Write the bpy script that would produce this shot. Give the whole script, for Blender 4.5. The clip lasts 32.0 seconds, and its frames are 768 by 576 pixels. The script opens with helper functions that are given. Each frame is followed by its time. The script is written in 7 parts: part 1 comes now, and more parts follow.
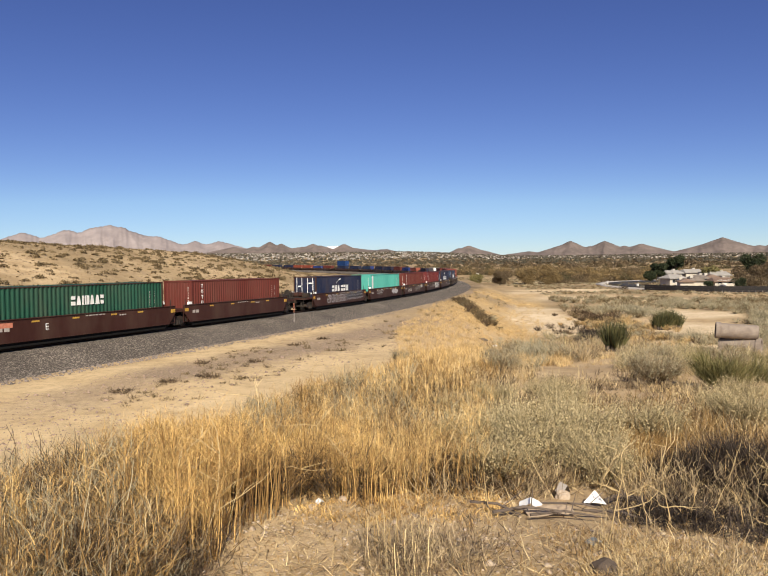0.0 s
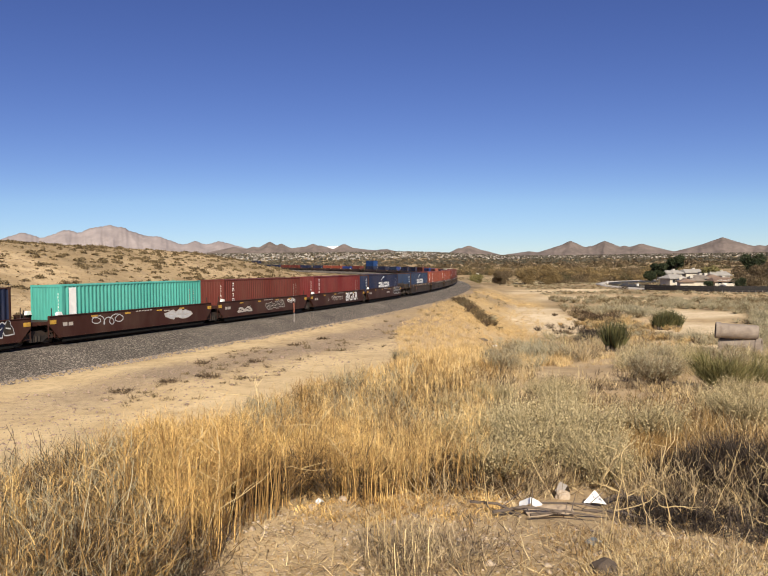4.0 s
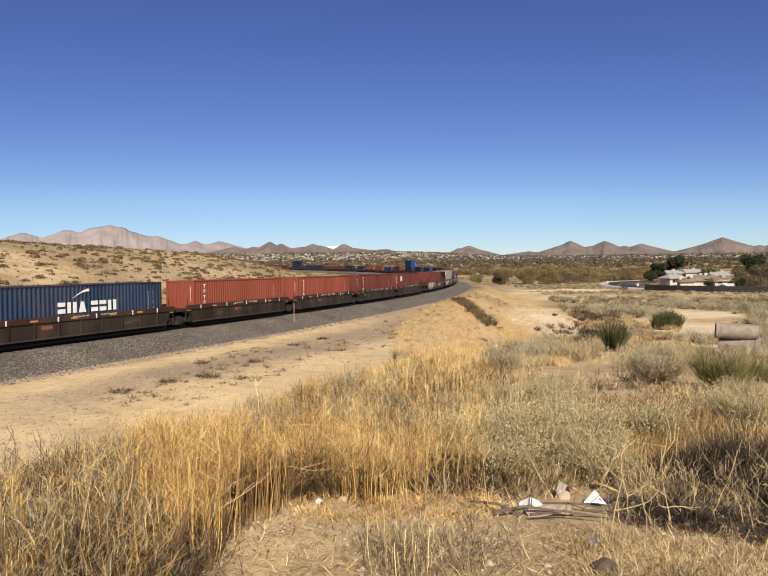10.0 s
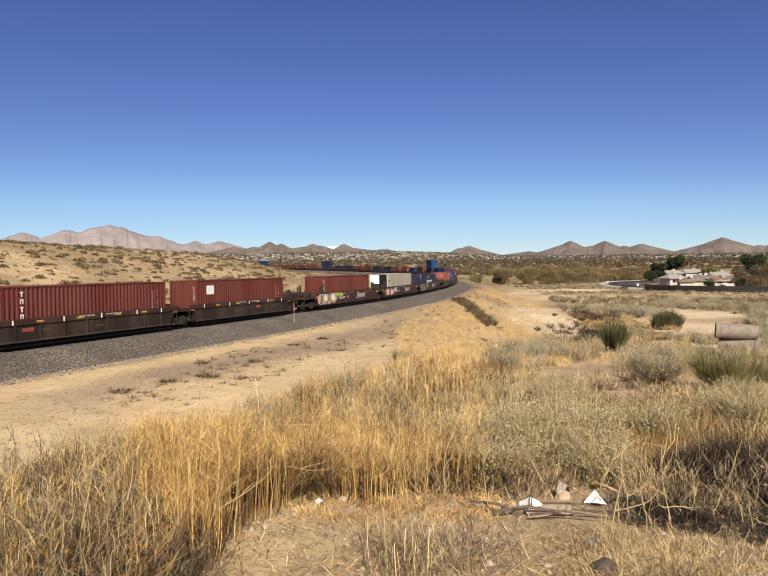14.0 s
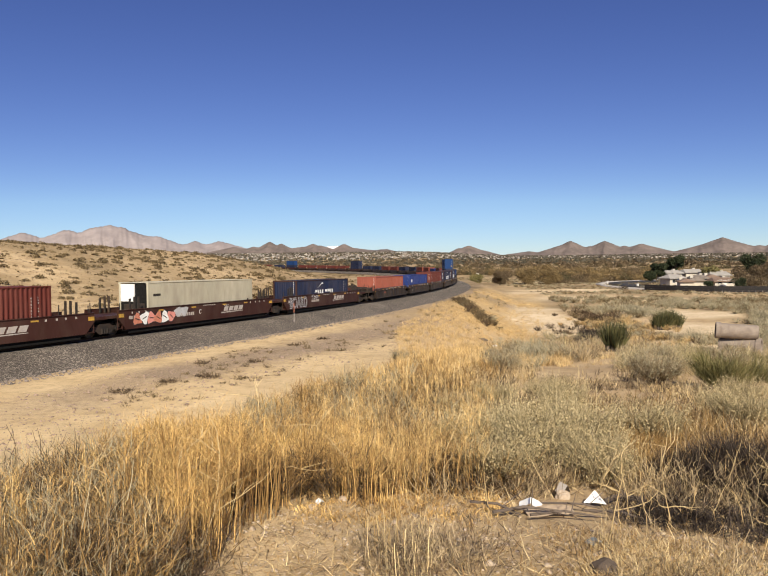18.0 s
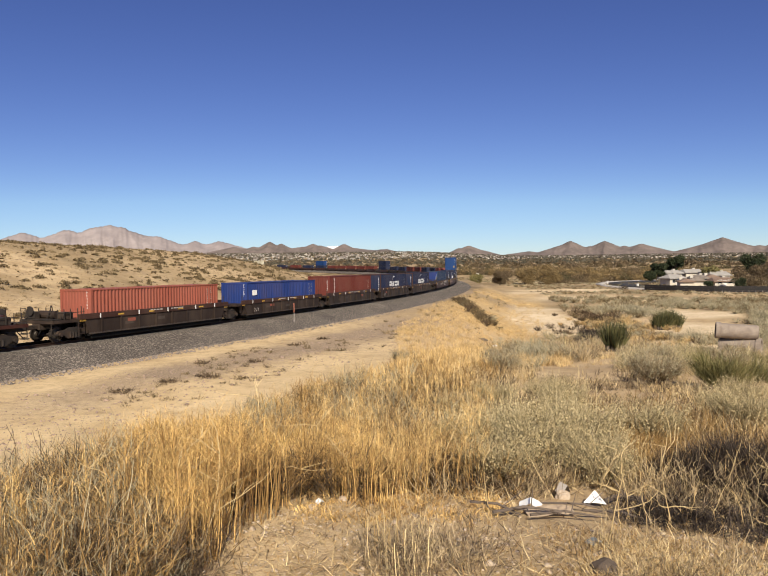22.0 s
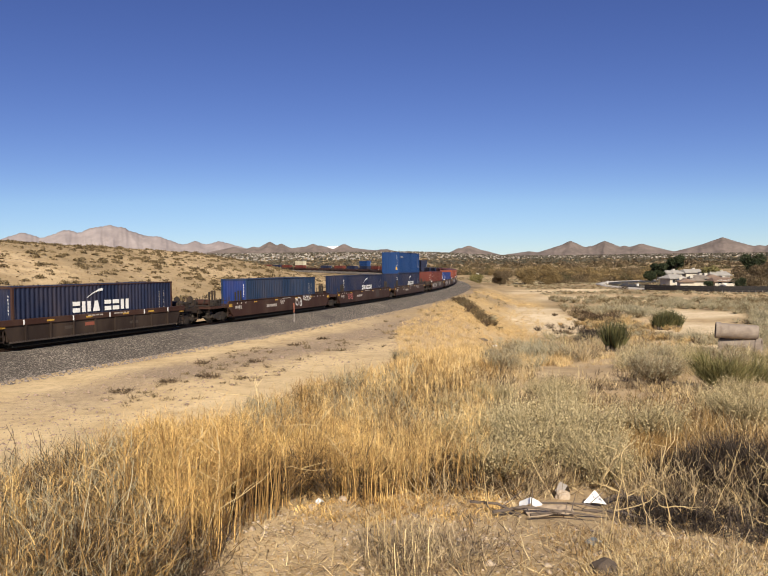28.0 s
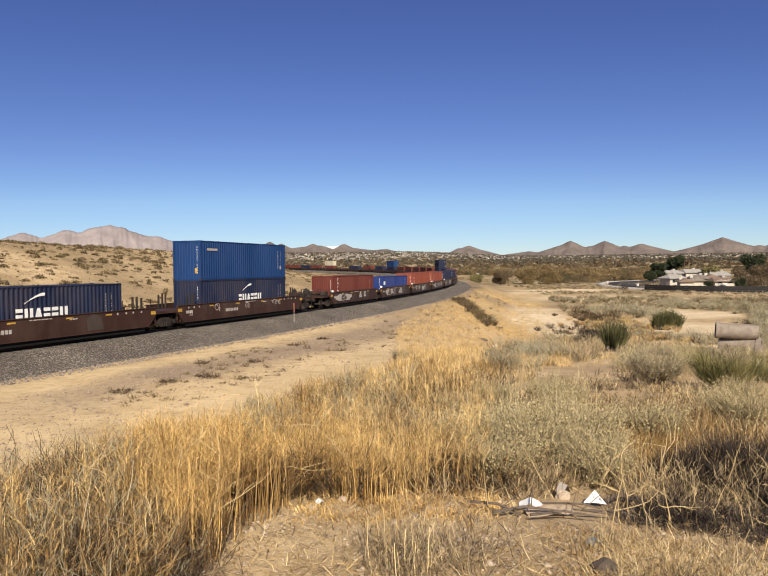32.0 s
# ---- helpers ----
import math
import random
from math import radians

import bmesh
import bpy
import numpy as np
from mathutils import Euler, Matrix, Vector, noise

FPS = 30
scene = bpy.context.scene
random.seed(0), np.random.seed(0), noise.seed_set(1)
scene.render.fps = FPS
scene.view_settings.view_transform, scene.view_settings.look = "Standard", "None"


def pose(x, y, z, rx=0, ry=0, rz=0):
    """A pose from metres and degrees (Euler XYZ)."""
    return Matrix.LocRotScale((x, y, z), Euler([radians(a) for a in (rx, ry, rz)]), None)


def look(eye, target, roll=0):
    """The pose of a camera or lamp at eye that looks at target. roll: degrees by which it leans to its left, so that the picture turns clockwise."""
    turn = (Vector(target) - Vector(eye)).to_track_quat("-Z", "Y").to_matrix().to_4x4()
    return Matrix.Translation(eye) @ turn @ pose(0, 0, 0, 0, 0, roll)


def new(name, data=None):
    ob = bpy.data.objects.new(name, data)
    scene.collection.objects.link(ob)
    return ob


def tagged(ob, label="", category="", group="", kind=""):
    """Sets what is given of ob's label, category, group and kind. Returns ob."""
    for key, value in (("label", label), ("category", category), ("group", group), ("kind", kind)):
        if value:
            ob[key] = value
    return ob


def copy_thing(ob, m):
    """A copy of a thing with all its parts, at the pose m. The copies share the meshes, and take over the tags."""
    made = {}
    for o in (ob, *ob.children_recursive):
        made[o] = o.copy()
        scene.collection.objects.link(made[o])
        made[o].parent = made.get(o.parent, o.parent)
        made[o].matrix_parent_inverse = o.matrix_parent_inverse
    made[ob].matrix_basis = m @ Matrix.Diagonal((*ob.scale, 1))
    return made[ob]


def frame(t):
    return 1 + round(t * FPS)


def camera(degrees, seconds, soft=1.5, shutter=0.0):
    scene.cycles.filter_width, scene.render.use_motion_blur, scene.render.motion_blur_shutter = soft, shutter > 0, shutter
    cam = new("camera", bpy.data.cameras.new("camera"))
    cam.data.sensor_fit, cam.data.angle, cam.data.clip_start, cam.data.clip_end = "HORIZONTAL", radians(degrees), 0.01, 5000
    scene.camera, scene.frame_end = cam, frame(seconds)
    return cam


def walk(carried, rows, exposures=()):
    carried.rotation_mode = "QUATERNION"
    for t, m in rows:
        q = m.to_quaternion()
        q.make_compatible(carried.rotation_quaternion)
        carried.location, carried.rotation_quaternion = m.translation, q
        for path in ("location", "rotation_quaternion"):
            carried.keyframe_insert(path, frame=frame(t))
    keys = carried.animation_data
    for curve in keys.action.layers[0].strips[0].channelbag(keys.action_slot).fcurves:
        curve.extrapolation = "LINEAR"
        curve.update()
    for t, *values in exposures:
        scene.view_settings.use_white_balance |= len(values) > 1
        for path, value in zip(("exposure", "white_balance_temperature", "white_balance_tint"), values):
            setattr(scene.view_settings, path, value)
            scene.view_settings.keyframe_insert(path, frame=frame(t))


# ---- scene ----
# The camera stands on a mound, 6 m above datum, and looks along +y. Rails run past on the west side.
EYE_Z = 6.0
SECONDS = 32.0
cam = camera(58.69, SECONDS, soft=1.2)
CAM_POSE = look((0, 0, EYE_Z), (0, 100, EYE_Z - 100 * math.tan(radians(2.244))), roll=-0.705)
walk(cam, [(0, CAM_POSE), (SECONDS, CAM_POSE)])

# ---- daylight ----
SUN_ELEV, SUN_AZ = 35.0, 173.0      # degrees; azimuth clockwise from +y
world = bpy.data.worlds.new("sky")
scene.world = world
world.use_nodes = True
wn = world.node_tree.nodes
sky = wn.new("ShaderNodeTexSky")
sky.sky_type = "NISHITA"
sky.sun_disc = False
sky.sun_elevation, sky.sun_rotation = radians(SUN_ELEV), radians(SUN_AZ)
sky.altitude, sky.air_density, sky.dust_density, sky.ozone_density = 1200, 0.62, 0.1, 2.5
wn["Background"].inputs["Strength"].default_value = 0.070
tint = wn.new("ShaderNodeMix")
tint.data_type, tint.blend_type = "RGBA", "MULTIPLY"
tint.inputs[0].default_value = 1.0
# deeper violet-blue where the sky is dark, paler towards the bright horizon
tone = wn.new("ShaderNodeMix")
tone.data_type = "RGBA"
tone.inputs[6].default_value, tone.inputs[7].default_value = (0.665, 0.685, 1.10, 1), (0.905, 0.915, 0.92, 1)
bright = wn.new("ShaderNodeSeparateColor")
span_ = wn.new("ShaderNodeMapRange")
span_.inputs[1].default_value, span_.inputs[2].default_value = 1.0, 6.0
world.node_tree.links.new(sky.outputs[0], bright.inputs[0])
world.node_tree.links.new(bright.outputs["Green"], span_.inputs[0])
world.node_tree.links.new(span_.outputs[0], tone.inputs[0])
low = wn.new("ShaderNodeMix")
low.data_type = "RGBA"
low.inputs[7].default_value = (0.765, 0.74, 0.725, 1)
low_span = wn.new("ShaderNodeMapRange")
low_span.inputs[1].default_value, low_span.inputs[2].default_value = 6.0, 11.0
world.node_tree.links.new(bright.outputs["Green"], low_span.inputs[0])
world.node_tree.links.new(low_span.outputs[0], low.inputs[0])
world.node_tree.links.new(tone.outputs[2], low.inputs[6])
world.node_tree.links.new(low.outputs[2], tint.inputs[7])
world.node_tree.links.new(sky.outputs[0], tint.inputs[6])
world.node_tree.links.new(tint.outputs[2], wn["Background"].inputs["Color"])
sun_data = bpy.data.lights.new("sun", "SUN")
sun_data.energy, sun_data.angle, sun_data.color = 5.0, radians(0.53), (1.0, 0.90, 0.73)
sun = new("sun", sun_data)
az, el = radians(SUN_AZ), radians(SUN_ELEV)
sun.matrix_world = look((math.sin(az) * math.cos(el) * 500, math.cos(az) * math.cos(el) * 500, math.sin(el) * 500), (0, 0, 0))
scene.view_settings.exposure = 0.56


# ---- materials ----
def node_mat(name, dark, light, scale=4.0, rough=0.8, metal=0.0, bump=0.2, fine=60.0, stretch=(1, 1, 1),
             stain=None, stain_amount=0.35, stain_scale=1.2, per_object=0.0, per_island=0.0, coords="Object", bump_dist=0.02, spec=0.3):
    """Two tones mixed by broad and fine noise, with an optional third tone in stains, and relief."""
    m = bpy.data.materials.new(name)
    m.use_nodes = True
    nt = m.node_tree
    n, lk = nt.nodes, nt.links.new
    bsdf = n["Principled BSDF"]
    bsdf.inputs["Roughness"].default_value = rough
    bsdf.inputs["Metallic"].default_value = metal
    bsdf.inputs["Specular IOR Level"].default_value = spec
    tc = n.new("ShaderNodeTexCoord")
    mp = n.new("ShaderNodeMapping")
    mp.inputs["Scale"].default_value = stretch
    lk(tc.outputs[coords], mp.inputs[0])
    n1, n2 = n.new("ShaderNodeTexNoise"), n.new("ShaderNodeTexNoise")
    for k, (sc, det) in ((n1, (scale, 5)), (n2, (fine, 3))):
        k.inputs["Scale"].default_value, k.inputs["Detail"].default_value = sc, det
        lk(mp.outputs[0], k.inputs["Vector"])
    add = n.new("ShaderNodeMath")
    add.operation = "MULTIPLY_ADD"
    lk(n2.outputs["Fac"], add.inputs[0])
    add.inputs[1].default_value = 0.6
    half = n.new("ShaderNodeMath")
    half.operation = "MULTIPLY_ADD"
    lk(n1.outputs["Fac"], half.inputs[0])
    half.inputs[1].default_value, half.inputs[2].default_value = 1.5, -0.55
    lk(half.outputs[0], add.inputs[2])
    fac = add.outputs[0]
    if per_object or per_island:
        src = n.new("ShaderNodeObjectInfo") if per_object else n.new("ShaderNodeNewGeometry")
        out = src.outputs["Random"] if per_object else src.outputs["Random Per Island"]
        a2 = n.new("ShaderNodeMath")
        a2.operation = "MULTIPLY_ADD"
        lk(out, a2.inputs[0])
        a2.inputs[1].default_value = per_object or per_island
        lk(fac, a2.inputs[2])
        fac = a2.outputs[0]
    ramp = n.new("ShaderNodeMix")
    ramp.data_type = "RGBA"
    lk(fac, ramp.inputs[0])
    ramp.inputs[6].default_value, ramp.inputs[7].default_value = (*dark, 1), (*light, 1)
    col = ramp.outputs[2]
    if stain:
        n3 = n.new("ShaderNodeTexNoise")
        n3.inputs["Scale"].default_value, n3.inputs["Detail"].default_value = stain_scale, 8
        lk(mp.outputs[0], n3.inputs["Vector"])
        cr = n.new("ShaderNodeMapRange")
        cr.inputs[1].default_value, cr.inputs[2].default_value = 0.48, 0.7
        cr.inputs[4].default_value = stain_amount
        lk(n3.outputs["Fac"], cr.inputs[0])
        mx = n.new("ShaderNodeMix")
        mx.data_type = "RGBA"
        lk(cr.outputs[0], mx.inputs[0])
        lk(col, mx.inputs[6])
        mx.inputs[7].default_value = (*stain, 1)
        col = mx.outputs[2]
    lk(col, bsdf.inputs["Base Color"])
    if bump:
        bp = n.new("ShaderNodeBump")
        bp.inputs["Strength"].default_value, bp.inputs["Distance"].default_value = bump, bump_dist
        lk(add.outputs[0], bp.inputs["Height"])
        lk(bp.outputs[0], bsdf.inputs["Normal"])
    return m


def paint(name, c, wear=0.25):
    """Weathered vehicle paint of base colour c, with vertical dirt streaks and rust."""
    c = [v * 0.62 for v in c]
    return node_mat(name, [v * 0.72 for v in c], [min(1, v * 1.18 + 0.01) for v in c], 0.35, 0.55, 0.0, 0.05, 5.0,
                    (1, 1, 0.35), (0.10, 0.07, 0.05), wear, 0.8, 0.25, spec=0.18)


PAINT = {
    "green": paint("green paint", (0.010, 0.085, 0.050)),
    "red": paint("red-brown paint", (0.155, 0.030, 0.020)),
    "crimson": paint("crimson paint", (0.175, 0.021, 0.020)),
    "orange": paint("faded orange paint", (0.30, 0.066, 0.034)),
    "salmon": paint("sun-faded salmon paint", (0.38, 0.105, 0.066)),
    "navy": paint("navy paint", (0.008, 0.017, 0.058)),
    "greyblue": paint("grey-blue paint", (0.016, 0.040, 0.098)),
    "teal": paint("turquoise paint", (0.10, 0.50, 0.42), 0.12),
    "blue": paint("blue paint", (0.014, 0.042, 0.21)),
    "cobalt": paint("bright blue paint", (0.005, 0.048, 0.185), 0.06),
    "beige": paint("weathered cream paint", (0.66, 0.61, 0.46), 0.35),
    "maroon": paint("maroon car paint", (0.064, 0.0185, 0.0118), 0.3),
    "oxide": paint("oxide brown car paint", (0.060, 0.023, 0.015), 0.3),
    "brown": paint("dark brown car paint", (0.036, 0.022, 0.016), 0.35),
    "greybrown": paint("grimy grey-brown car paint", (0.075, 0.058, 0.050), 0.4),
}
M_WHITE = node_mat("white lettering paint", (0.62, 0.62, 0.60), (0.86, 0.86, 0.84), 3, 0.6, bump=0.0)
M_GREYW = node_mat("faded white lettering paint", (0.30, 0.26, 0.23), (0.48, 0.44, 0.40), 3, 0.6, bump=0.0)
M_YELLOW = node_mat("yellow reflector", (0.30, 0.165, 0.03), (0.62, 0.38, 0.06), 5, 0.6, bump=0.0, fine=12, stain=(0.12, 0.075, 0.04), stain_amount=0.5, stain_scale=3)
M_STEEL = node_mat("grimy dark steel", (0.009, 0.0075, 0.0065), (0.038, 0.030, 0.025), 3, 0.75, 0.0, 0.2, 30, stain=(0.10, 0.055, 0.03), stain_amount=0.4)
M_WHEEL = node_mat("wheel steel", (0.03, 0.026, 0.022), (0.09, 0.075, 0.062), 6, 0.5, 0.6, 0.1, 40)
M_RAIL = node_mat("rusty rail steel", (0.035, 0.022, 0.016), (0.08, 0.05, 0.035), 5, 0.5, 0.6, 0.1, 50)
M_BLACK = node_mat("black machinery", (0.005, 0.005, 0.005), (0.018, 0.017, 0.016), 8, 0.8, bump=0.1, spec=0.1)
M_CONC = node_mat("weathered concrete", (0.17, 0.135, 0.11), (0.30, 0.25, 0.205), 3, 0.9, bump=0.3, fine=40, stain=(0.15, 0.12, 0.10), stain_amount=0.5)
M_TIE = node_mat("grimy concrete tie", (0.09, 0.08, 0.07), (0.20, 0.18, 0.16), 3, 0.9, bump=0.2, fine=30)
M_PINK = node_mat("pink spray paint", (0.55, 0.20, 0.17), (0.70, 0.32, 0.26), 4, 0.6, bump=0.0)
M_LIME = node_mat("lime spray paint", (0.22, 0.42, 0.06), (0.40, 0.58, 0.14), 4, 0.6, bump=0.0)
M_SILVER = node_mat("silver spray paint", (0.32, 0.32, 0.33), (0.52, 0.52, 0.53), 4, 0.5, bump=0.0)
M_BSPRAY = node_mat("black spray paint", (0.012, 0.012, 0.014), (0.03, 0.03, 0.03), 4, 0.6, bump=0.0)
M_MAUVE = node_mat("mauve spray paint", (0.12, 0.085, 0.09), (0.22, 0.17, 0.175), 4, 0.6, bump=0.0)
M_POST = node_mat("faded orange marker", (0.40, 0.12, 0.07), (0.60, 0.26, 0.17), 8, 0.6, bump=0.0)


# ---- geometry helpers ----
class Geo:
    """Collects boxes, tubes and prisms into one mesh."""

    def __init__(self):
        self.v, self.f = [], []

    def poly(self, pts, faces):
        k = len(self.v)
        self.v += [tuple(p) for p in pts]
        self.f += [tuple(i + k for i in q) for q in faces]
        return self

    def box(self, x0, x1, y0, y1, z0, z1, c=0.0):
        """A box; c: chamfer of its edges along its longest way."""
        if c <= 0:
            return self.poly([(x, y, z) for x in (x0, x1) for y in (y0, y1) for z in (z0, z1)],
                             [(0, 1, 3, 2), (4, 6, 7, 5), (0, 4, 5, 1), (2, 3, 7, 6), (0, 2, 6, 4), (1, 5, 7, 3)])
        dims = (x1 - x0, y1 - y0, z1 - z0)
        ax = dims.index(max(dims))
        o = [a for a in (0, 1, 2) if a != ax]
        lo, hi = (x0, y0, z0), (x1, y1, z1)
        a0, a1, b0, b1 = lo[o[0]], hi[o[0]], lo[o[1]], hi[o[1]]
        ring = [(a0 + c, b0), (a1 - c, b0), (a1, b0 + c), (a1, b1 - c), (a1 - c, b1), (a0 + c, b1), (a0, b1 - c), (a0, b0 + c)]
        pts = []
        for w in (lo[ax], hi[ax]):
            for a, b in ring:
                p = [0, 0, 0]
                p[ax], p[o[0]], p[o[1]] = w, a, b
                pts.append(p)
        fs = [tuple(range(7, -1, -1)), tuple(range(8, 16))]
        fs += [(i, (i + 1) % 8, 8 + (i + 1) % 8, 8 + i) for i in range(8)]
        return self.poly(pts, fs)

    def tube(self, a, b, r0, r1=None, n=8, caps=True):
        a, b = Vector(a), Vector(b)
        r1 = r0 if r1 is None else r1
        q = (b - a).to_track_quat("Z", "Y").to_matrix()
        pts = []
        for p, r in ((a, r0), (b, r1)):
            pts += [p + q @ Vector((r * math.cos(2 * math.pi * i / n), r * math.sin(2 * math.pi * i / n), 0)) for i in range(n)]
        fs = [(i, (i + 1) % n, n + (i + 1) % n, n + i) for i in range(n)]
        if caps:
            fs += [tuple(range(n - 1, -1, -1)), tuple(range(n, 2 * n))]
        return self.poly(pts, fs)

    def prism(self, outline, axis, w0, w1):
        """An outline of (a, b) pairs drawn out along an axis from w0 to w1."""
        o = [k for k in (0, 1, 2) if k != axis]
        pts, n = [], len(outline)
        for w in (w0, w1):
            for a, b in outline:
                p = [0, 0, 0]
                p[axis], p[o[0]], p[o[1]] = w, a, b
                pts.append(p)
        fs = [tuple(range(n - 1, -1, -1)), tuple(range(n, 2 * n))]
        return self.poly(pts, fs + [(i, (i + 1) % n, n + (i + 1) % n, n + i) for i in range(n)])

    def lathe(self, profile, axis_x0, centre, n=16):
        """Turns a profile of (offset, radius) round an axis along x through centre."""
        k = len(profile)
        pts = [(axis_x0 + o, centre[0] + r * math.cos(2 * math.pi * i / n), centre[1] + r * math.sin(2 * math.pi * i / n))
               for i in range(n) for o, r in profile]
        fs = [(i * k + j, i * k + j + 1, ((i + 1) % n) * k + j + 1, ((i + 1) % n) * k + j) for i in range(n) for j in range(k - 1)]
        return self.poly(pts, fs)

    def mesh(self, name, material, smooth=False):
        me = bpy.data.meshes.new(name)
        me.from_pydata(self.v, [], self.f)
        bm = bmesh.new()
        bm.from_mesh(me)
        bmesh.ops.recalc_face_normals(bm, faces=bm.faces)
        bm.to_mesh(me)
        bm.free()
        if smooth:
            me.shade_smooth()
        me.materials.append(material)
        return me


def part(name, geo, material, parent, label="", smooth=False, at=None):
    me = geo if isinstance(geo, bpy.types.Mesh) else geo.mesh(name, material, smooth)
    ob = new(name, me)
    ob.parent = parent
    if at is not None:
        ob.matrix_basis = at
    return tagged(ob, label)


def soup(name, verts, quads, material, label, category, kind="stuff", smooth=False, tris=None):
    """One mesh out of numpy arrays of vertices and quads."""
    me = bpy.data.meshes.new(name)
    verts, quads = np.asarray(verts, np.float32), np.asarray(quads, np.int32)
    nq = len(quads)
    me.vertices.add(len(verts))
    me.vertices.foreach_set("co", verts.ravel())
    me.loops.add(quads.size)
    me.loops.foreach_set("vertex_index", quads.ravel())
    me.polygons.add(nq)
    me.polygons.foreach_set("loop_start", np.arange(nq, dtype=np.int32) * quads.shape[1])
    me.update(calc_edges=True)
    if smooth:
        me.shade_smooth()
    me.materials.append(material)
    return tagged(new(name, me), label, category, kind=kind)


def smooth01(a, b, x):
    t = np.clip((np.asarray(x, float) - a) / (b - a), 0, 1)
    return t * t * (3 - 2 * t)


# ---- the line of the track ----
SPEED = 11.454
HEADINGS = [28.51, 26.11, 23.06, 19.54, 15.8, 11.99, 8.17, 4.26, 0.31, -3.65, -7.6, -11.59, -15.62, -19.67, -23.63, -27.32,
            -30.55, -33.13, -34.93, -35.85, -35.84, -34.91, -33.04, -31.25, -30.0]
TS = np.arange(-420.0, 1101.0, 1.0)
TH = np.radians(np.interp(TS, np.arange(-20, 701, 30.0), HEADINGS))
TX, TY = np.cumsum(np.sin(TH)), np.cumsum(np.cos(TH))
TX += -33.81 - TX[420]
TY += 7.605 - TY[420]
_sc = np.clip(TS, -60, 640)
TZ = EYE_Z - 3.855 - 0.01312 * _sc + 0.2156e-4 * _sc * _sc
TZ = TZ - 0.11 * (1 - smooth01(12, 48, TS))


def on_track(s):
    return tuple(float(np.interp(s, TS, a)) for a in (TX, TY, TZ, TH))


def car_pose(s, half=4.5):
    """The pose of a vehicle whose middle is s metres along the track."""
    a, b = on_track(s - half), on_track(s + half)
    d = Vector((b[0] - a[0], b[1] - a[1], b[2] - a[2]))
    return pose((a[0] + b[0]) / 2, (a[1] + b[1]) / 2, (a[2] + b[2]) / 2,
                math.degrees(math.atan2(d.z, math.hypot(d.x, d.y))), 0, -math.degrees(math.atan2(d.x, d.y)))


# ---- the lie of the land ----
def wob(x, y, scale, seed=0.0):
    """Cheap smooth noise in -1..1."""
    a, b = x / scale + seed * 1.7, y / scale - seed * 2.3
    return (np.sin(a * 1.3 + 1.7 * np.sin(b * 0.9 + seed)) + np.sin(b * 1.7 + 1.3 * np.sin(a * 1.1 - seed)) + np.sin((a + b) * 2.3 + seed) * 0.5) / 2.5


def track_frame(x, y):
    """Way along the track, and distance to its right, of each point."""
    x, y = np.asarray(x, float), np.asarray(y, float)
    k = slice(0, None, 4)
    sx, sy, st, ss = TX[k], TY[k], TH[k], TS[k]
    i = np.empty(x.shape, int)
    flat = i.ravel()
    fx, fy = x.ravel(), y.ravel()
    for j in range(0, len(fx), 4000):
        d2 = (fx[j:j + 4000, None] - sx) ** 2 + (fy[j:j + 4000, None] - sy) ** 2
        flat[j:j + 4000] = d2.argmin(1)
    i = flat.reshape(x.shape)
    dx, dy = x - sx[i], y - sy[i]
    along = dx * np.sin(st[i]) + dy * np.cos(st[i])
    lat = dx * np.cos(st[i]) - dy * np.sin(st[i])
    far = np.hypot(dx, dy)
    lat = np.where(far > 12, np.sign(lat) * far, lat)
    return ss[i] + along, lat


def shelf(s):
    """How far to the right of the track the level shelf with the dirt track reaches."""
    return 7.6 + 5.4 * (1 - smooth01(62, 98, s)) + 9 * (1 - smooth01(20, 70, s))


def land(x, y, rough=True):
    """Height of the ground."""
    x, y = np.asarray(x, float), np.asarray(y, float)
    s, l = track_frame(x, y)
    rail = np.interp(s, TS, TZ)
    bed = rail - 1.0
    r = np.hypot(x, y)
    cone = EYE_Z - 1.35 - 0.1 * r
    edge = -3.45 + 0.172 * y
    cone = cone - 0.5 * np.maximum(0, edge - x) * (y > -40)
    plain = -2.9 + 0 * r
    nat = np.logaddexp(cone * 1.5, plain * 1.5) / 1.5
    road = shelf(s)
    bank = bed - np.maximum(0, l - road) * 0.36
    right = np.maximum(nat, bank)
    right = np.where(l < 4.6, bed, right)
    # hill west of the line
    al = np.maximum(0, -l)
    hill = (10.5 * smooth01(12, 78, al) + 0.055 * np.maximum(0, al - 75)) * (1 - smooth01(165, 300, y)) - 0.4
    inner = bed + hill - smooth01(8, 40, al) * smooth01(150, 300, y) * 0.8
    far_left = smooth01(60, 260, al) * smooth01(300, 500, y)
    inner = inner * (1 - far_left) + far_left * -2.0
    z = np.where(l > 0, right, np.where(l > -4.6, bed, inner))
    # the plain rises to the town in the distance
    town = smooth01(1100, 3600, r) * 54 * (y > 0)
    z = z + town * (0.45 + 0.55 * smooth01(0.22, 0.02, x / np.maximum(1, y)))
    if rough:
        nat_w = smooth01(5, 9, np.abs(l))
        z = z + nat_w * (0.05 * wob(x, y, 0.9) + 0.10 * wob(x, y, 3.1, 2.0) + 0.35 * wob(x, y, 14.0, 5.0) * smooth01(15, 60, r) + 1.0 * wob(x, y, 45, 3.0) * smooth01(120, 400, r))
    return z


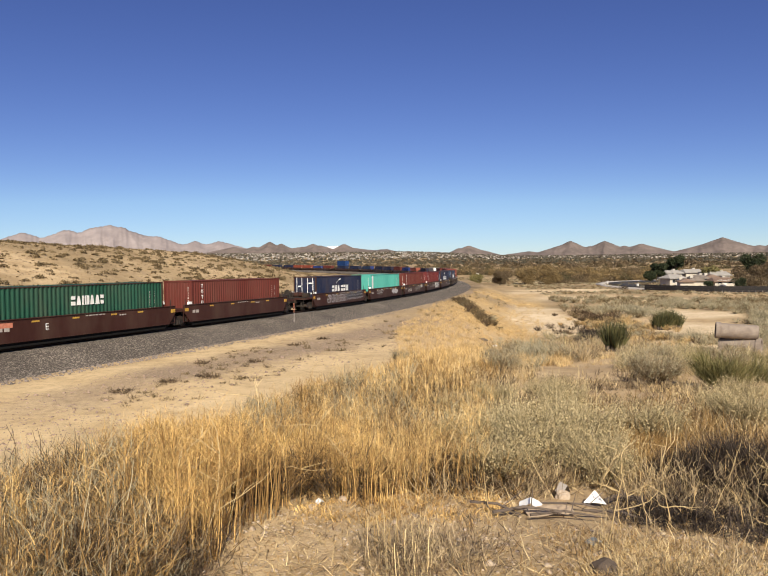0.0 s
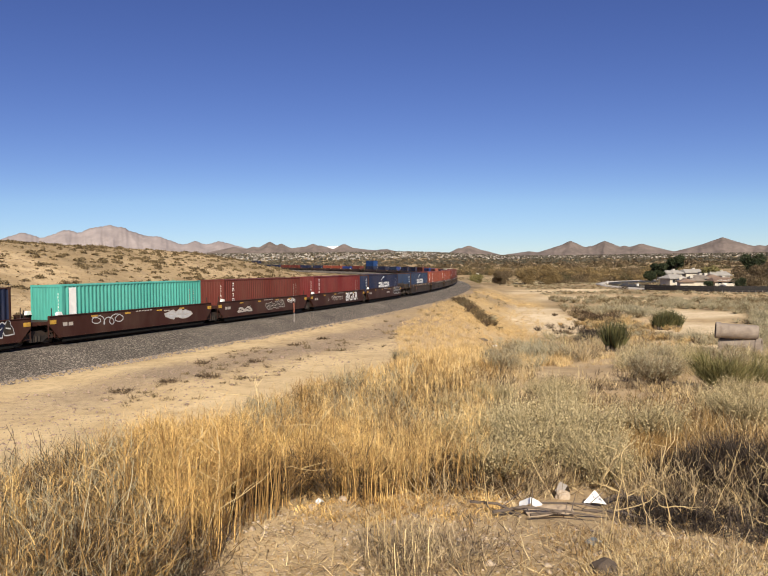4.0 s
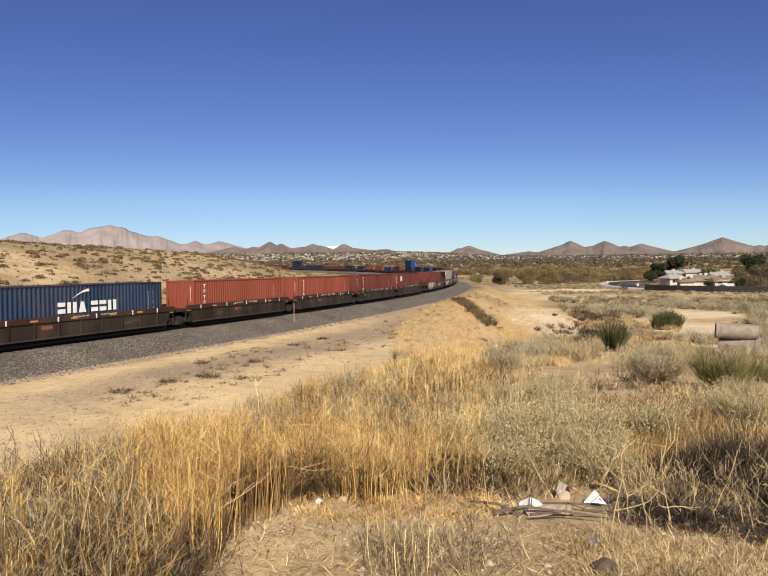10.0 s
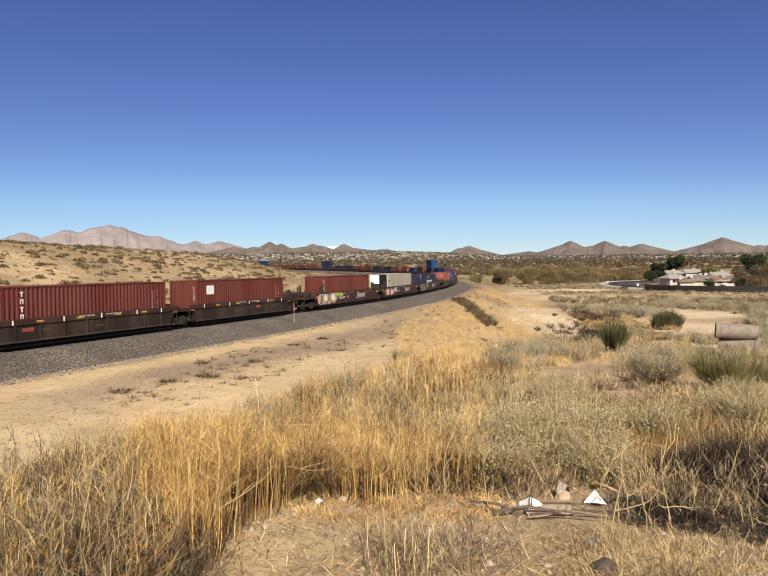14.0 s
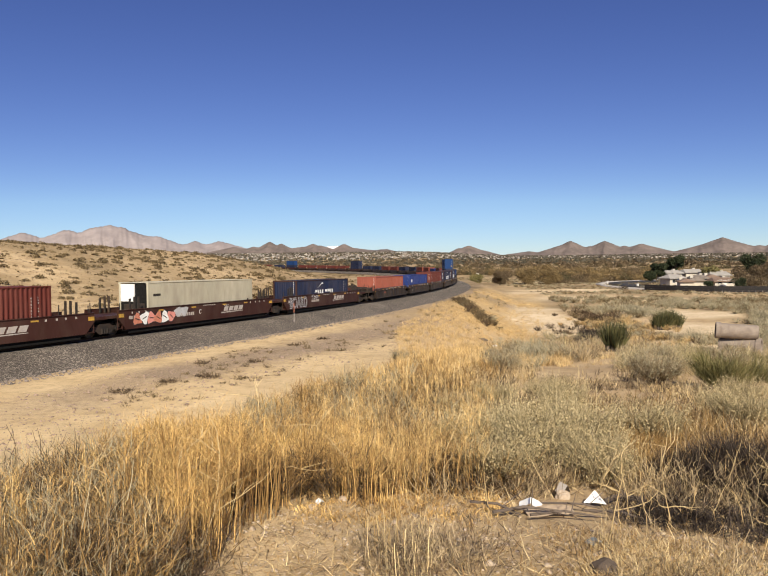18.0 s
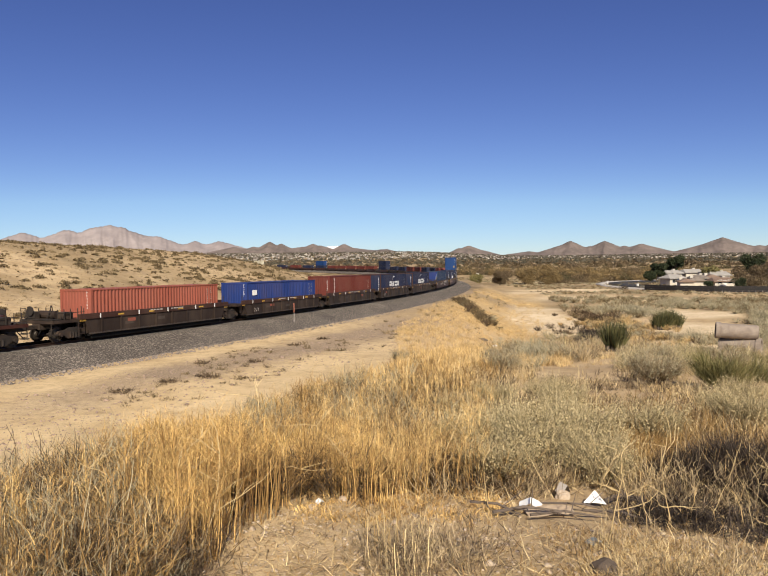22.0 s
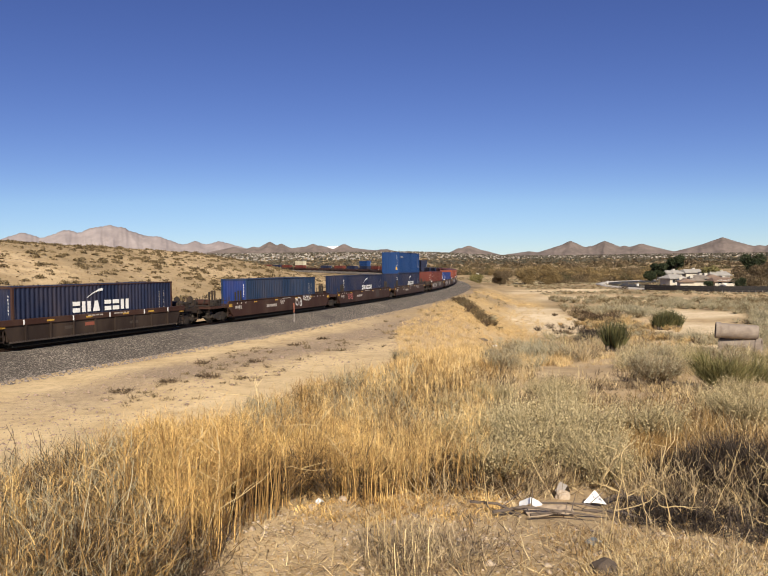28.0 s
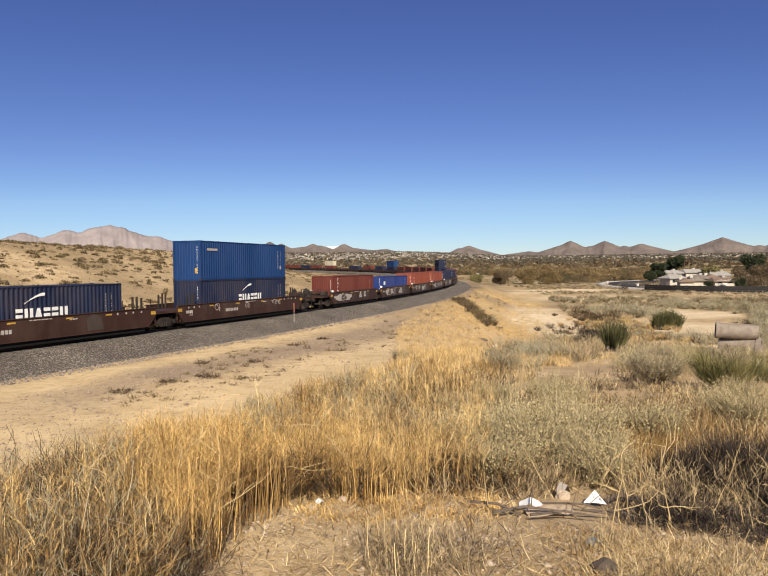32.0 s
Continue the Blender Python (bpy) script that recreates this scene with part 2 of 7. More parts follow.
def ground_material():
    m = bpy.data.materials.new("desert soil")
    m.use_nodes = True
    nt = m.node_tree
    n, lk = nt.nodes, nt.links.new
    bsdf = n["Principled BSDF"]
    bsdf.inputs["Roughness"].default_value = 0.95
    bsdf.inputs["Specular IOR Level"].default_value = 0.1
    tc = n.new("ShaderNodeTexCoord")

    def noise(scale, detail=5, rough=0.55):
        k = n.new("ShaderNodeTexNoise")
        k.inputs["Scale"].default_value, k.inputs["Detail"].default_value, k.inputs["Roughness"].default_value = scale, detail, rough
        lk(tc.outputs["Object"], k.inputs["Vector"])
        return k.outputs["Fac"]

    def mix(fac, a, b):
        k = n.new("ShaderNodeMix")
        k.data_type = "RGBA"
        for src, sock in ((fac, 0), (a, 6), (b, 7)):
            if isinstance(src, tuple):
                k.inputs[sock].default_value = (*src, 1)
            else:
                lk(src, k.inputs[sock])
        return k.outputs[2]

    def span(v, a, b, c=0.0, d=1.0):
        k = n.new("ShaderNodeMapRange")
        for i, q in enumerate((a, b, c, d)):
            k.inputs[i + 1].default_value = q
        lk(v, k.inputs[0])
        return k.outputs[0]

    def attr(name):
        k = n.new("ShaderNodeAttribute")
        k.attribute_name = name
        return k.outputs["Fac"]

    soil = mix(span(noise(0.35, 6), 0.35, 0.65), (0.42, 0.30, 0.165), (0.60, 0.45, 0.265))
    soil = mix(span(noise(7, 8, 0.75), 0.5, 0.68, 0, 0.6), soil, (0.25, 0.185, 0.12))
    grit = mix(span(noise(19, 6, 0.8), 0.42, 0.6), (0.21, 0.157, 0.105), (0.47, 0.355, 0.24))
    soil = mix(span(noise(0.8, 5), 0.5, 0.62, 0, 0.45), soil, grit)
    sand = mix(span(noise(0.5, 6), 0.3, 0.7), (0.54, 0.395, 0.215), (0.68, 0.52, 0.305))
    sand = mix(span(noise(3.2, 9, 0.78), 0.52, 0.66, 0, 0.5), sand, (0.32, 0.235, 0.155))
    col = mix(attr("sand"), soil, sand)
    pale = mix(span(noise(0.4, 6), 0.3, 0.7), (0.60, 0.465, 0.295), (0.78, 0.64, 0.44))
    col = mix(attr("wash"), col, mix(span(noise(2.2, 9, 0.78), 0.54, 0.7, 0, 0.5), pale, (0.36, 0.27, 0.175)))
    patch = n.new("ShaderNodeMath")
    patch.operation = "MULTIPLY_ADD"
    patch.inputs[1].default_value = 1.1
    lk(noise(2.6, 9, 0.8), patch.inputs[0])
    lk(attr("gravel"), patch.inputs[2])
    col = mix(span(patch.outputs[0], 0.72, 1.3), col, grit)
    col = mix(span(noise(1.3, 9, 0.85), 0.5, 0.64, 0, 0.55), col, (0.24, 0.165, 0.085))
    scrub = mix(span(noise(0.035, 8, 0.65), 0.4, 0.6), (0.33, 0.24, 0.13), (0.15, 0.11, 0.06))
    col = mix(attr("scrub"), col, scrub)
    thatch = mix(span(noise(0.9, 8, 0.7), 0.38, 0.62), (0.40, 0.265, 0.118), (0.70, 0.50, 0.235))
    col = mix(attr("thatch"), col, thatch)
    lk(col, bsdf.inputs["Base Color"])
    bp = n.new("ShaderNodeBump")
    bp.inputs["Strength"].default_value, bp.inputs["Distance"].default_value = 0.4, 0.025
    peb = n.new("ShaderNodeTexVoronoi")
    peb.inputs["Scale"].default_value = 34
    lk(tc.outputs["Object"], peb.inputs["Vector"])
    hs = n.new("ShaderNodeMath")
    hs.operation = "MULTIPLY_ADD"
    hs.inputs[1].default_value = -0.5
    lk(peb.outputs["Distance"], hs.inputs[0])
    lk(noise(14, 6, 0.75), hs.inputs[2])
    lk(hs.outputs[0], bp.inputs["Height"])
    lk(bp.outputs[0], bsdf.inputs["Normal"])
    return m


def build_ground():
    """One sheet from the mound to the horizon, finer towards the mound and in the open direction."""
    rr = np.concatenate([[0.0], np.geomspace(0.8, 4900, 230)])
    ang = np.radians(np.concatenate([np.linspace(-38, 38, 330), np.linspace(38, 322, 110)[1:-1]]))
    R, A = np.meshgrid(rr, ang, indexing="ij")
    x, y = R * np.sin(A), R * np.cos(A)
    z = land(x, y)
    nr, na = x.shape
    v = np.stack([x, y, z], -1).reshape(-1, 3)
    i, j = np.meshgrid(np.arange(nr - 1), np.arange(na), indexing="ij")
    j2 = (j + 1) % na
    q = np.stack([i * na + j, (i + 1) * na + j, (i + 1) * na + j2, i * na + j2], -1).reshape(-1, 4)[:, ::-1]
    ob = soup("ground", v, q, ground_material(), "sandy desert ground with gravel, dirt track and dry wash", "ground", "structure", True)
    s, l = track_frame(x, y)
    rd = shelf(s) - 1.5 * (1 - smooth01(20, 70, s))
    sand = smooth01(4.8, 6.5, l + 0.8 * wob(x, y, 3)) * (1 - smooth01(rd - 2, rd + 3, l + 1.2 * wob(x, y, 4, 1)))
    gravel_strip = np.exp(-((l - 11.0 - 0.8 * wob(x, y, 9, 4)) / (2.4 + 1.4 * smooth01(34, 50, s))) ** 2) * smooth01(12, 36, s) * (0.75 + 0.25 * smooth01(-0.5, 0.5, wob(x, y, 2.3, 6)))
    sand = sand * (1 - 0.75 * gravel_strip)
    wash = 0 * x
    for cx, cy, rx, ry, w in ((24, 100, 5, 15, 1), (23, 98, 5.5, 15, 1), (20, 82, 3.5, 8, 0.9), (22.5, 93, 4, 12, 1), (22, 118, 9, 9, 0.9), (47, 108, 10, 9, 1), (38, 86, 8, 10, 0.9), (30, 58, 8, 8, 0.95), (26, 49, 6, 4, 0.8), (48, 150, 26, 10, 0.7), (52, 196, 18, 6, 0.95), (40, 178, 12, 5, 0.9)):
        dry = w * (1 - smooth01(0.6, 1.25, np.hypot((x - cx) / rx, (y - cy) / ry) + 0.2 * wob(x, y, 5, cx)))
        sand, wash = np.maximum(sand, dry), np.maximum(wash, dry)
    hill = (l < -6) * smooth01(5, 60, -l) * (y < 320)
    sand = np.maximum(sand, 0.05 * hill * smooth01(-0.5, 0.6, wob(x, y * 0.4, 16, 3)))
    grav = np.maximum((np.abs(l) < 4.0) * 0.8, gravel_strip * (l > 0))
    grav = np.maximum(grav, 0.55 * smooth01(50, 70, s) * (l > 5.5) * (l < shelf(s) + 0.5))
    grav = np.maximum(grav, 0.9 * smooth01(80, 104, s) * (1 - smooth01(6.6, 8.4, l)) * (l > 0))
    sand = sand * (1 - smooth01(62, 88, s) * (l > 0) * (l < 13) * 0.9)
    r = np.hypot(x, y)
    scrub = (0.82 * smooth01(55, 110, r) * smooth01(-0.7, 0.3, wob(x, y, 9, 2)) + 0.3 * smooth01(170, 420, r)) * (1 - 0.9 * sand) * np.where((l < -5) & (y < 320), 0.8, 1)
    thatch = smooth01(60, 84, s) * (l > 0) * smooth01(5.6, 7.6, l + 0.5 * wob(x, y, 3, 2)) * (1 - smooth01(18, 21.5, l + wob(x, y, 5, 1))) * (1 - smooth01(150, 190, s)) * (0.7 + 0.3 * wob(x, y, 4, 8)) * (0.35 + 0.65 * smooth01(-0.5, 2.0, l - shelf(s)))
    for nm, val in (("sand", sand), ("gravel", grav), ("scrub", scrub), ("thatch", thatch * (1 - wash)), ("wash", wash)):
        at = ob.data.attributes.new(nm, "FLOAT", "POINT")
        at.data.foreach_set("value", np.clip(val, 0, 1).astype(np.float32).ravel())
    return ob


build_ground()


# ---- track ----
def sweep(name, outline, s0, s1, step, material, label, category, kind="structure", parent=None, closed=True):
    """Draws an outline of (right, up from rail top) along the track."""
    ss = np.arange(s0, s1 + step / 2, step)
    x, y, z, t = (np.interp(ss, TS, a) for a in (TX, TY, TZ, TH))
    n = len(outline)
    v = np.array([[x + a * np.cos(t), y - a * np.sin(t), z + b] for a, b in outline]).transpose(2, 0, 1).reshape(-1, 3)
    m = n if closed else n - 1
    i, j = np.meshgrid(np.arange(len(ss) - 1), np.arange(m), indexing="ij")
    q = np.stack([i * n + j, i * n + (j + 1) % n, (i + 1) * n + (j + 1) % n, (i + 1) * n + j], -1).reshape(-1, 4)
    ob = soup(name, v, q, material, label, category, kind, False)
    ob.parent = parent
    return ob


def ballast_material():
    m = node_mat("crushed grey ballast", (0.060, 0.050, 0.041), (0.135, 0.114, 0.094), 0.4, 0.95, 0, 0.0, 14)
    nt = m.node_tree
    n, lk = nt.nodes, nt.links.new
    tc = n.new("ShaderNodeTexCoord")
    vo = n.new("ShaderNodeTexVoronoi")
    vo.inputs["Scale"].default_value = 19
    lk(tc.outputs["Object"], vo.inputs["Vector"])
    mx = n.new("ShaderNodeMix")
    mx.data_type, mx.blend_type = "RGBA", "MULTIPLY"
    mx.inputs[0].default_value = 1.0
    old = n["Principled BSDF"].inputs["Base Color"].links[0].from_socket
    cr = n.new("ShaderNodeMapRange")
    cr.inputs[1].default_value, cr.inputs[2].default_value, cr.inputs[3].default_value, cr.inputs[4].default_value = 0.0, 1.0, 0.68, 3.6
    bw = n.new("ShaderNodeSeparateColor")
    lk(vo.outputs["Color"], bw.inputs[0])
    pw = n.new("ShaderNodeMath")
    pw.operation = "POWER"
    pw.inputs[1].default_value = 3.5
    lk(bw.outputs[0], pw.inputs[0])
    lk(pw.outputs[0], cr.inputs[0])
    lk(old, mx.inputs[6])
    lk(cr.outputs[0], mx.inputs[7])
    lk(mx.outputs[2], n["Principled BSDF"].inputs["Base Color"])
    bp = n.new("ShaderNodeBump")
    bp.inputs["Strength"].default_value, bp.inputs["Distance"].default_value = 0.6, 0.05
    bp.invert = True
    lk(vo.outputs["Distance"], bp.inputs["Height"])
    lk(bp.outputs[0], n["Principled BSDF"].inputs["Normal"])
    return m


M_BALLAST = ballast_material()
sweep("ballast", [(-5.2, -1.15), (-2.25, -0.26), (-1.45, -0.15), (-1.24, -0.18), (1.24, -0.18), (1.45, -0.15), (2.25, -0.25), (5.2, -1.15)], -415, 1095, 3, M_BALLAST,
      "bed of dark grey crushed stone under the rails", "ballast", closed=False)
track = tagged(new("railway_track"), "single curved railway track on concrete ties", "track", kind="structure")
for side in (-0.7525, 0.7525):
    o = [(-0.035, 0), (0.035, 0), (0.035, -0.04), (0.01, -0.05), (0.01, -0.13), (0.07, -0.15), (-0.07, -0.15), (-0.01, -0.13), (-0.01, -0.05), (-0.035, -0.04)]
    sweep("rail", [(side + a, b) for a, b in o], -415, 1095, 4, M_RAIL, "rail with bright worn head", "", "", track)

tie_mesh = Geo().prism([(-1.3, -0.36), (1.3, -0.36), (1.3, -0.17), (0.95, -0.155), (0.55, -0.155), (0.3, -0.19), (-0.3, -0.19), (-0.55, -0.155), (-0.95, -0.155), (-1.3, -0.17)], 1, -0.12, 0.12).mesh("tie", M_TIE)
for k in range(100):
    x, y, z, t = on_track(18 + k * 0.61)
    part("tie", tie_mesh, M_TIE, track, at=pose(x, y, z, 0, 0, -math.degrees(t)))


# ---- rolling stock ----
L40, W2 = 12.192, 1.219


def corrugated(length, z0, z1, out, face_x, depth=0.048, period=0.278):
    """A corrugated wall along y at x = face_x, its ribs cut inwards (out = +1 or -1)."""
    g = Geo()
    n = int(length / period)
    per = length / n
    ys, xs = [], []
    for i in range(n):
        y = -length / 2 + i * per
        ys += [y, y + 0.26 * per, y + 0.50 * per, y + 0.76 * per]
        xs += [0, 0, -depth * out, -depth * out]
    ys.append(length / 2)
    xs.append(0)
    pts = [(face_x + a, b, z) for a, b in zip(xs, ys) for z in (z0, z1)]
    fs = [(2 * i, 2 * i + 2, 2 * i + 3, 2 * i + 1) for i in range(len(ys) - 1)]
    k = len(pts)
    pts += [(p[0] - 0.004 * out, p[1], p[2]) for p in pts]
    fs += [(k + 2 * i + 1, k + 2 * i + 3, k + 2 * i + 2, k + 2 * i) for i in range(len(ys) - 1)]
    return g.poly(pts, fs)


def container(paint_name, label, height=2.896, reefer=False, end_posts=None):
    """A 40-foot box, its base at z = 0, its length along y."""
    m = PAINT[paint_name]
    mp_ = PAINT[end_posts] if end_posts else m
    ob = tagged(new("shipping_container"), label, "container", "containers on the train")
    H, y1 = height, L40 / 2
    for sx in (-1, 1):
        if reefer:
            part("side_wall", Geo().box(sx * W2 - 0.02, sx * W2 + 0.02 - 0.02 * (sx > 0) + 0.0, -y1 + 0.1, y1 - 0.1, 0.16, H - 0.1), m, ob)
        else:
            part("side_wall", corrugated(L40 - 0.26, 0.15, H - 0.07, sx, sx * (W2 - 0.012)), m, ob)
        part("top_rail", Geo().box(min(sx * W2, sx * (W2 - 0.06)), max(sx * W2, sx * (W2 - 0.06)), -y1 + 0.12, y1 - 0.12, H - 0.075, H - 0.01, 0.01), mp_, ob)
        part("bottom_rail", Geo().box(min(sx * W2, sx * (W2 - 0.06)), max(sx * W2, sx * (W2 - 0.06)), -y1 + 0.12, y1 - 0.12, 0.0, 0.16, 0.01), m, ob)
        for sy in (-1, 1):
            part("corner_post", Geo().box(min(sx * W2, sx * (W2 - 0.13)), max(sx * W2, sx * (W2 - 0.13)), min(sy * y1, sy * (y1 - 0.14)), max(sy * y1, sy * (y1 - 0.14)), 0.1, H - 0.1, 0.012), mp_, ob)
            for z in (0.0, H - 0.118):
                part("corner_casting", Geo().box(min(sx * (W2 + 0.004), sx * (W2 - 0.162)), max(sx * (W2 + 0.004), sx * (W2 - 0.162)), min(sy * (y1 + 0.004), sy * (y1 - 0.178)),
                                                 max(sy * (y1 + 0.004), sy * (y1 - 0.178)), z, z + 0.118, 0.008), M_STEEL if z == 0 else mp_, ob)
    # roof with shallow cross ribs
    g = Geo()
    n = 44
    w = L40 / n
    for i in range(n):
        y = -y1 + i * w
        a, b = H - 0.045, H - 0.02
        g.poly([(-W2 + 0.05, y, a), (W2 - 0.05, y, a), (W2 - 0.05, y + w * 0.3, b), (-W2 + 0.05, y + w * 0.3, b), (-W2 + 0.05, y + w * 0.7, b), (W2 - 0.05, y + w * 0.7, b), (W2 - 0.05, y + w, a), (-W2 + 0.05, y + w, a)],
               [(0, 1, 2, 3), (3, 2, 5, 4), (4, 5, 6, 7)])
    part("roof", g, m, ob)
    part("floor", Geo().box(-W2 + 0.06, W2 - 0.06, -y1 + 0.05, y1 - 0.05, 0.05, 0.16), M_STEEL, ob)
    if reefer:
        part("upper_end_panel", Geo().box(-W2 + 0.14, 0.05, -y1 + 0.02, -y1 + 0.1, H * 0.56, H - 0.13), M_WHITE, ob, "white panel over the cooling unit")
        part("end_recess", Geo().box(0.07, W2 - 0.14, -y1 + 0.1, -y1 + 0.3, H * 0.56, H - 0.13), M_BLACK, ob, "dark recess beside the panel")
        part("machinery_bay", Geo().box(-W2 + 0.14, W2 - 0.14, -y1 + 0.05, -y1 + 0.45, 0.02, H * 0.56), M_BLACK, ob, "dark open machinery bay")
        for a, b, c, d in ((-0.9, -0.2, 0.3, 0.8), (0.05, 0.85, 0.25, 0.95), (-0.8, 0.1, 0.95, 1.45), (0.3, 0.9, 1.1, 1.5)):
            part("cooling_unit", Geo().box(a, b, -y1 + 0.0, -y1 + 0.06, c, d, 0.02), M_STEEL, ob)
    else:
        # near end: shallow vertical ribs
        n = 9
        w = (2 * W2 - 0.26) / n
        xy = []
        for i in range(n):
            x = -W2 + 0.13 + i * w
            xy += [(x, -y1 + 0.045), (x + w * 0.2, -y1 + 0.02), (x + w * 0.8, -y1 + 0.02)]
        xy.append((W2 - 0.13, -y1 + 0.045))
        g = Geo().poly([(x, y, z) for x, y in xy for z in (0.12, H - 0.11)], [(2 * i, 2 * i + 2, 2 * i + 3, 2 * i + 1) for i in range(len(xy) - 1)])
        if paint_name == "greyblue" and not end_posts:
            part("end_wall", g, PAINT["blue"], ob, "less faded bright blue end")
        else:
            part("end_wall", g, m, ob)
        part("end_sill", Geo().box(-W2 + 0.1, W2 - 0.1, -y1, -y1 + 0.08, 0.0, 0.13), m, ob)
        part("end_header", Geo().box(-W2 + 0.1, W2 - 0.1, -y1, -y1 + 0.08, H - 0.12, H), mp_, ob)
    for sx in (-1, 1):
        d = part("door", Geo().box(min(sx * 0.01, sx * (W2 - 0.12)), max(sx * 0.01, sx * (W2 - 0.12)), y1 - 0.08, y1 - 0.03, 0.1, H - 0.1), m, ob)
        for x in (0.3, 0.85):
            part("lock_rod", Geo().tube((sx * x, y1 - 0.01, 0.1), (sx * x, y1 - 0.01, H - 0.1), 0.018, n=6), M_WHEEL, d)
    # code lines: plain upright bars on the near end and the far end of the side
    if not reefer:
        g = Geo()
        for k in range(11):
            if k != 4:
                g.box(W2 - 0.33 + 0.01 * (k % 3), W2 - 0.275 - 0.01 * (k % 2), -y1 + 0.008, -y1 + 0.016, 0.5 + k * 0.185, 0.60 + k * 0.185)
        tagged(part("code_strip", g, M_WHITE, ob), "white upright row of small code marks", kind="stuff")
        g = Geo()
        for k in range(9):
            g.box(W2 - 0.004, W2 + 0.002, y1 - 1.30 + 0.02 * (k % 2), y1 - 1.235, 0.85 + k * 0.17, 0.94 + k * 0.17)
            if k not in (2, 5):
                g.box(W2 - 0.004, W2 + 0.002, y1 - 0.86, y1 - 0.79 - 0.02 * (k % 3), 1.05 + k * 0.15, 1.12 + k * 0.15)
        g.box(W2 - 0.004, W2 + 0.002, y1 - 0.95, y1 - 0.72, 0.75, 1.0)
        tagged(part("side_code_panel", g, M_GREYW if paint_name != "beige" else M_STEEL, ob), "small white code marks", kind="stuff")
    return ob


def wordmark(ob, y0, y1, z0, z1, glyphs, material, gap=0.2, name="wordmark", x=W2 + 0.004):
    """A row of plain blocks on the side; glyphs: (width, form), form 0 a gap."""
    unit = (y1 - y0) / sum(w for w, k in glyphs)
    y, h = y0, z1 - z0
    for w, k in glyphs:
        a, b = y + unit * w * gap * 0.5, y + unit * w * (1 - gap * 0.5)
        t = min(0.19, (b - a) * 0.3)
        g = Geo()
        if k == 1:      # two lying bars
            g.box(x - 0.006, x + 0.002, a, b, z0, z0 + h * 0.40).box(x - 0.006, x + 0.002, a, b, z0 + h * 0.62, z1)
        elif k == 2:    # two standing bars
            g.box(x - 0.006, x + 0.002, a, a + (b - a) * 0.38, z0, z1).box(x - 0.006, x + 0.002, b - (b - a) * 0.38, b, z0, z1)
        elif k == 3:    # wedge
            g.prism([(a, z0), (a + (b - a) * 0.3, z1), (a + (b - a) * 0.7, z1), (b, z0)], 0, x - 0.006, x + 0.002)
        elif k == 4:    # bar
            g.box(x - 0.006, x + 0.002, a, b, z0, z1)
        if k:
            part(name, g, material, ob, "plain white block of the wordmark")
        y += unit * w


def swoosh(ob, yc, zc, size):
    """A bent stroke over the wordmark, thick at its far end."""
    g = Geo()
    n = 10
    x = W2 + 0.005
    pts, fs = [], []
    for i in range(n + 1):
        f = i / n
        y = yc - size + 2 * size * f
        z = zc + size * 0.75 * math.sin(f * math.pi * 0.5) - size * 0.4
        w = 0.03 + 0.26 * size * f ** 1.6 * (1 - max(0, f - 0.9) * 4)
        pts += [(x, y, z - w * 0.5), (x, y, z + w * 0.5), (x - 0.008, y, z - w * 0.5), (x - 0.008, y, z + w * 0.5)]
    for i in range(n):
        a = 4 * i
        fs += [(a, a + 4, a + 5, a + 1), (a + 1, a + 5, a + 7, a + 3), (a + 2, a, a + 4, a + 6)]
    return part("swoosh", g.poly(pts, fs), M_WHITE, ob, "white curved stroke")


def truck(parent, y, far):
    """A two-axle bogie at y."""
    t = part("truck", Geo().box(-0.9, 0.9, y - 0.22, y + 0.22, 0.35, 0.62, 0.03), M_STEEL, parent)
    for sx in (-1, 1):
        x = sx * 1.02
        o = [(y - 1.12, 0.46), (y - 0.98, 0.62), (y - 0.55, 0.66), (y - 0.35, 0.78), (y + 0.35, 0.78), (y + 0.55, 0.66), (y + 0.98, 0.62), (y + 1.12, 0.46),
             (y + 0.98, 0.38), (y + 0.72, 0.40), (y + 0.38, 0.16), (y - 0.38, 0.16), (y - 0.72, 0.40), (y - 0.98, 0.38)]
        part("side_frame", Geo().prism(o, 0, x - 0.08, x + 0.08), M_STEEL, t)
        if not far:
            g = Geo()
            for k in (-0.2, 0, 0.2):
                g.tube((x + sx * 0.06, y + k, 0.2), (x + sx * 0.06, y + k, 0.5), 0.07, n=8)
            part("spring_nest", g, M_STEEL, t)
        for dy in (-0.889, 0.889):
            part("axle_cap", Geo().tube((x + sx * 0.08, y + dy, 0.42), (x + sx * 0.17, y + dy, 0.42), 0.12, n=10), M_STEEL, t)
            prof = [(-0.07, 0.0), (-0.07, 0.14), (-0.03, 0.18), (-0.03, 0.36), (-0.07, 0.38), (-0.09, 0.46), (-0.06, 0.46), (-0.05, 0.42), (0.06, 0.415), (0.06, 0.36), (0.02, 0.34), (0.02, 0.18), (0.06, 0.12), (0.06, 0)]
            w = part("wheel", Geo().lathe([(o * sx, r) for o, r in prof], 0, (0, 0), 18), M_WHEEL, t)
            w.matrix_parent_inverse = Matrix.Translation((sx * 0.76, y + dy, 0.42))
    for dy in (-0.889, 0.889):
        part("axle", Geo().tube((-0.8, y + dy, 0.42), (0.8, y + dy, 0.42), 0.085, n=10), M_STEEL, t)
    return t


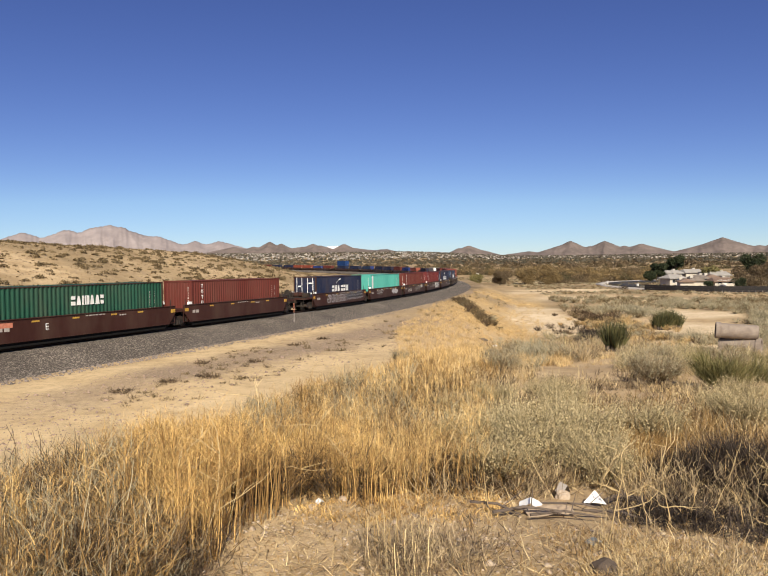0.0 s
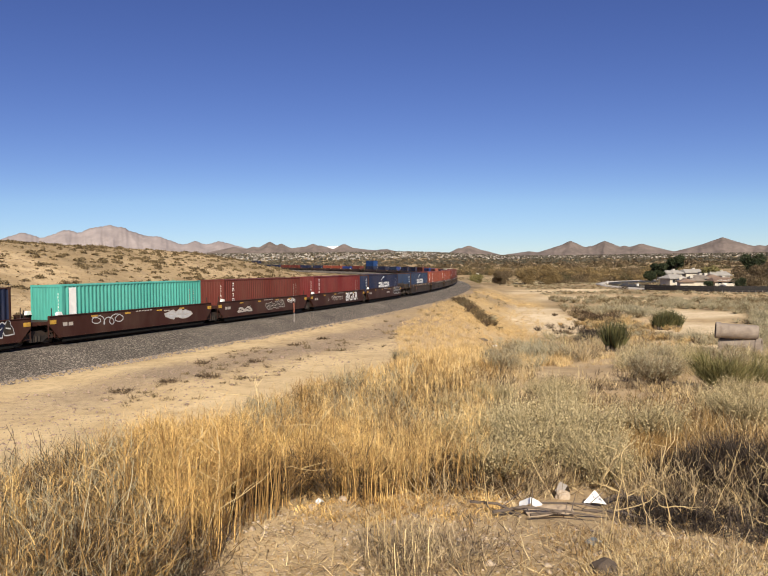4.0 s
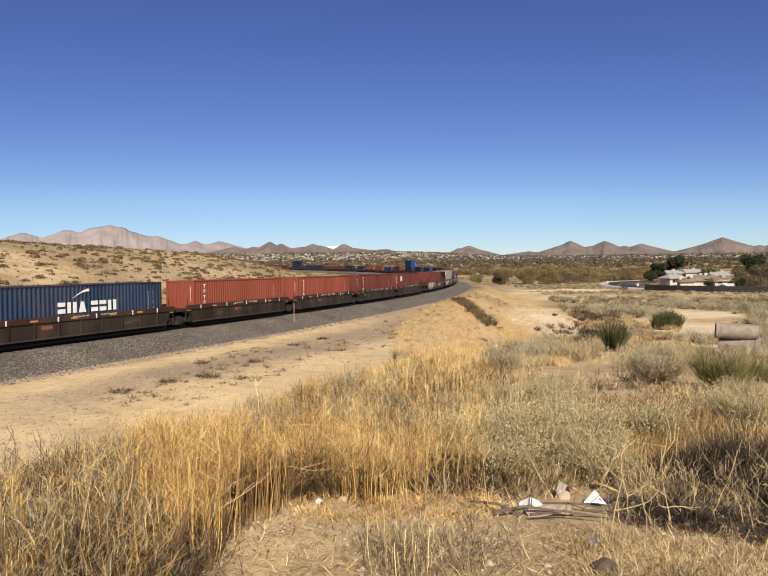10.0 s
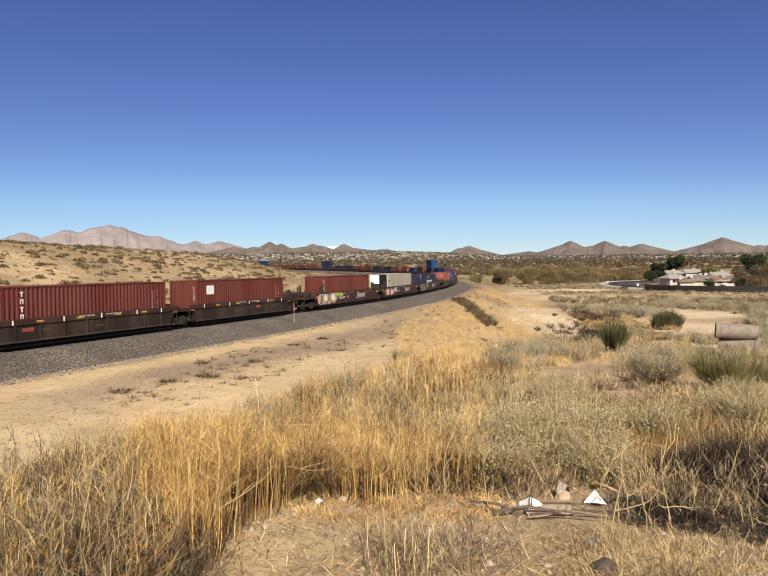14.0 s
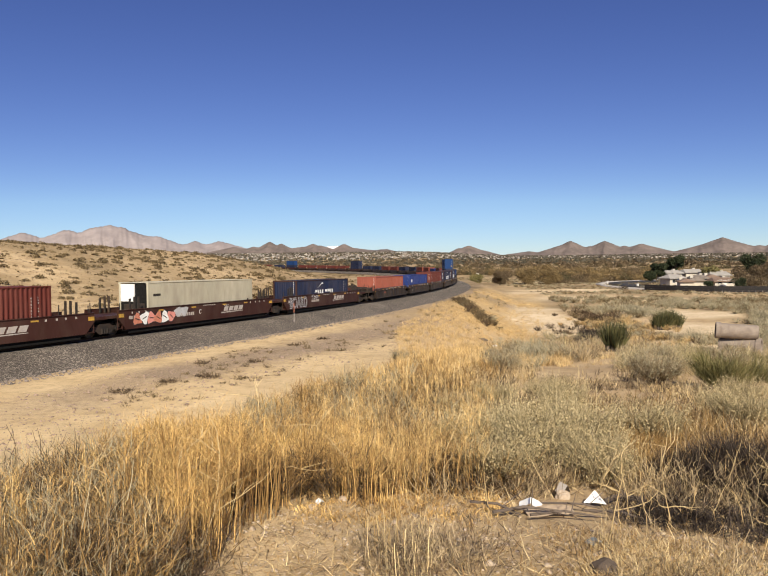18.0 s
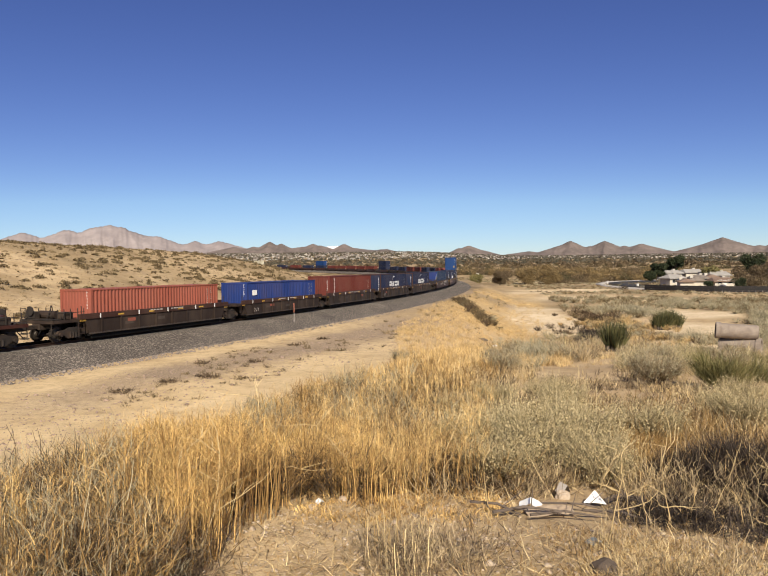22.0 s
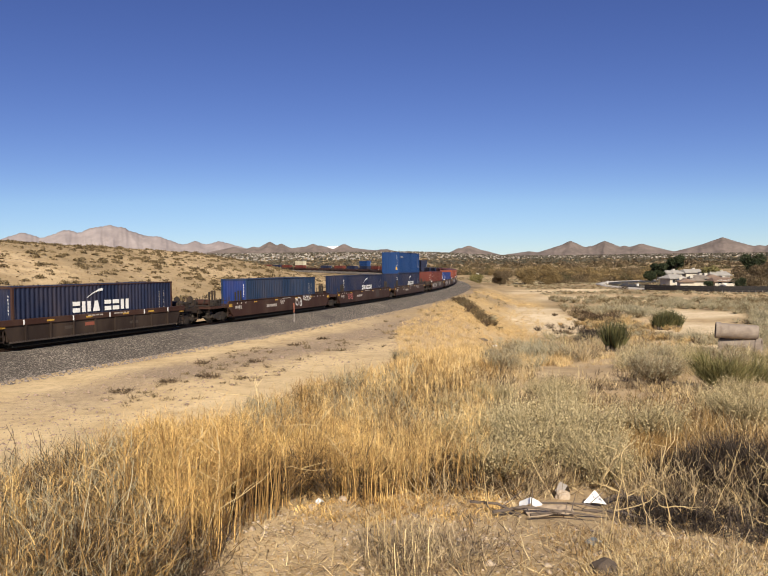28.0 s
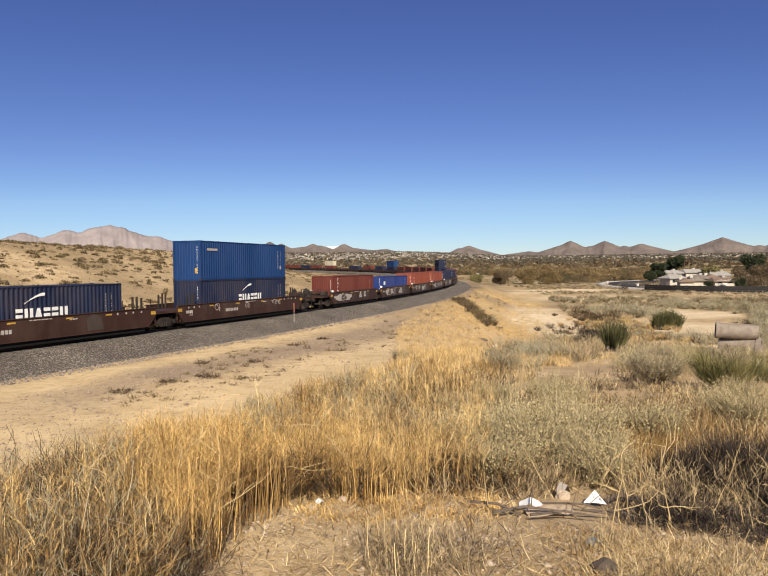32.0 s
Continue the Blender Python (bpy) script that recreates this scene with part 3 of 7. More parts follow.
def well_car(style, pitch, paint_name, label, truck_ends=(-1,), coupler_ends=(), far=False, platform=1.2):
    """One unit of a well car, rail top at z = 0: style 'plate' has smooth sides, 'ribbed' a top chord over ribbed panels."""
    m = PAINT[paint_name]
    ob = tagged(new("well_car"), label, "rail car", "well cars of the train")
    hw = pitch / 2
    well = 6.35 if pitch < 17 else 8.15
    x0 = 1.30
    for sx in (-1, 1):
        a, b = sorted((sx * x0, sx * (x0 + 0.07)))
        if style == "plate":
            o = [(-well - 0.75, 1.5), (well + 0.75, 1.5), (well + 0.75, 1.02), (well + 0.15, 0.36), (-well - 0.15, 0.36), (-well - 0.75, 1.02)]
            p = part("side_sill", Geo().prism(o, 0, a, b), m, ob)
            part("top_flange", Geo().box(min(sx * (x0 - 0.02), sx * (x0 + 0.12)), max(sx * (x0 - 0.02), sx * (x0 + 0.12)), -well - 0.75, well + 0.75, 1.50, 1.54), m, p)
            part("bottom_flange", Geo().box(min(sx * (x0 - 0.02), sx * (x0 + 0.09)), max(sx * (x0 - 0.02), sx * (x0 + 0.09)), -well - 0.15, well + 0.15, 0.31, 0.36), m, p)
        else:
            o = [(-well - 0.4, 1.18), (-well - 0.4, 1.18), (well + 0.4, 1.18), (well, 0.36), (-well, 0.36)][1:]
            p = part("side_panel", Geo().prism(o, 0, a, b), m, ob)
            part("top_chord", Geo().box(min(sx * (x0 - 0.03), sx * (x0 + 0.14)), max(sx * (x0 - 0.03), sx * (x0 + 0.14)), -well - 0.75, well + 0.75, 1.18, 1.50, 0.015), PAINT["oxide"], p)
            part("bottom_chord", Geo().box(min(sx * (x0 - 0.03), sx * (x0 + 0.13)), max(sx * (x0 - 0.03), sx * (x0 + 0.13)), -well, well, 0.29, 0.37), PAINT["greybrown"], p)
            for k in range(8):
                y = -well + 0.9 + k * (2 * well - 1.8) / 7
                part("rib", Geo().box(min(sx * (x0 + 0.05), sx * (x0 + 0.13)), max(sx * (x0 + 0.05), sx * (x0 + 0.13)), y - 0.06, y + 0.06, 0.36, 1.19), m, p)
        for k in (-0.62, -0.2, 0.25, 0.6):
            y = k * well
            part("reflector", Geo().box(min(sx * (x0 + 0.06), sx * (x0 + 0.145 if style != "plate" else x0 + 0.078)), max(sx * (x0 + 0.06), sx * (x0 + 0.145 if style != "plate" else x0 + 0.078)), y - 0.24, y + 0.24, 1.28, 1.37), M_YELLOW, p)
    if style == "plate" and pitch < 17:
        for sx in (-1, 1):
            part("corner_guide", Geo().prism([(-6.5, 1.5), (-6.12, 1.5), (-6.2, 1.72), (-6.42, 1.72)], 0, min(sx * 1.1, sx * 1.3), max(sx * 1.1, sx * 1.3)), M_WHITE, ob, "white container guide")
    part("well_floor", Geo().box(-1.29, 1.29, -well, well, 0.20, 0.296), M_BLACK, ob)
    part("underframe", Geo().box(-1.28, 1.28, -well + 0.2, well - 0.2, 0.03, 0.196, 0.02), M_BLACK, ob)
    if pitch > 17:
        for sy in (-1, 1):
            part("bulkhead_platform", Geo().box(-1.27, 1.27, min(sy * 6.7, sy * 8.1), max(sy * 6.7, sy * 8.1), 1.12, 1.22), m, ob)
    for sy in (-1, 1):
        reach = hw - 0.05 + (platform if sy in coupler_ends else 0)
        ya, yb = sorted((sy * (well + 0.1), sy * reach))
        part("end_deck", Geo().box(-1.28, 1.28, ya, yb, 1.06, 1.24), m, ob)
        yc, yd = sorted((sy * well, sy * (well + 0.12)))
        part("end_bulkhead", Geo().box(-1.29, 1.29, yc, yd, 0.36, 1.24), m, ob)
        part("centre_sill", Geo().box(-0.3, 0.3, ya, yb, 0.72, 1.08), M_STEEL, ob)
        if sy in truck_ends:
            truck(ob, sy * (hw if sy not in coupler_ends else reach - 1.55), far)
        for sx in (-1, 1):
            part("post", Geo().tube((sx * 1.2, sy * (well + 0.45), 1.2), (sx * 1.2, sy * (well + 0.45), 1.95), 0.03, n=6), M_STEEL, ob)
            if sx > 0:
                part("gear_bracket", Geo().prism([(sy * (well + 0.2), 1.06), (sy * (well + 0.75), 1.06), (sy * (well + 0.5), 0.5), (sy * (well + 0.3), 0.45)], 0, sx * 1.0 - 0.04, sx * 1.0 + 0.04), M_STEEL, ob)
            if pitch > 17:
                for dy in (7.0, 7.35, 7.75):
                    part("stake", Geo().box(sx * 1.22 - 0.05, sx * 1.22 + 0.05, sy * dy - 0.06, sy * dy + 0.06, 1.24, 2.2 + 0.1 * (dy < 7.5), 0.01), M_STEEL, ob)
            yy = sorted((sy * (well + 0.3), sy * (well + 0.72)))
            part("marker_plate", Geo().box(min(sx * 1.36, sx * 1.385), max(sx * 1.36, sx * 1.385), yy[0], yy[1], 1.08, 1.3), M_YELLOW, ob)
        yl = sy * (well + 0.55)
        g = Geo()
        for dy in (-0.2, 0.2):
            g.box(1.27, 1.30, yl + dy - 0.025, yl + dy + 0.025, 0.32, 1.5)
        for z in (0.36, 0.66, 0.96, 1.26):
            g.box(1.275, 1.295, yl - 0.175, yl + 0.175, z, z + 0.04)
        part("ladder", g, m, ob)
        if sy in coupler_ends:
            ye = sy * reach
            part("coupler", Geo().box(-0.13, 0.13, min(ye, ye + sy * 0.75), max(ye, ye + sy * 0.75), 0.74, 1.0, 0.04), M_STEEL, ob)
            for sx in (-1, 1):
                ld = part("ladder_rail", Geo().tube((sx * 1.15, ye, 0.45), (sx * 1.15, ye, 1.95), 0.022, n=6), M_STEEL, ob)
                for z in (0.5, 0.85, 1.2, 1.55, 1.9):
                    part("rung", Geo().tube((sx * 0.75, ye, z), (sx * 1.15, ye, z), 0.018, n=6), M_STEEL, ld)
            for sx in (-1, 1):
                for dy in (0.35, 0.8, 1.25, 1.75, 2.2):
                    part("handrail_post", Geo().tube((sx * 1.24, ye - sy * dy, 1.2), (sx * 1.24, ye - sy * dy, 1.85), 0.025, n=6), M_STEEL, ob)
                part("handrail", Geo().tube((sx * 1.24, ye - sy * 0.1, 1.62), (sx * 1.24, ye - sy * 2.25, 1.62), 0.02, n=6), M_STEEL, ob)
                part("corner_step", Geo().box(min(sx * 0.95, sx * 1.36), max(sx * 0.95, sx * 1.36), min(ye, ye - sy * 0.3), max(ye, ye - sy * 0.3), 0.42, 0.47), M_STEEL, ob)
            part("brake_lever", Geo().tube((0.2, ye - sy * 0.5, 1.24), (0.45, ye - sy * 0.7, 2.05), 0.03, n=6), M_STEEL, ob)
            part("valve_box", Geo().box(0.35, 1.15, min(ye - sy * 0.9, ye - sy * 1.5), max(ye - sy * 0.9, ye - sy * 1.5), 1.26, 1.66, 0.04), M_STEEL, ob)
            part("brake_box", Geo().box(-1.0, -0.3, min(ye - sy * 0.2, ye - sy * 0.5), max(ye - sy * 0.2, ye - sy * 0.5), 1.3, 1.72, 0.04), M_STEEL, ob)
            part("hose", Geo().tube((0.4, ye, 0.75), (0.45, ye + sy * 0.3, 0.4), 0.025, n=6), M_BLACK, ob)
            part("brake_wheel", Geo().tube((-0.6, ye - sy * 0.1, 1.75), (-0.6, ye - sy * 0.16, 1.75), 0.27, n=14), M_STEEL, ob)
            part("air_tank", Geo().tube((-0.7, ye - sy * 0.9, 1.5), (0.6, ye - sy * 0.9, 1.5), 0.24, n=12), m, ob)
            part("crossover_grating", Geo().box(-1.25, 1.25, min(ye - sy * 0.6, ye), max(ye - sy * 0.6, ye), 1.26, 1.31), M_STEEL, ob)
    return ob


# Middle of each unit along the train, its make, place in its set (-1 front, 0 middle, 1 rear, 2 alone), load and upper load
TRAIN = []


def add_set(centres, make, loads, uppers=None):
    for i, (c, ld) in enumerate(zip(centres, loads)):
        TRAIN.append((c, make, -1 if i == 0 else (1 if i == len(centres) - 1 else 0), ld, (uppers or {}).get(i)))


add_set([21.4, 36.4, 51.5], "plate", ["red", "green", "red_plain"])
add_set([70.9, 86.2, 101.2, 116.2, 131.3], "plate", ["navy_doors", "teal", "red", "crimson", "navy_line"])
add_set([150.8, 166.3, 181.6, 197.0, 212.5], "ribbed", ["greyblue_line", "orange", "orange", "red", "red_square"])
add_set([233.7, 253.3, 273.0], "long", ["red_old", "reefer", "navy_low"])
add_set([294.4, 310.5, 326.1, 342.0, 358.0], "ribbed", ["salmon", "blue_low", "red", "navy_line", "navy_line"])
add_set([379.2, 399.2, 419.1], "long_old", ["greyblue", "navy_small_mark", "navy_small_mark"], {2: "cobalt"})
add_set([441.5, 457.0, 472.3, 487.6, 502.9], "grimy", ["red", "blue_low", "orange", "orange", "navy"])
add_set([522.5, 538.0, 553.5, 569.0, 584.4], "ribbed", ["navy", "red", "red", "navy", "navy"])
add_set([604.0], "long", ["navy"], {0: "navy"})
add_set([624.5, 639.9, 655.3, 670.7, 686.0], "grimy", ["red", "red", "red", "red", "red"])
add_set([704.7, 724.7, 744.7], "long", ["navy", "navy", "red"], {0: "cobalt"})
add_set([766.0, 785.6, 805.2], "long", ["navy", "", "red"], {2: "beige"})
add_set([827.0, 842.4, 857.8, 873.2, 888.6], "ribbed", ["red", "navy", "red", "red", ""])
add_set([909.5, 924.9, 940.3, 955.7, 971.1], "grimy", ["red", "blue_low", "red", "navy", "red"])

LABELS = {"navy_doors": "navy shipping container with white lock rods on its end", "red": "red-brown corrugated steel shipping container loaded in a well car", "red_plain": "red corrugated shipping container in a maroon well car",
          "green": "dark green corrugated shipping container with a white wordmark", "navy_line": "navy corrugated shipping container with white wordmark and swoosh",
          "teal": "turquoise corrugated shipping container with a white edge stripe", "crimson": "crimson corrugated shipping container with upright white marks",
          "greyblue_line": "grey-blue shipping container with white wordmark and swoosh", "orange": "faded orange corrugated shipping container with white marks",
          "red_square": "red-brown shipping container with a white square sign", "red_old": "dull red-brown corrugated shipping container in a maroon well car",
          "reefer": "weathered cream refrigerated container with white and black end", "salmon": "sun-faded salmon corrugated shipping container",
          "blue_low": "blue standard-height shipping container with white emblem", "greyblue": "plain grey-blue corrugated shipping container",
          "cobalt": "bright blue container stacked on top of another", "navy": "dark navy shipping container far down the train", "beige": "cream shipping container stacked on another"}
LABELS["navy_low"] = "low navy shipping container sunk deep in a long well car"
LABELS["navy_small_mark"] = "navy corrugated container with a compact white wordmark"
COLOUR = {"navy_low": "navy", "navy_small_mark": "navy", "navy_doors": "navy", "red_plain": "red", "navy_line": "navy", "greyblue_line": "greyblue", "red_square": "red", "red_old": "red", "reefer": "beige", "blue_low": "blue"}


LOW = ("blue_low", "navy_low", "salmon")


def make_load(kind):
    low = kind in LOW
    ob = container(COLOUR.get(kind, kind), LABELS[kind], 2.591 if low else 2.896, kind == "reefer", "oxide" if kind in ("navy_line", "navy_low", "navy_doors", "greyblue_line", "green") else None)
    H = 2.591 if low else 2.896
    if kind == "navy_doors":
        for x in (-0.85, -0.3, 0.3, 0.85):
            part("lock_rod", Geo().tube((x, -L40 / 2 - 0.015, 0.1), (x, -L40 / 2 - 0.015, H - 0.1), 0.028, n=6), M_WHITE, ob, "white lock rod")
        for a, z in ((-0.75, 1.9), (0.4, 2.2), (0.4, 1.2)):
            part("notice", Geo().box(a, a + 0.35, -L40 / 2 + 0.004, -L40 / 2 + 0.016, z, z + 0.12), M_WHITE, ob, "small white notice")
    if kind in ("navy_line", "navy_doors", "greyblue_line"):
        wordmark(ob, -2.3, 2.15, 1.3, 1.92, ((1, 1), (1.25, 2), (1.05, 3), (0.35, 0), (1, 1), (1, 1), (1.25, 2)), M_WHITE)
        swoosh(ob, -0.6, 2.36, 0.6)
    elif kind == "navy_low":
        wordmark(ob, -2.2, 2.1, 0.98, 1.6, ((1, 1), (1.25, 2), (1.05, 3), (0.35, 0), (1, 1), (1, 1), (1.25, 2)), M_WHITE)
        swoosh(ob, -0.9, 2.04, 0.58)
    elif kind == "navy_small_mark":
        wordmark(ob, -1.3, 2.1, 1.2, 1.72, ((1, 1), (1.25, 2), (1.05, 3), (1, 1), (1, 1), (1.25, 2)), M_WHITE)
        swoosh(ob, -0.1, 2.22, 0.66)
    elif kind == "green":
        wordmark(ob, -1.5, 0.98, 1.72, 2.25, ((1, 1), (1.05, 3), (1, 2), (0.5, 4), (1, 3), (1.05, 3), (0.8, 1)), M_WHITE)
    elif kind == "teal":
        part("edge_stripe", Geo().box(W2 - 0.004, W2 + 0.003, -5.6, -5.1, 0.9, H - 0.15), M_WHITE, ob, "white upright edge stripe")
    elif kind in ("red", "crimson", "orange", "red_plain"):
        g = Geo()
        for k in range(5):
            z = H - 0.5 - k * 0.4
            g.box(W2 - 0.004, W2 + 0.003, -4.98, -4.76, z + 0.17, z + 0.23)
            if k % 2 == 0:
                g.box(W2 - 0.004, W2 + 0.003, -4.90, -4.83, z - 0.03, z + 0.168)
            else:
                g.box(W2 - 0.004, W2 + 0.003, -4.97, -4.92, z - 0.01, z + 0.168).box(W2 - 0.004, W2 + 0.003, -4.82, -4.77, z - 0.01, z + 0.168)
        tagged(part("side_emblem", g, M_WHITE, ob), "white upright row of blocks", kind="stuff")
    elif kind == "reefer":
        part("side_emblem", Geo().box(W2 - 0.004, W2 + 0.004, -5.6, -4.9, H - 0.95, H - 0.78), M_STEEL, ob, "small dark block emblem")
        part("warning_sign", Geo().box(W2 - 0.004, W2 + 0.004, 5.3, 5.5, 1.1, 1.35), M_STEEL, ob, "small dark sign")
    elif kind == "red_square":
        part("square_sign", Geo().box(W2 - 0.004, W2 + 0.004, -5.0, -4.1, H - 1.05, H - 0.40), M_WHITE, ob, "white square sign")
    elif kind == "blue_low":
        part("side_emblem", Geo().box(W2 - 0.004, W2 + 0.003, -5.3, -4.6, H - 1.05, H - 0.62), M_WHITE, ob, "white block emblem")
    elif kind == "cobalt":
        part("yellow_sticker", Geo().box(W2 - 0.5, W2 - 0.3, -L40 / 2 + 0.006, -L40 / 2 + 0.016, 0.5, 0.9), M_YELLOW, ob, "yellow sticker")
        part("number_marks", Geo().box(W2 - 0.004, W2 + 0.003, -5.3, -4.0, H - 0.72, H - 0.56), M_GREYW, ob, "row of small white marks")
    return ob


LOADS, CARS, MOVERS = {}, {}, []


def make_car(make, place, far_off=False):
    ends = {-1: (-1, 1), 0: (1,), 1: (1,)}[place]
    coup = {-1: (-1,), 0: (), 1: (1,)}[place]
    style, pitch, pn, label = {"plate": ("plate", 15.2, "maroon", "maroon smooth-sided articulated well car unit"),
                               "ribbed": ("ribbed", 15.4, "brown", "dark brown ribbed articulated well car unit"),
                               "long": ("plate", 19.8, "maroon", "long maroon smooth-sided well car unit"),
                               "long_old": ("plate", 20.0, "oxide", "long rusty oxide-brown well car unit"),
                               "grimy": ("plate", 15.4, "oxide", "grimy oxide-brown articulated well car unit with graffiti")}[make]
    return well_car(style, pitch, pn, label, ends, coup, platform=0.35 if far_off else 1.2)


PLATE_X = 1.3705


def bars(car, y0, y1, z0, z1, n, material, x=PLATE_X, label="row of small plain marks"):
    """A row of plain bars where a number or notice stands."""
    w = (y1 - y0) / n
    for i in range(n):
        part("mark", Geo().box(x, x + 0.004, y0 + i * w + w * 0.12, y0 + (i + 1) * w - w * 0.12, z0, z1), material, car, label)


def slanted_blocks(car, y0, y1, z0, z1, n, material, x=PLATE_X):
    """A slanting row of plain emblem blocks over an underline."""
    w, lean = (y1 - y0) / n, (z1 - z0) * 0.5
    for i in range(n):
        a = y0 + i * w
        part("emblem_block", Geo().prism([(a, z0), (a + w * 0.8, z0), (a + w * 0.8 + lean, z1), (a + lean, z1)], 0, x, x + 0.004), material, car, "slanted plain emblem block")
    part("emblem_underline", Geo().prism([(y0 - 0.3, z0 - 0.14), (y1, z0 - 0.09), (y1, z0 - 0.05), (y0 - 0.25, z0 - 0.05)], 0, x, x + 0.004), material, car)


def graffiti(car, y0, y1, z0, z1, n, fills, edge, seed, x=PLATE_X):
    """Sprayed shapes: each a bulging outline with a filled core and a stroke across."""
    r_ = random.Random(seed)
    w = (y1 - y0) / n
    for i in range(n):
        yc, zc = y0 + (i + 0.5) * w, (z0 + z1) / 2 + r_.uniform(-0.05, 0.05)
        k, ph = 11, r_.uniform(0, 6)
        out = []
        for j in range(k):
            a = 2 * math.pi * j / k
            q = 1 + 0.28 * math.sin(3 * a + ph) + r_.uniform(-0.12, 0.12)
            out.append((yc + math.cos(a) * w * 0.68 * q, min(z1 + 0.05, max(z0, zc + math.sin(a) * (z1 - z0) * 0.5 * q))))
        s = part("spray_shape", Geo().prism(out, 0, x, x + 0.002 + 0.0012 * (i % 2)), edge, car, "sprayed graffiti shape")
        core = [(yc + (a - yc) * 0.86, zc + (b - zc) * 0.84) for a, b in out]
        part("spray_core", Geo().prism(core, 0, x + 0.001, x + 0.0045 + 0.0012 * (i % 2)), fills[i % len(fills)], s)
        t = r_.uniform(-0.5, 0.5)
        dy, dz = math.cos(t) * w * 0.3, math.sin(t) * (z1 - z0) * 0.3
        part("spray_stroke", Geo().prism([(yc - dy, zc - dz - 0.03), (yc + dy, zc + dz - 0.03), (yc + dy, zc + dz + 0.04), (yc - dy, zc - dz + 0.04)], 0, x + 0.002, x + 0.0065 + 0.0012 * (i % 2)), edge, s)


def scribble(car, y0, y1, z0, z1, n, material, seed, x=PLATE_X, thick=0.05):
    """A looping tag drawn in one thin line."""
    r_, n = random.Random(seed), max(2, n // 2)
    w, pts = (y1 - y0) / n, []
    high = [r_.uniform(0.45, 1.0) for _ in range(n + 1)]
    turn = [r_.uniform(0.25, 0.85) for _ in range(n + 1)]
    for i in range(n * 9):
        u, k = i / 9, i // 9
        f = u - k
        h = (high[k] * (1 - f) + high[k + 1] * f) * (z1 - z0) / 2
        pts.append((y0 + w * u + w * turn[k] * math.sin(math.tau * u), (z0 + z1) / 2 + h * math.cos(math.tau * u) + 0.08 * math.sin(u * 2.3)))
    g = Geo()
    for i, ((a, b), (c, d)) in enumerate(zip(pts, pts[1:])):
        ln = math.hypot(c - a, d - b) or 1
        nx, nz = -(d - b) / ln * thick * 0.5, (c - a) / ln * thick * 0.5
        g.prism([(a + nx, b + nz), (c + nx, d + nz), (c - nx, d - nz), (a - nx, b - nz)], 0, x, x + 0.003 + 0.001 * (i % 2))
    tagged(part("spray_tag", g, material, car), "thin sprayed tag line", kind="stuff")


def letters(car, text, y, z, size, material, x=PLATE_X, swell=0.0, kind="white stencilled characters ", narrow=1.0):
    """Real characters from the built-in font, read from the track's near side."""
    cu = bpy.data.curves.new("letters", "FONT")
    cu.body, cu.size, cu.extrude = text, size, 0.002
    cu.offset = swell
    tmp = bpy.data.objects.new("letters", cu)
    scene.collection.objects.link(tmp)
    me = bpy.data.meshes.new_from_object(tmp.evaluated_get(bpy.context.evaluated_depsgraph_get()))
    bpy.data.objects.remove(tmp)
    me.materials.clear()
    me.materials.append(material)
    ob = new("stencil", me)
    ob.parent = car
    ob.matrix_basis = Matrix.Translation((x + 0.003, y, z)) @ Matrix(((0, 0, 1, 0), (1, 0, 0, 0), (0, 1, 0, 0), (0, 0, 0, 1))) @ Matrix.Diagonal((narrow, 1, 1, 1))
    return tagged(ob, kind + text)


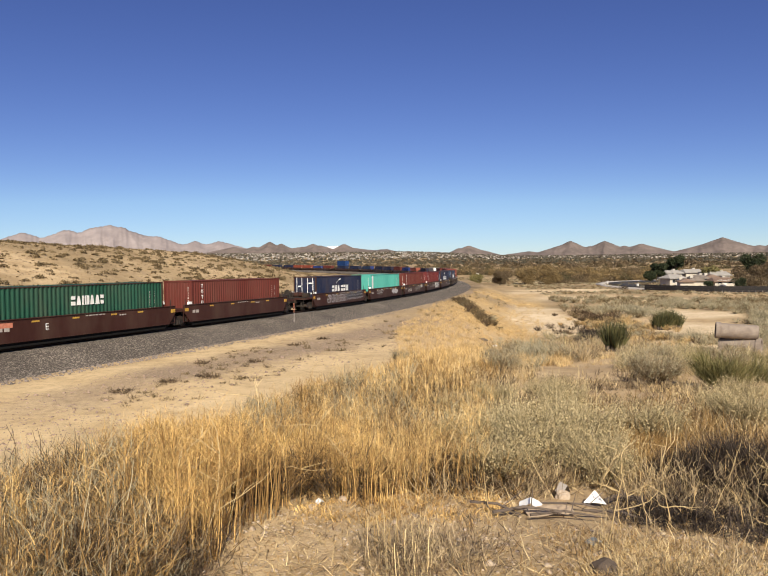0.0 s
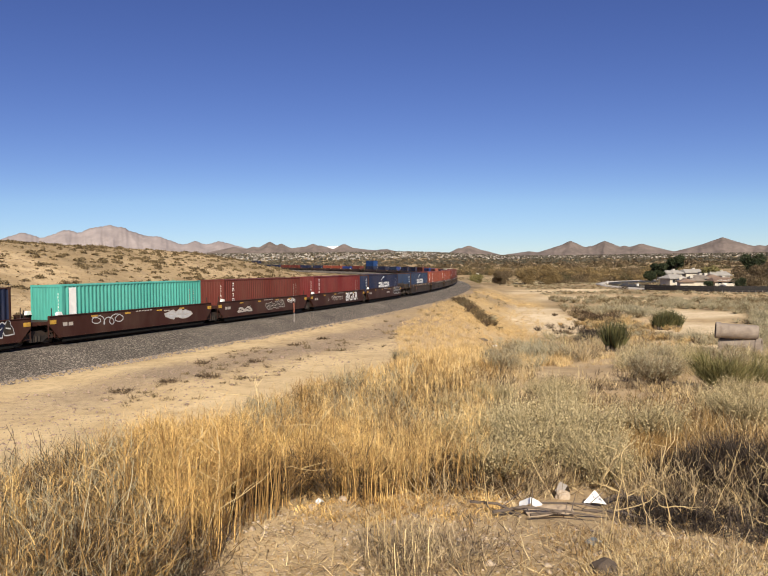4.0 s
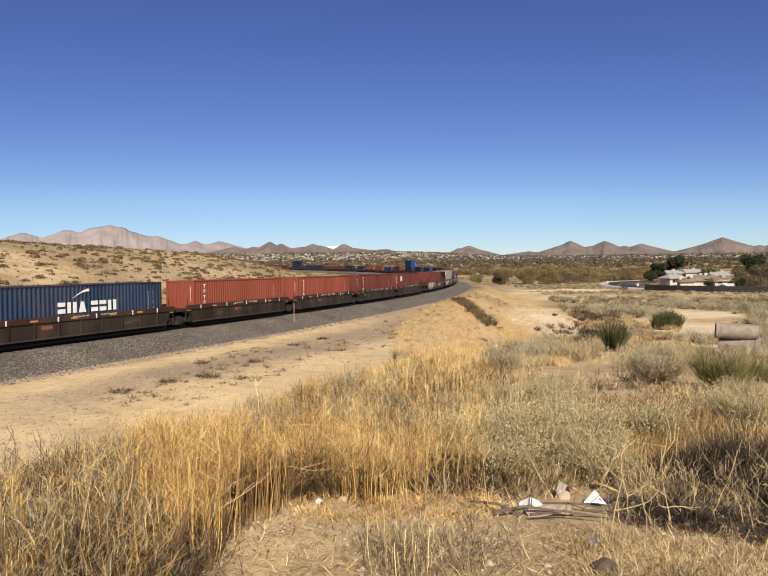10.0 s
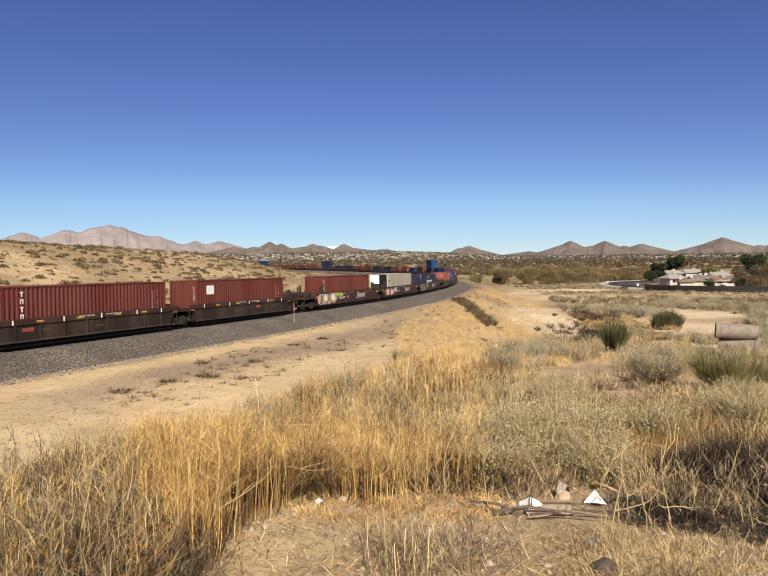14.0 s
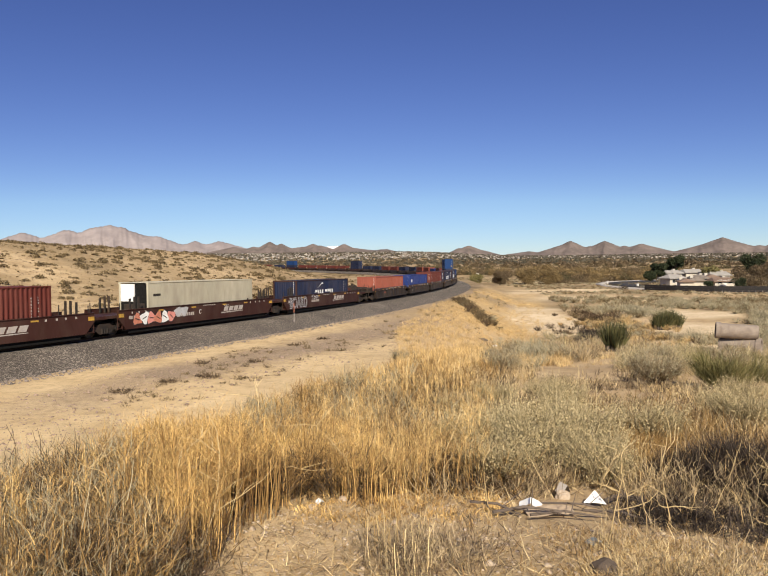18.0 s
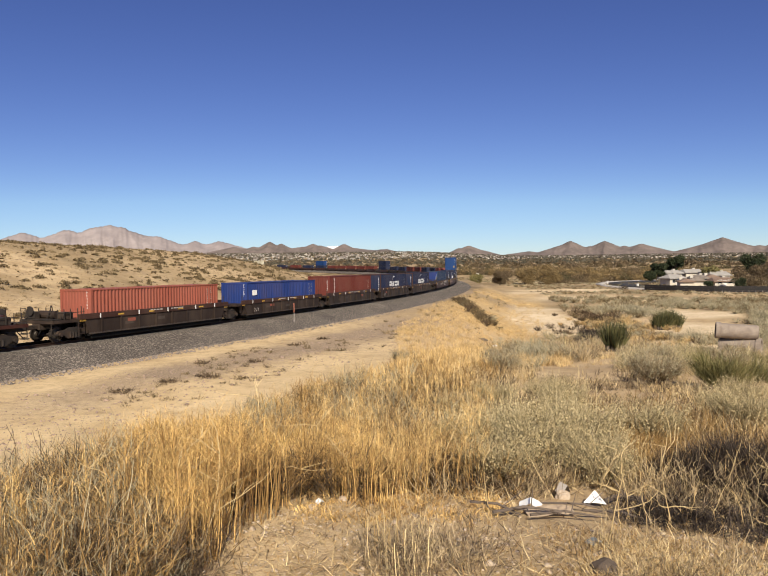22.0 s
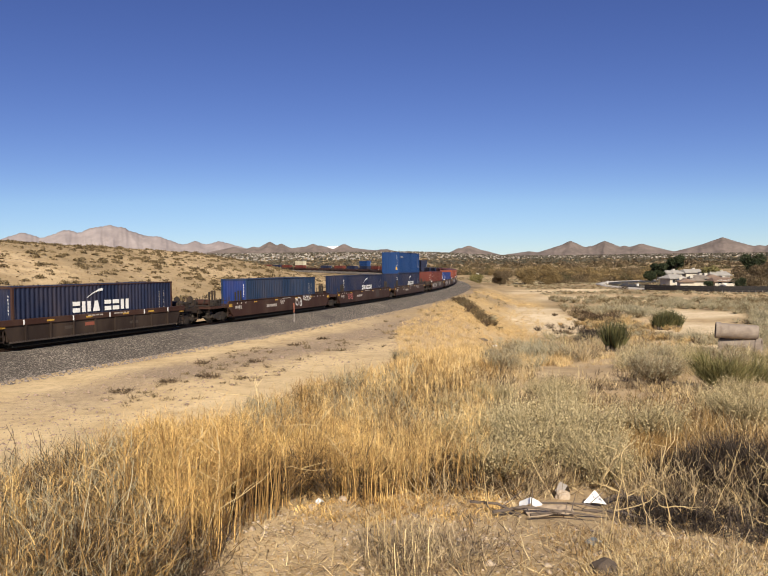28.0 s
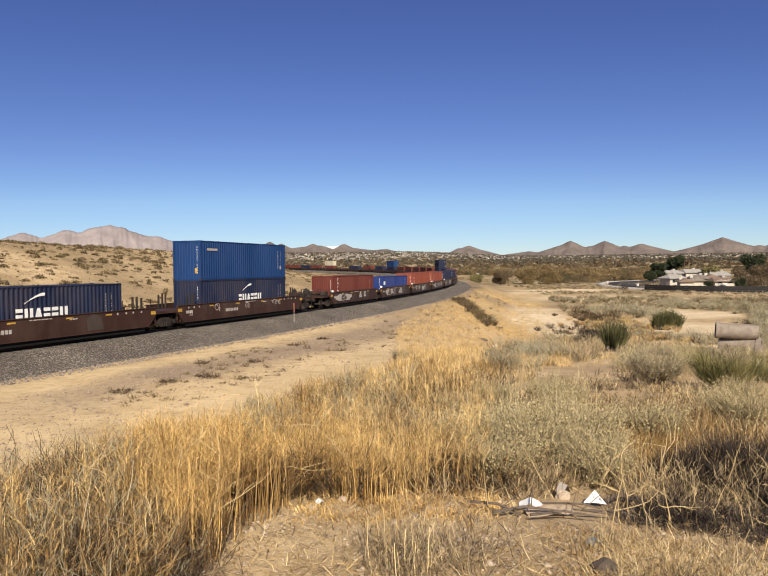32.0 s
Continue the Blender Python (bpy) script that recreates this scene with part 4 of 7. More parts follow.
def dress_car(c, car, make):
    """Marks that each car bears."""
    k = int(c)
    if make == "ribbed":
        xc = 1.4405
        for y in (-5.6, -2.4, 0.3, 3.2, 5.4):
            part("white_mark", Geo().box(xc, xc + 0.004, y - 0.045, y + 0.045, 1.2, 1.47), M_WHITE, car, "short upright white mark")
        bars(car, 0.6, 1.9, 1.36, 1.43, 5, M_GREYW, xc)
        bars(car, -1.4, -0.2, 1.36, 1.43, 4, M_GREYW, xc)
        if k in (310, 342):
            letters(car, "25-T", -5.3, 0.52, 0.4, M_GREYW)
        r_ = random.Random(k)
        for j in range(3):
            y = r_.uniform(-4.8, 4.6)
            part("panel_stencil", Geo().box(1.3705, 1.3745, y - 0.4, y + 0.3, 0.66 + 0.08 * j, 0.82 + 0.1 * j), PAINT["salmon"] if j == 2 else PAINT["greybrown"], car, "faded stencil patch")
        return
    bars(car, -0.6, 0.9, 1.36, 1.42, 6, M_GREYW)
    bars(car, 2.0, 2.6, 1.22, 1.30, 3, M_GREYW)
    bars(car, -well_half(make) + 0.1, -well_half(make) + 0.9, 0.92, 1.12, 2, M_GREYW)
    if make in ("long", "long_old"):
        bars(car, -3.3, -1.6, 0.78, 1.0, 8, M_GREYW, label="faded number marks")
        for y in (5.6, 6.3, 6.9, 7.6, -7.7, -7.1, -6.5):
            part("white_mark", Geo().box(PLATE_X, PLATE_X + 0.004, y - 0.07, y + 0.05, 1.26, 1.38), M_GREYW, car, "small white lashing mark")
    if make == "long":
        slanted_blocks(car, 1.9, 4.5, 0.82, 1.16, 4, M_GREYW)
    if make == "grimy":
        r_ = random.Random(k)
        for j in range(2):
            a = (-5.2, 0.6)[j] + r_.uniform(-0.6, 0.8)
            graffiti(car, a, a + r_.uniform(2.4, 4.2), 0.42 + r_.uniform(0, 0.2), 1.15 + r_.uniform(0, 0.25), r_.randint(2, 4), [M_GREYW, PAINT["greybrown"]], (PAINT["greybrown"], M_GREYW)[(k + j) % 2], k + j)
    if k == 36:
        letters(car, "E", -3.35, 0.82, 0.5, M_WHITE)
        part("notice_plate", Geo().box(PLATE_X, PLATE_X + 0.004, -6.1, -5.3, 1.1, 1.36), M_POST, car, "faded orange notice")
    elif k == 70:
        graffiti(car, -3.7, 1.3, 0.5, 1.3, 11, [PAINT["greybrown"], M_MAUVE], M_SILVER, 3)
        graffiti(car, 1.4, 6.0, 0.6, 1.5, 10, [PAINT["navy"], M_STEEL], M_SILVER, 4)
    elif k == 86:
        scribble(car, -4.1, -1.7, 0.75, 1.3, 9, M_SILVER, 5)
        graffiti(car, 2.3, 4.7, 0.6, 1.25, 3, [M_SILVER], M_GREYW, 6)
    elif k == 101:
        graffiti(car, -0.2, 2.8, 0.55, 1.2, 5, [PAINT["greybrown"]], M_GREYW, 8)
        scribble(car, 3.4, 4.9, 0.95, 1.3, 10, M_WHITE, 9)
        graffiti(car, -4.5, -2.5, 0.5, 1.0, 2, [M_GREYW], M_STEEL, 10)
    elif k == 116:
        letters(car, "BIGKR", 1.5, 0.5, 1.22, M_STEEL, PLATE_X, 0.05, "dark outline of sprayed letters ")
        letters(car, "BIGKR", 1.5, 0.5, 1.22, M_WHITE, PLATE_X + 0.004, 0.012, "white sprayed letters ")
        letters(car, "E", -3.0, 0.72, 0.3, M_WHITE)
        scribble(car, -2.2, 0.9, 0.7, 1.15, 12, M_GREYW, 12)
    elif k == 131:
        graffiti(car, 3.6, 6.6, 0.5, 1.5, 7, [M_STEEL, PAINT["greybrown"]], M_SILVER, 13)
        bars(car, 0.5, 1.8, 0.8, 1.0, 5, M_GREYW)
    elif k == 233:
        graffiti(car, -8.4, -4.1, 0.42, 1.5, 9, [M_PINK, PAINT["crimson"], M_LIME, M_WHITE], M_WHITE, 14)
        graffiti(car, -8.0, -4.5, 0.4, 0.75, 8, [M_BSPRAY, M_PINK, M_LIME], M_GREYW, 24, PLATE_X + 0.008)
        graffiti(car, -4.0, -2.3, 1.0, 1.5, 2, [M_LIME], M_YELLOW, 15)
        letters(car, "A", -0.95, 0.82, 0.42, M_WHITE)
    elif k == 253:
        graffiti(car, -7.6, -3.7, 0.42, 1.35, 6, [M_POST, M_WHITE, M_PINK], M_BSPRAY, 16)
        graffiti(car, -3.7, -2.4, 0.75, 1.4, 2, [M_SILVER], M_SILVER, 17)
        letters(car, "C", -1.05, 0.82, 0.42, M_WHITE)
    elif k == 273:
        letters(car, "BOARD", -7.75, 0.44, 1.3, M_SILVER, PLATE_X, 0.035, "silver outline of sprayed letters ", 0.8)
        letters(car, "BOARD", -7.75, 0.44, 1.3, PAINT["greybrown"], PLATE_X + 0.004, -0.02, "grey sprayed letters ", 0.8)
        scribble(car, -3.3, -1.7, 1.0, 1.45, 9, M_SILVER, 18)
    elif k == 379:
        scribble(car, 1.75, 3.2, 0.5, 1.35, 5, M_WHITE, 19, thick=0.07)
        scribble(car, 3.3, 5.0, 1.0, 1.5, 9, M_WHITE, 20)
        scribble(car, -1.0, -0.2, 0.9, 1.25, 8, M_GREYW, 21)
        letters(car, "53", -7.5, 0.85, 0.42, M_GREYW)
    elif k == 399:
        part("patch", Geo().prism([(3.3, 0.5), (4.5, 0.5), (4.3, 1.25), (3.7, 1.45), (3.2, 1.2)], 0, PLATE_X, PLATE_X + 0.004), PAINT["greybrown"], car, "grey primer patch")
        letters(car, "53", -7.5, 0.8, 0.46, M_GREYW)
        graffiti(car, -6.0, -4.6, 0.6, 1.2, 2, [PAINT["crimson"]], M_PINK, 22)
    elif k == 419:
        letters(car, "53", -7.7, 0.75, 0.46, M_GREYW)
        for j, (a, b, n) in enumerate(((-6.0, -4.9, 5), (-4.6, -3.9, 4), (-3.6, -1.2, 9), (-0.6, 0.1, 4), (0.6, 2.9, 8), (3.4, 5.0, 6))):
            scribble(car, a, b, 0.75 + 0.08 * (j % 3), 1.42, n, M_GREYW if j % 2 else PAINT["greybrown"], 23 + j, thick=0.045)


def well_half(make):
    return 8.15 if make.startswith("long") else 6.35


def drawn_together(ob):
    """For the vehicles that stay far down the line: the many pieces of one become a few parts, by material."""
    groups = {}
    for o in list(ob.children_recursive):
        m, p = o.matrix_parent_inverse @ o.matrix_basis, o.parent
        while p is not ob:
            m, p = p.matrix_parent_inverse @ p.matrix_basis @ m, p.parent
        mat = o.data.materials[0]
        g = groups.setdefault(mat.name, (Geo(), mat))[0]
        g.poly([m @ v.co for v in o.data.vertices], [tuple(f.vertices) for f in o.data.polygons])
    for o in reversed(list(ob.children_recursive)):
        bpy.data.objects.remove(o)
    for k, (g, mat) in groups.items():
        nm = "running_gear" if mat in (M_STEEL, M_WHEEL, M_BLACK) else "markings" if mat in (M_WHITE, M_GREYW, M_YELLOW) else "body"
        part(nm, g, mat, ob)
    return ob


START = car_pose(0)
DRESS = []
for c, make, place, load, upper in TRAIN:
    far_off = c > 600
    key = (make, place, far_off)
    if key not in CARS:
        ob = CARS[key] = make_car(make, place, far_off)
        if far_off:
            drawn_together(ob)
    else:
        ob = copy_thing(CARS[key], START)
    MOVERS.append((ob, c, 0.0))
    DRESS.append((c, ob, make))
    z = 0.30
    for ld in (load, upper):
        if not ld:
            continue
        if (ld, far_off) not in LOADS:
            o2 = LOADS[ld, far_off] = make_load(ld)
            if far_off:
                drawn_together(o2)
        else:
            o2 = copy_thing(LOADS[ld, far_off], START)
        MOVERS.append((o2, c, z))
        z += (2.591 if ld in LOW else 2.896) + 0.004


for c, ob, make in DRESS:
    if 30 < c < 520:
        dress_car(c, ob, make)


# ---- plants ----
rng = np.random.default_rng(7)


def leaf_mat(name, dark, light, rough=0.75, isl=0.9):
    m = bpy.data.materials.new(name)
    m.use_nodes = True
    n, lk = m.node_tree.nodes, m.node_tree.links.new
    b = n["Principled BSDF"]
    b.inputs["Roughness"].default_value = rough
    b.inputs["Specular IOR Level"].default_value = 0.2
    gi = n.new("ShaderNodeNewGeometry")
    ns = n.new("ShaderNodeTexNoise")
    ns.inputs["Scale"].default_value, ns.inputs["Detail"].default_value = 1.5, 3
    tc = n.new("ShaderNodeTexCoord")
    lk(tc.outputs["Object"], ns.inputs["Vector"])
    ma = n.new("ShaderNodeMath")
    ma.operation = "MULTIPLY_ADD"
    ma.inputs[1].default_value = isl
    lk(gi.outputs["Random Per Island"], ma.inputs[0])
    m2 = n.new("ShaderNodeMath")
    m2.operation = "MULTIPLY_ADD"
    m2.inputs[1].default_value, m2.inputs[2].default_value = 1.7, -0.8
    lk(ns.outputs["Fac"], m2.inputs[0])
    lk(m2.outputs[0], ma.inputs[2])
    mx = n.new("ShaderNodeMix")
    mx.data_type = "RGBA"
    lk(ma.outputs[0], mx.inputs[0])
    mx.inputs[6].default_value, mx.inputs[7].default_value = (*dark, 1), (*light, 1)
    lk(mx.outputs[2], b.inputs["Base Color"])
    return m


V_GOLD = leaf_mat("golden dry stalk", (0.20, 0.102, 0.030), (0.84, 0.57, 0.225))
V_BRIGHT = leaf_mat("bright golden straw", (0.29, 0.165, 0.055), (0.90, 0.64, 0.28))
V_RUST = leaf_mat("brown-gold dry stalk", (0.12, 0.062, 0.022), (0.66, 0.42, 0.155))
V_TAN = leaf_mat("tan dry grass", (0.22, 0.14, 0.055), (0.52, 0.36, 0.16))
V_STRAW = leaf_mat("pale straw", (0.28, 0.18, 0.07), (0.74, 0.58, 0.32))
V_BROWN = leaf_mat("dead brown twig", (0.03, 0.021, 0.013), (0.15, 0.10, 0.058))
# near-black because the dead shrubs' own shade is put into the colour
V_DARK = leaf_mat("dead twig darkened for shade", (0.012, 0.009, 0.008), (0.075, 0.056, 0.042))
V_AMBER = leaf_mat("amber dry undergrowth", (0.085, 0.046, 0.017), (0.40, 0.25, 0.095))
V_BANK = leaf_mat("golden bank grass", (0.26, 0.172, 0.076), (0.66, 0.475, 0.23))
V_GREY = leaf_mat("grey dead brush", (0.10, 0.072, 0.042), (0.46, 0.35, 0.205))
V_SAGE = leaf_mat("grey-green sage", (0.19, 0.165, 0.105), (0.52, 0.455, 0.30), isl=0.6)
V_OLIVE = leaf_mat("olive green twig", (0.075, 0.075, 0.026), (0.27, 0.225, 0.095))
V_YUCCA = leaf_mat("dark green sword leaf", (0.020, 0.025, 0.010), (0.125, 0.115, 0.048))
V_RABBIT = leaf_mat("grey-tan rabbitbrush", (0.135, 0.108, 0.058), (0.58, 0.475, 0.275), isl=0.85)
V_SEED = leaf_mat("dry cream seed head", (0.25, 0.195, 0.10), (0.54, 0.44, 0.245))
V_SCRUB = leaf_mat("dull desert scrub", (0.075, 0.054, 0.028), (0.20, 0.145, 0.075))
V_GOLDTREE = leaf_mat("autumn cottonwood leaf", (0.085, 0.06, 0.028), (0.25, 0.175, 0.08))
V_DARKTREE = leaf_mat("dark green leaf", (0.012, 0.018, 0.008), (0.05, 0.060, 0.028))
# greyed and paled leaf colour takes the place of distance haze
V_TOWNTREE = leaf_mat("haze-greyed town tree leaf", (0.045, 0.044, 0.034), (0.12, 0.105, 0.075))
V_RUSSET = leaf_mat("russet leaf", (0.052, 0.038, 0.023), (0.16, 0.115, 0.065))
V_WOODS = leaf_mat("dark olive leaf", (0.022, 0.022, 0.011), (0.12, 0.095, 0.045))
V_HAY = leaf_mat("bleached bunch grass", (0.22, 0.165, 0.095), (0.46, 0.355, 0.21), isl=0.6)
V_BARK = node_mat("grey bark", (0.07, 0.055, 0.04), (0.18, 0.15, 0.12), 3, 0.9, bump=0.5, fine=25)


def ribbons(base, tip, bend, width, seg=3, taper=0.75, kink=0.0):
    """Thin tapering blades from base along tip, bowed by bend. Arrays of N rows."""
    base, tip, bend = (np.asarray(a, float) for a in (base, tip, bend))
    n = len(base)
    t = np.linspace(0, 1, seg + 1)
    p = base[:, None] + tip[:, None] * t[None, :, None] + bend[:, None] * (t * t - t)[None, :, None]
    if kink:
        k = rng.normal(0, kink, p.shape) * np.linalg.norm(tip, axis=1)[:, None, None]
        k[:, 0] = 0
        p = p + np.cumsum(k, 1)
    a = rng.uniform(0, 2 * np.pi, n)
    side = np.stack([np.cos(a), np.sin(a), 0 * a], -1)
    w = (np.asarray(width) * np.ones(n))[:, None] * (1 - taper * t)[None] * 0.5
    v = np.stack([p - side[:, None] * w[..., None], p + side[:, None] * w[..., None]], 2).reshape(-1, 3)
    k = np.arange(n)[:, None] * (seg + 1) * 2 + np.arange(seg)[None] * 2
    q = np.stack([k, k + 1, k + 3, k + 2], -1).reshape(-1, 4)
    return v, q


def cards(centre, size, flat=0.0):
    """Small four-sided leaves turned every way."""
    n = len(centre)
    a = rng.normal(size=(n, 3))
    b = rng.normal(size=(n, 3))
    a[:, 2] *= 1 - flat
    a /= np.linalg.norm(a, axis=1)[:, None]
    b -= a * (a * b).sum(1)[:, None]
    b /= np.linalg.norm(b, axis=1)[:, None]
    s = (np.asarray(size) * np.ones(n))[:, None] * 0.5
    c = np.asarray(centre)
    k1, k2 = rng.uniform(0.5, 1.1, (n, 1)), rng.uniform(0.5, 1.1, (n, 1))
    v = np.stack([c - a * s * k1, c - b * s * 0.8, c + a * s * k2, c + b * s], 1).reshape(-1, 3)
    q = np.arange(4 * n).reshape(n, 4)
    return v, q


def merge(*vq):
    vs, qs, k = [], [], 0
    for v, q in vq:
        vs.append(v)
        qs.append(q + k)
        k += len(v)
    return np.concatenate(vs), np.concatenate(qs)


def fan(base, n_each, height, spread, jitter=0.05):
    """Bases and tips of n_each twigs fanning out of each base; height per base."""
    base = np.repeat(base, n_each, 0)
    h = np.repeat(np.asarray(height) * np.ones(len(base) // n_each), n_each)
    n = len(base)
    a = rng.uniform(0, 2 * np.pi, n)
    out = np.sqrt(rng.uniform(0, 1, n)) * spread
    k = rng.uniform(0.55, 1.05, n)
    tip = np.stack([np.cos(a) * out * h, np.sin(a) * out * h, h * k * np.sqrt(np.maximum(0.08, 1 - (out * 0.75) ** 2))], -1)
    b = base + np.stack([np.cos(a), np.sin(a), 0 * a], -1) * (jitter * rng.uniform(0, 1, n))[:, None]
    return b, tip


# bare sandy openings between the shrubs: azimuths in degrees and distances from the viewpoint
CLEARINGS = ((12.3, 18.8, 16.5, 26.5), (18.4, 22.6, 8.9, 11.4), (14.0, 18.2, 4.7, 5.75), (11.2, 14.0, 4.7, 5.35))


def spots(n, r0, r1, a0, a1, keep=None, power=1.0):
    """Places round the mound: distance r0..r1, azimuth a0..a1 in degrees, denser near."""
    u = rng.uniform(0, 1, n)
    r = r0 * (r1 / r0) ** u if power == 1.0 else (r0 ** 2 + u * (r1 ** 2 - r0 ** 2)) ** 0.5
    a = np.radians(rng.uniform(a0, a1, n))
    x, y = r * np.sin(a), r * np.cos(a)
    if keep is not None:
        m = keep(x, y)
        x, y = x[m], y[m]
    a, r = np.degrees(np.arctan2(x, y)) + 0.5 * wob(x, y, 0.8, 2), np.hypot(x, y)
    m = np.ones(len(x), bool)
    for p0, p1, q0, q1 in CLEARINGS:
        m &= (a < p0) | (a > p1) | (r < q0) | (r > q1)
    x, y = x[m], y[m]
    return np.stack([x, y, land(x, y) - 0.02], -1)


def stalk_plants(name, b, height, stalks, arms, threads, material, twig_mat, label, lean=0.12, w=0.009):
    """Stiff upright dry stalks with arching arms and a tangle of fine threads round the top."""
    h = height * rng.uniform(0.65, 1.1, len(b)) * (0.92 + 0.25 * wob(b[:, 0], b[:, 1], 0.9, 5))
    sb, st = fan(b, stalks, h, lean, 0.1)
    r = np.hypot(sb[:, 0], sb[:, 1])
    wide = w * rng.uniform(0.6, 1.25, len(sb)) * (1 + r / 22)
    v1 = ribbons(sb, st, rng.normal(0, 0.03, st.shape), wide, 4, 0.45, 0.010)
    soup(name, *v1, material, label, "dry grass")

    def twigs(n, lo, hi, l0, l1, u0, u1, width, kink, seg):
        tb = np.repeat(sb, n, 0) + np.repeat(st, n, 0) * rng.uniform(lo, hi, (len(sb) * n, 1))
        hh = np.repeat(np.linalg.norm(st, axis=1), n)
        a = rng.uniform(0, 2 * np.pi, len(tb))
        ln = hh * rng.uniform(l0, l1, len(tb))
        tt = np.stack([np.cos(a) * ln, np.sin(a) * ln, ln * rng.uniform(u0, u1, len(tb))], -1)
        bow = np.stack([0 * ln, 0 * ln, -ln * rng.uniform(0.0, 0.9, len(tb))], -1)
        return ribbons(tb, tt, bow, np.repeat(wide, n) * width, seg, 0.6, kink)

    vs = [twigs(arms, 0.7, 0.99, 0.12, 0.40, 0.1, 1.0, 0.5, 0.09, 4), twigs(threads, 0.72, 1.05, 0.05, 0.22, -0.4, 1.0, 0.3, 0.22, 3)]
    soup("dry_twigs", *merge(*vs), twig_mat, "tangled fine dry twigs on the grass tops", "dry grass")


def brush(p, h, n1, n2, w, spread=0.9, kink=0.12, far=11):
    """Rounded twiggy bushes at p: crooked stems, each bearing crooked twigs."""
    b, t = fan(p, n1, h, spread, 0.12)
    rr = 1 + np.hypot(b[:, 0], b[:, 1]) / far
    v1 = ribbons(b, t * 0.85, rng.normal(0, 0.12, t.shape), w * 1.5 * rr, 3, 0.5, kink * 0.6)
    b2 = np.repeat(b, n2, 0) + np.repeat(t, n2, 0) * rng.uniform(0.3, 0.9, (len(t) * n2, 1))
    ln = np.repeat(np.linalg.norm(t, axis=1), n2) * rng.uniform(0.15, 0.42, len(b2))
    d = rng.normal(size=(len(b2), 3)) + np.array([0, 0, 0.5]) + 0.5 * np.repeat(t / np.linalg.norm(t, axis=1)[:, None], n2, 0)
    d /= np.linalg.norm(d, axis=1)[:, None]
    v2 = ribbons(b2, d * ln[:, None], rng.normal(0, 0.05, d.shape), w * np.repeat(rr, n2), 2, 0.5, kink)
    return merge(v1, v2)


def lying_litter(name, b, length, material, label):
    n = len(b)
    a = rng.uniform(0, 2 * np.pi, n)
    ln = length * rng.uniform(0.3, 1.0, n)
    tip = np.stack([np.cos(a) * ln, np.sin(a) * ln, rng.uniform(0.0, 0.35, n) * ln], -1)
    b = b + np.array([0, 0, 0.03])
    soup(name, *ribbons(b, tip, rng.normal(0, 0.05, tip.shape), 0.005, 3, 0.6, 0.08), material, label, "dry litter")


def on_mound(x, y):
    return (x > -5.4 + 0.15 * y) & (y > 2)


def azimuth(x, y):
    return np.degrees(np.arctan2(x, y))


def front_edge(x, y):
    """How near to the top of the mound the tall dry growth comes, by direction."""
    return np.interp(azimuth(x, y), [-40, -21, -15.4, -11.5, -9, -3.4, 3, 9, 16], [2.85, 3.2, 3.9, 4.5, 5.0, 5.35, 5.45, 5.4, 5.5]) + 0.22 * wob(x, y, 0.5)


def gold_zone(x, y):
    a, r = azimuth(x, y), np.hypot(x, y)
    return on_mound(x, y) & ((x > -4.1 + 0.15 * y + 0.5 * wob(x, y, 1.2, 3)) | (r < 6.5)) & (r > front_edge(x, y)) & (a < 8.0 + 2 * wob(x, y, 3)) & (a > -20 + 1.5 * wob(x, y, 1.0) - 3 * smooth01(8, 12, r)) & (wob(x, y, 0.42, 7) > -0.12 - 0.03 * np.maximum(0, r - 8))


def west(x, y):
    return on_mound(x, y) & (np.hypot(x, y) > front_edge(x, y)) & (azimuth(x, y) < -18 + 2.5 * wob(x, y, 1.5))


def fine_grass(name, b, n_each, height, spread, w, material, label, kink=0.10, far=12):
    """Low tufts of thin bent blades."""
    bb, tt = fan(b, n_each, height * rng.uniform(0.45, 1.25, len(b)), spread, 0.14)
    rr = np.hypot(bb[:, 0], bb[:, 1])
    soup(name, *ribbons(bb, tt, rng.normal(0, 0.06, tt.shape), w * (1 + rr / far), 3, 0.7, kink), material, label, "dry grass")


def arching_canes(name, b, height, material, label, w=0.008):
    """Thick pale canes that rise, bow over and fork towards the tip."""
    n = len(b)
    a = rng.uniform(0, 2 * np.pi, n)
    h = height * rng.uniform(0.6, 1.1, n)
    out = h * rng.uniform(0.15, 0.75, n)
    t = np.stack([np.cos(a) * out, np.sin(a) * out, h], -1)
    bow = np.stack([0 * h, 0 * h, -h * rng.uniform(0.1, 0.9, n)], -1)
    v1 = ribbons(b, t, bow, w, 6, 0.45, 0.018)
    f = rng.uniform(0.45, 0.85, (n * 4, 1))
    b2 = np.repeat(b, 4, 0) + np.repeat(t, 4, 0) * f + np.repeat(bow, 4, 0) * (f * f - f)
    a2 = np.repeat(a, 4) + rng.normal(0, 1.1, n * 4)
    ln = np.repeat(h, 4) * rng.uniform(0.15, 0.42, n * 4)
    t2 = np.stack([np.cos(a2) * ln * 0.8, np.sin(a2) * ln * 0.8, ln * rng.uniform(-0.1, 0.9, n * 4)], -1)
    b2w = np.stack([0 * ln, 0 * ln, -ln * rng.uniform(0.0, 0.6, n * 4)], -1)
    v2 = ribbons(b2, t2, b2w, w * 0.55, 4, 0.6, 0.05)
    soup(name, *merge(v1, v2), material, label, "dry weeds")


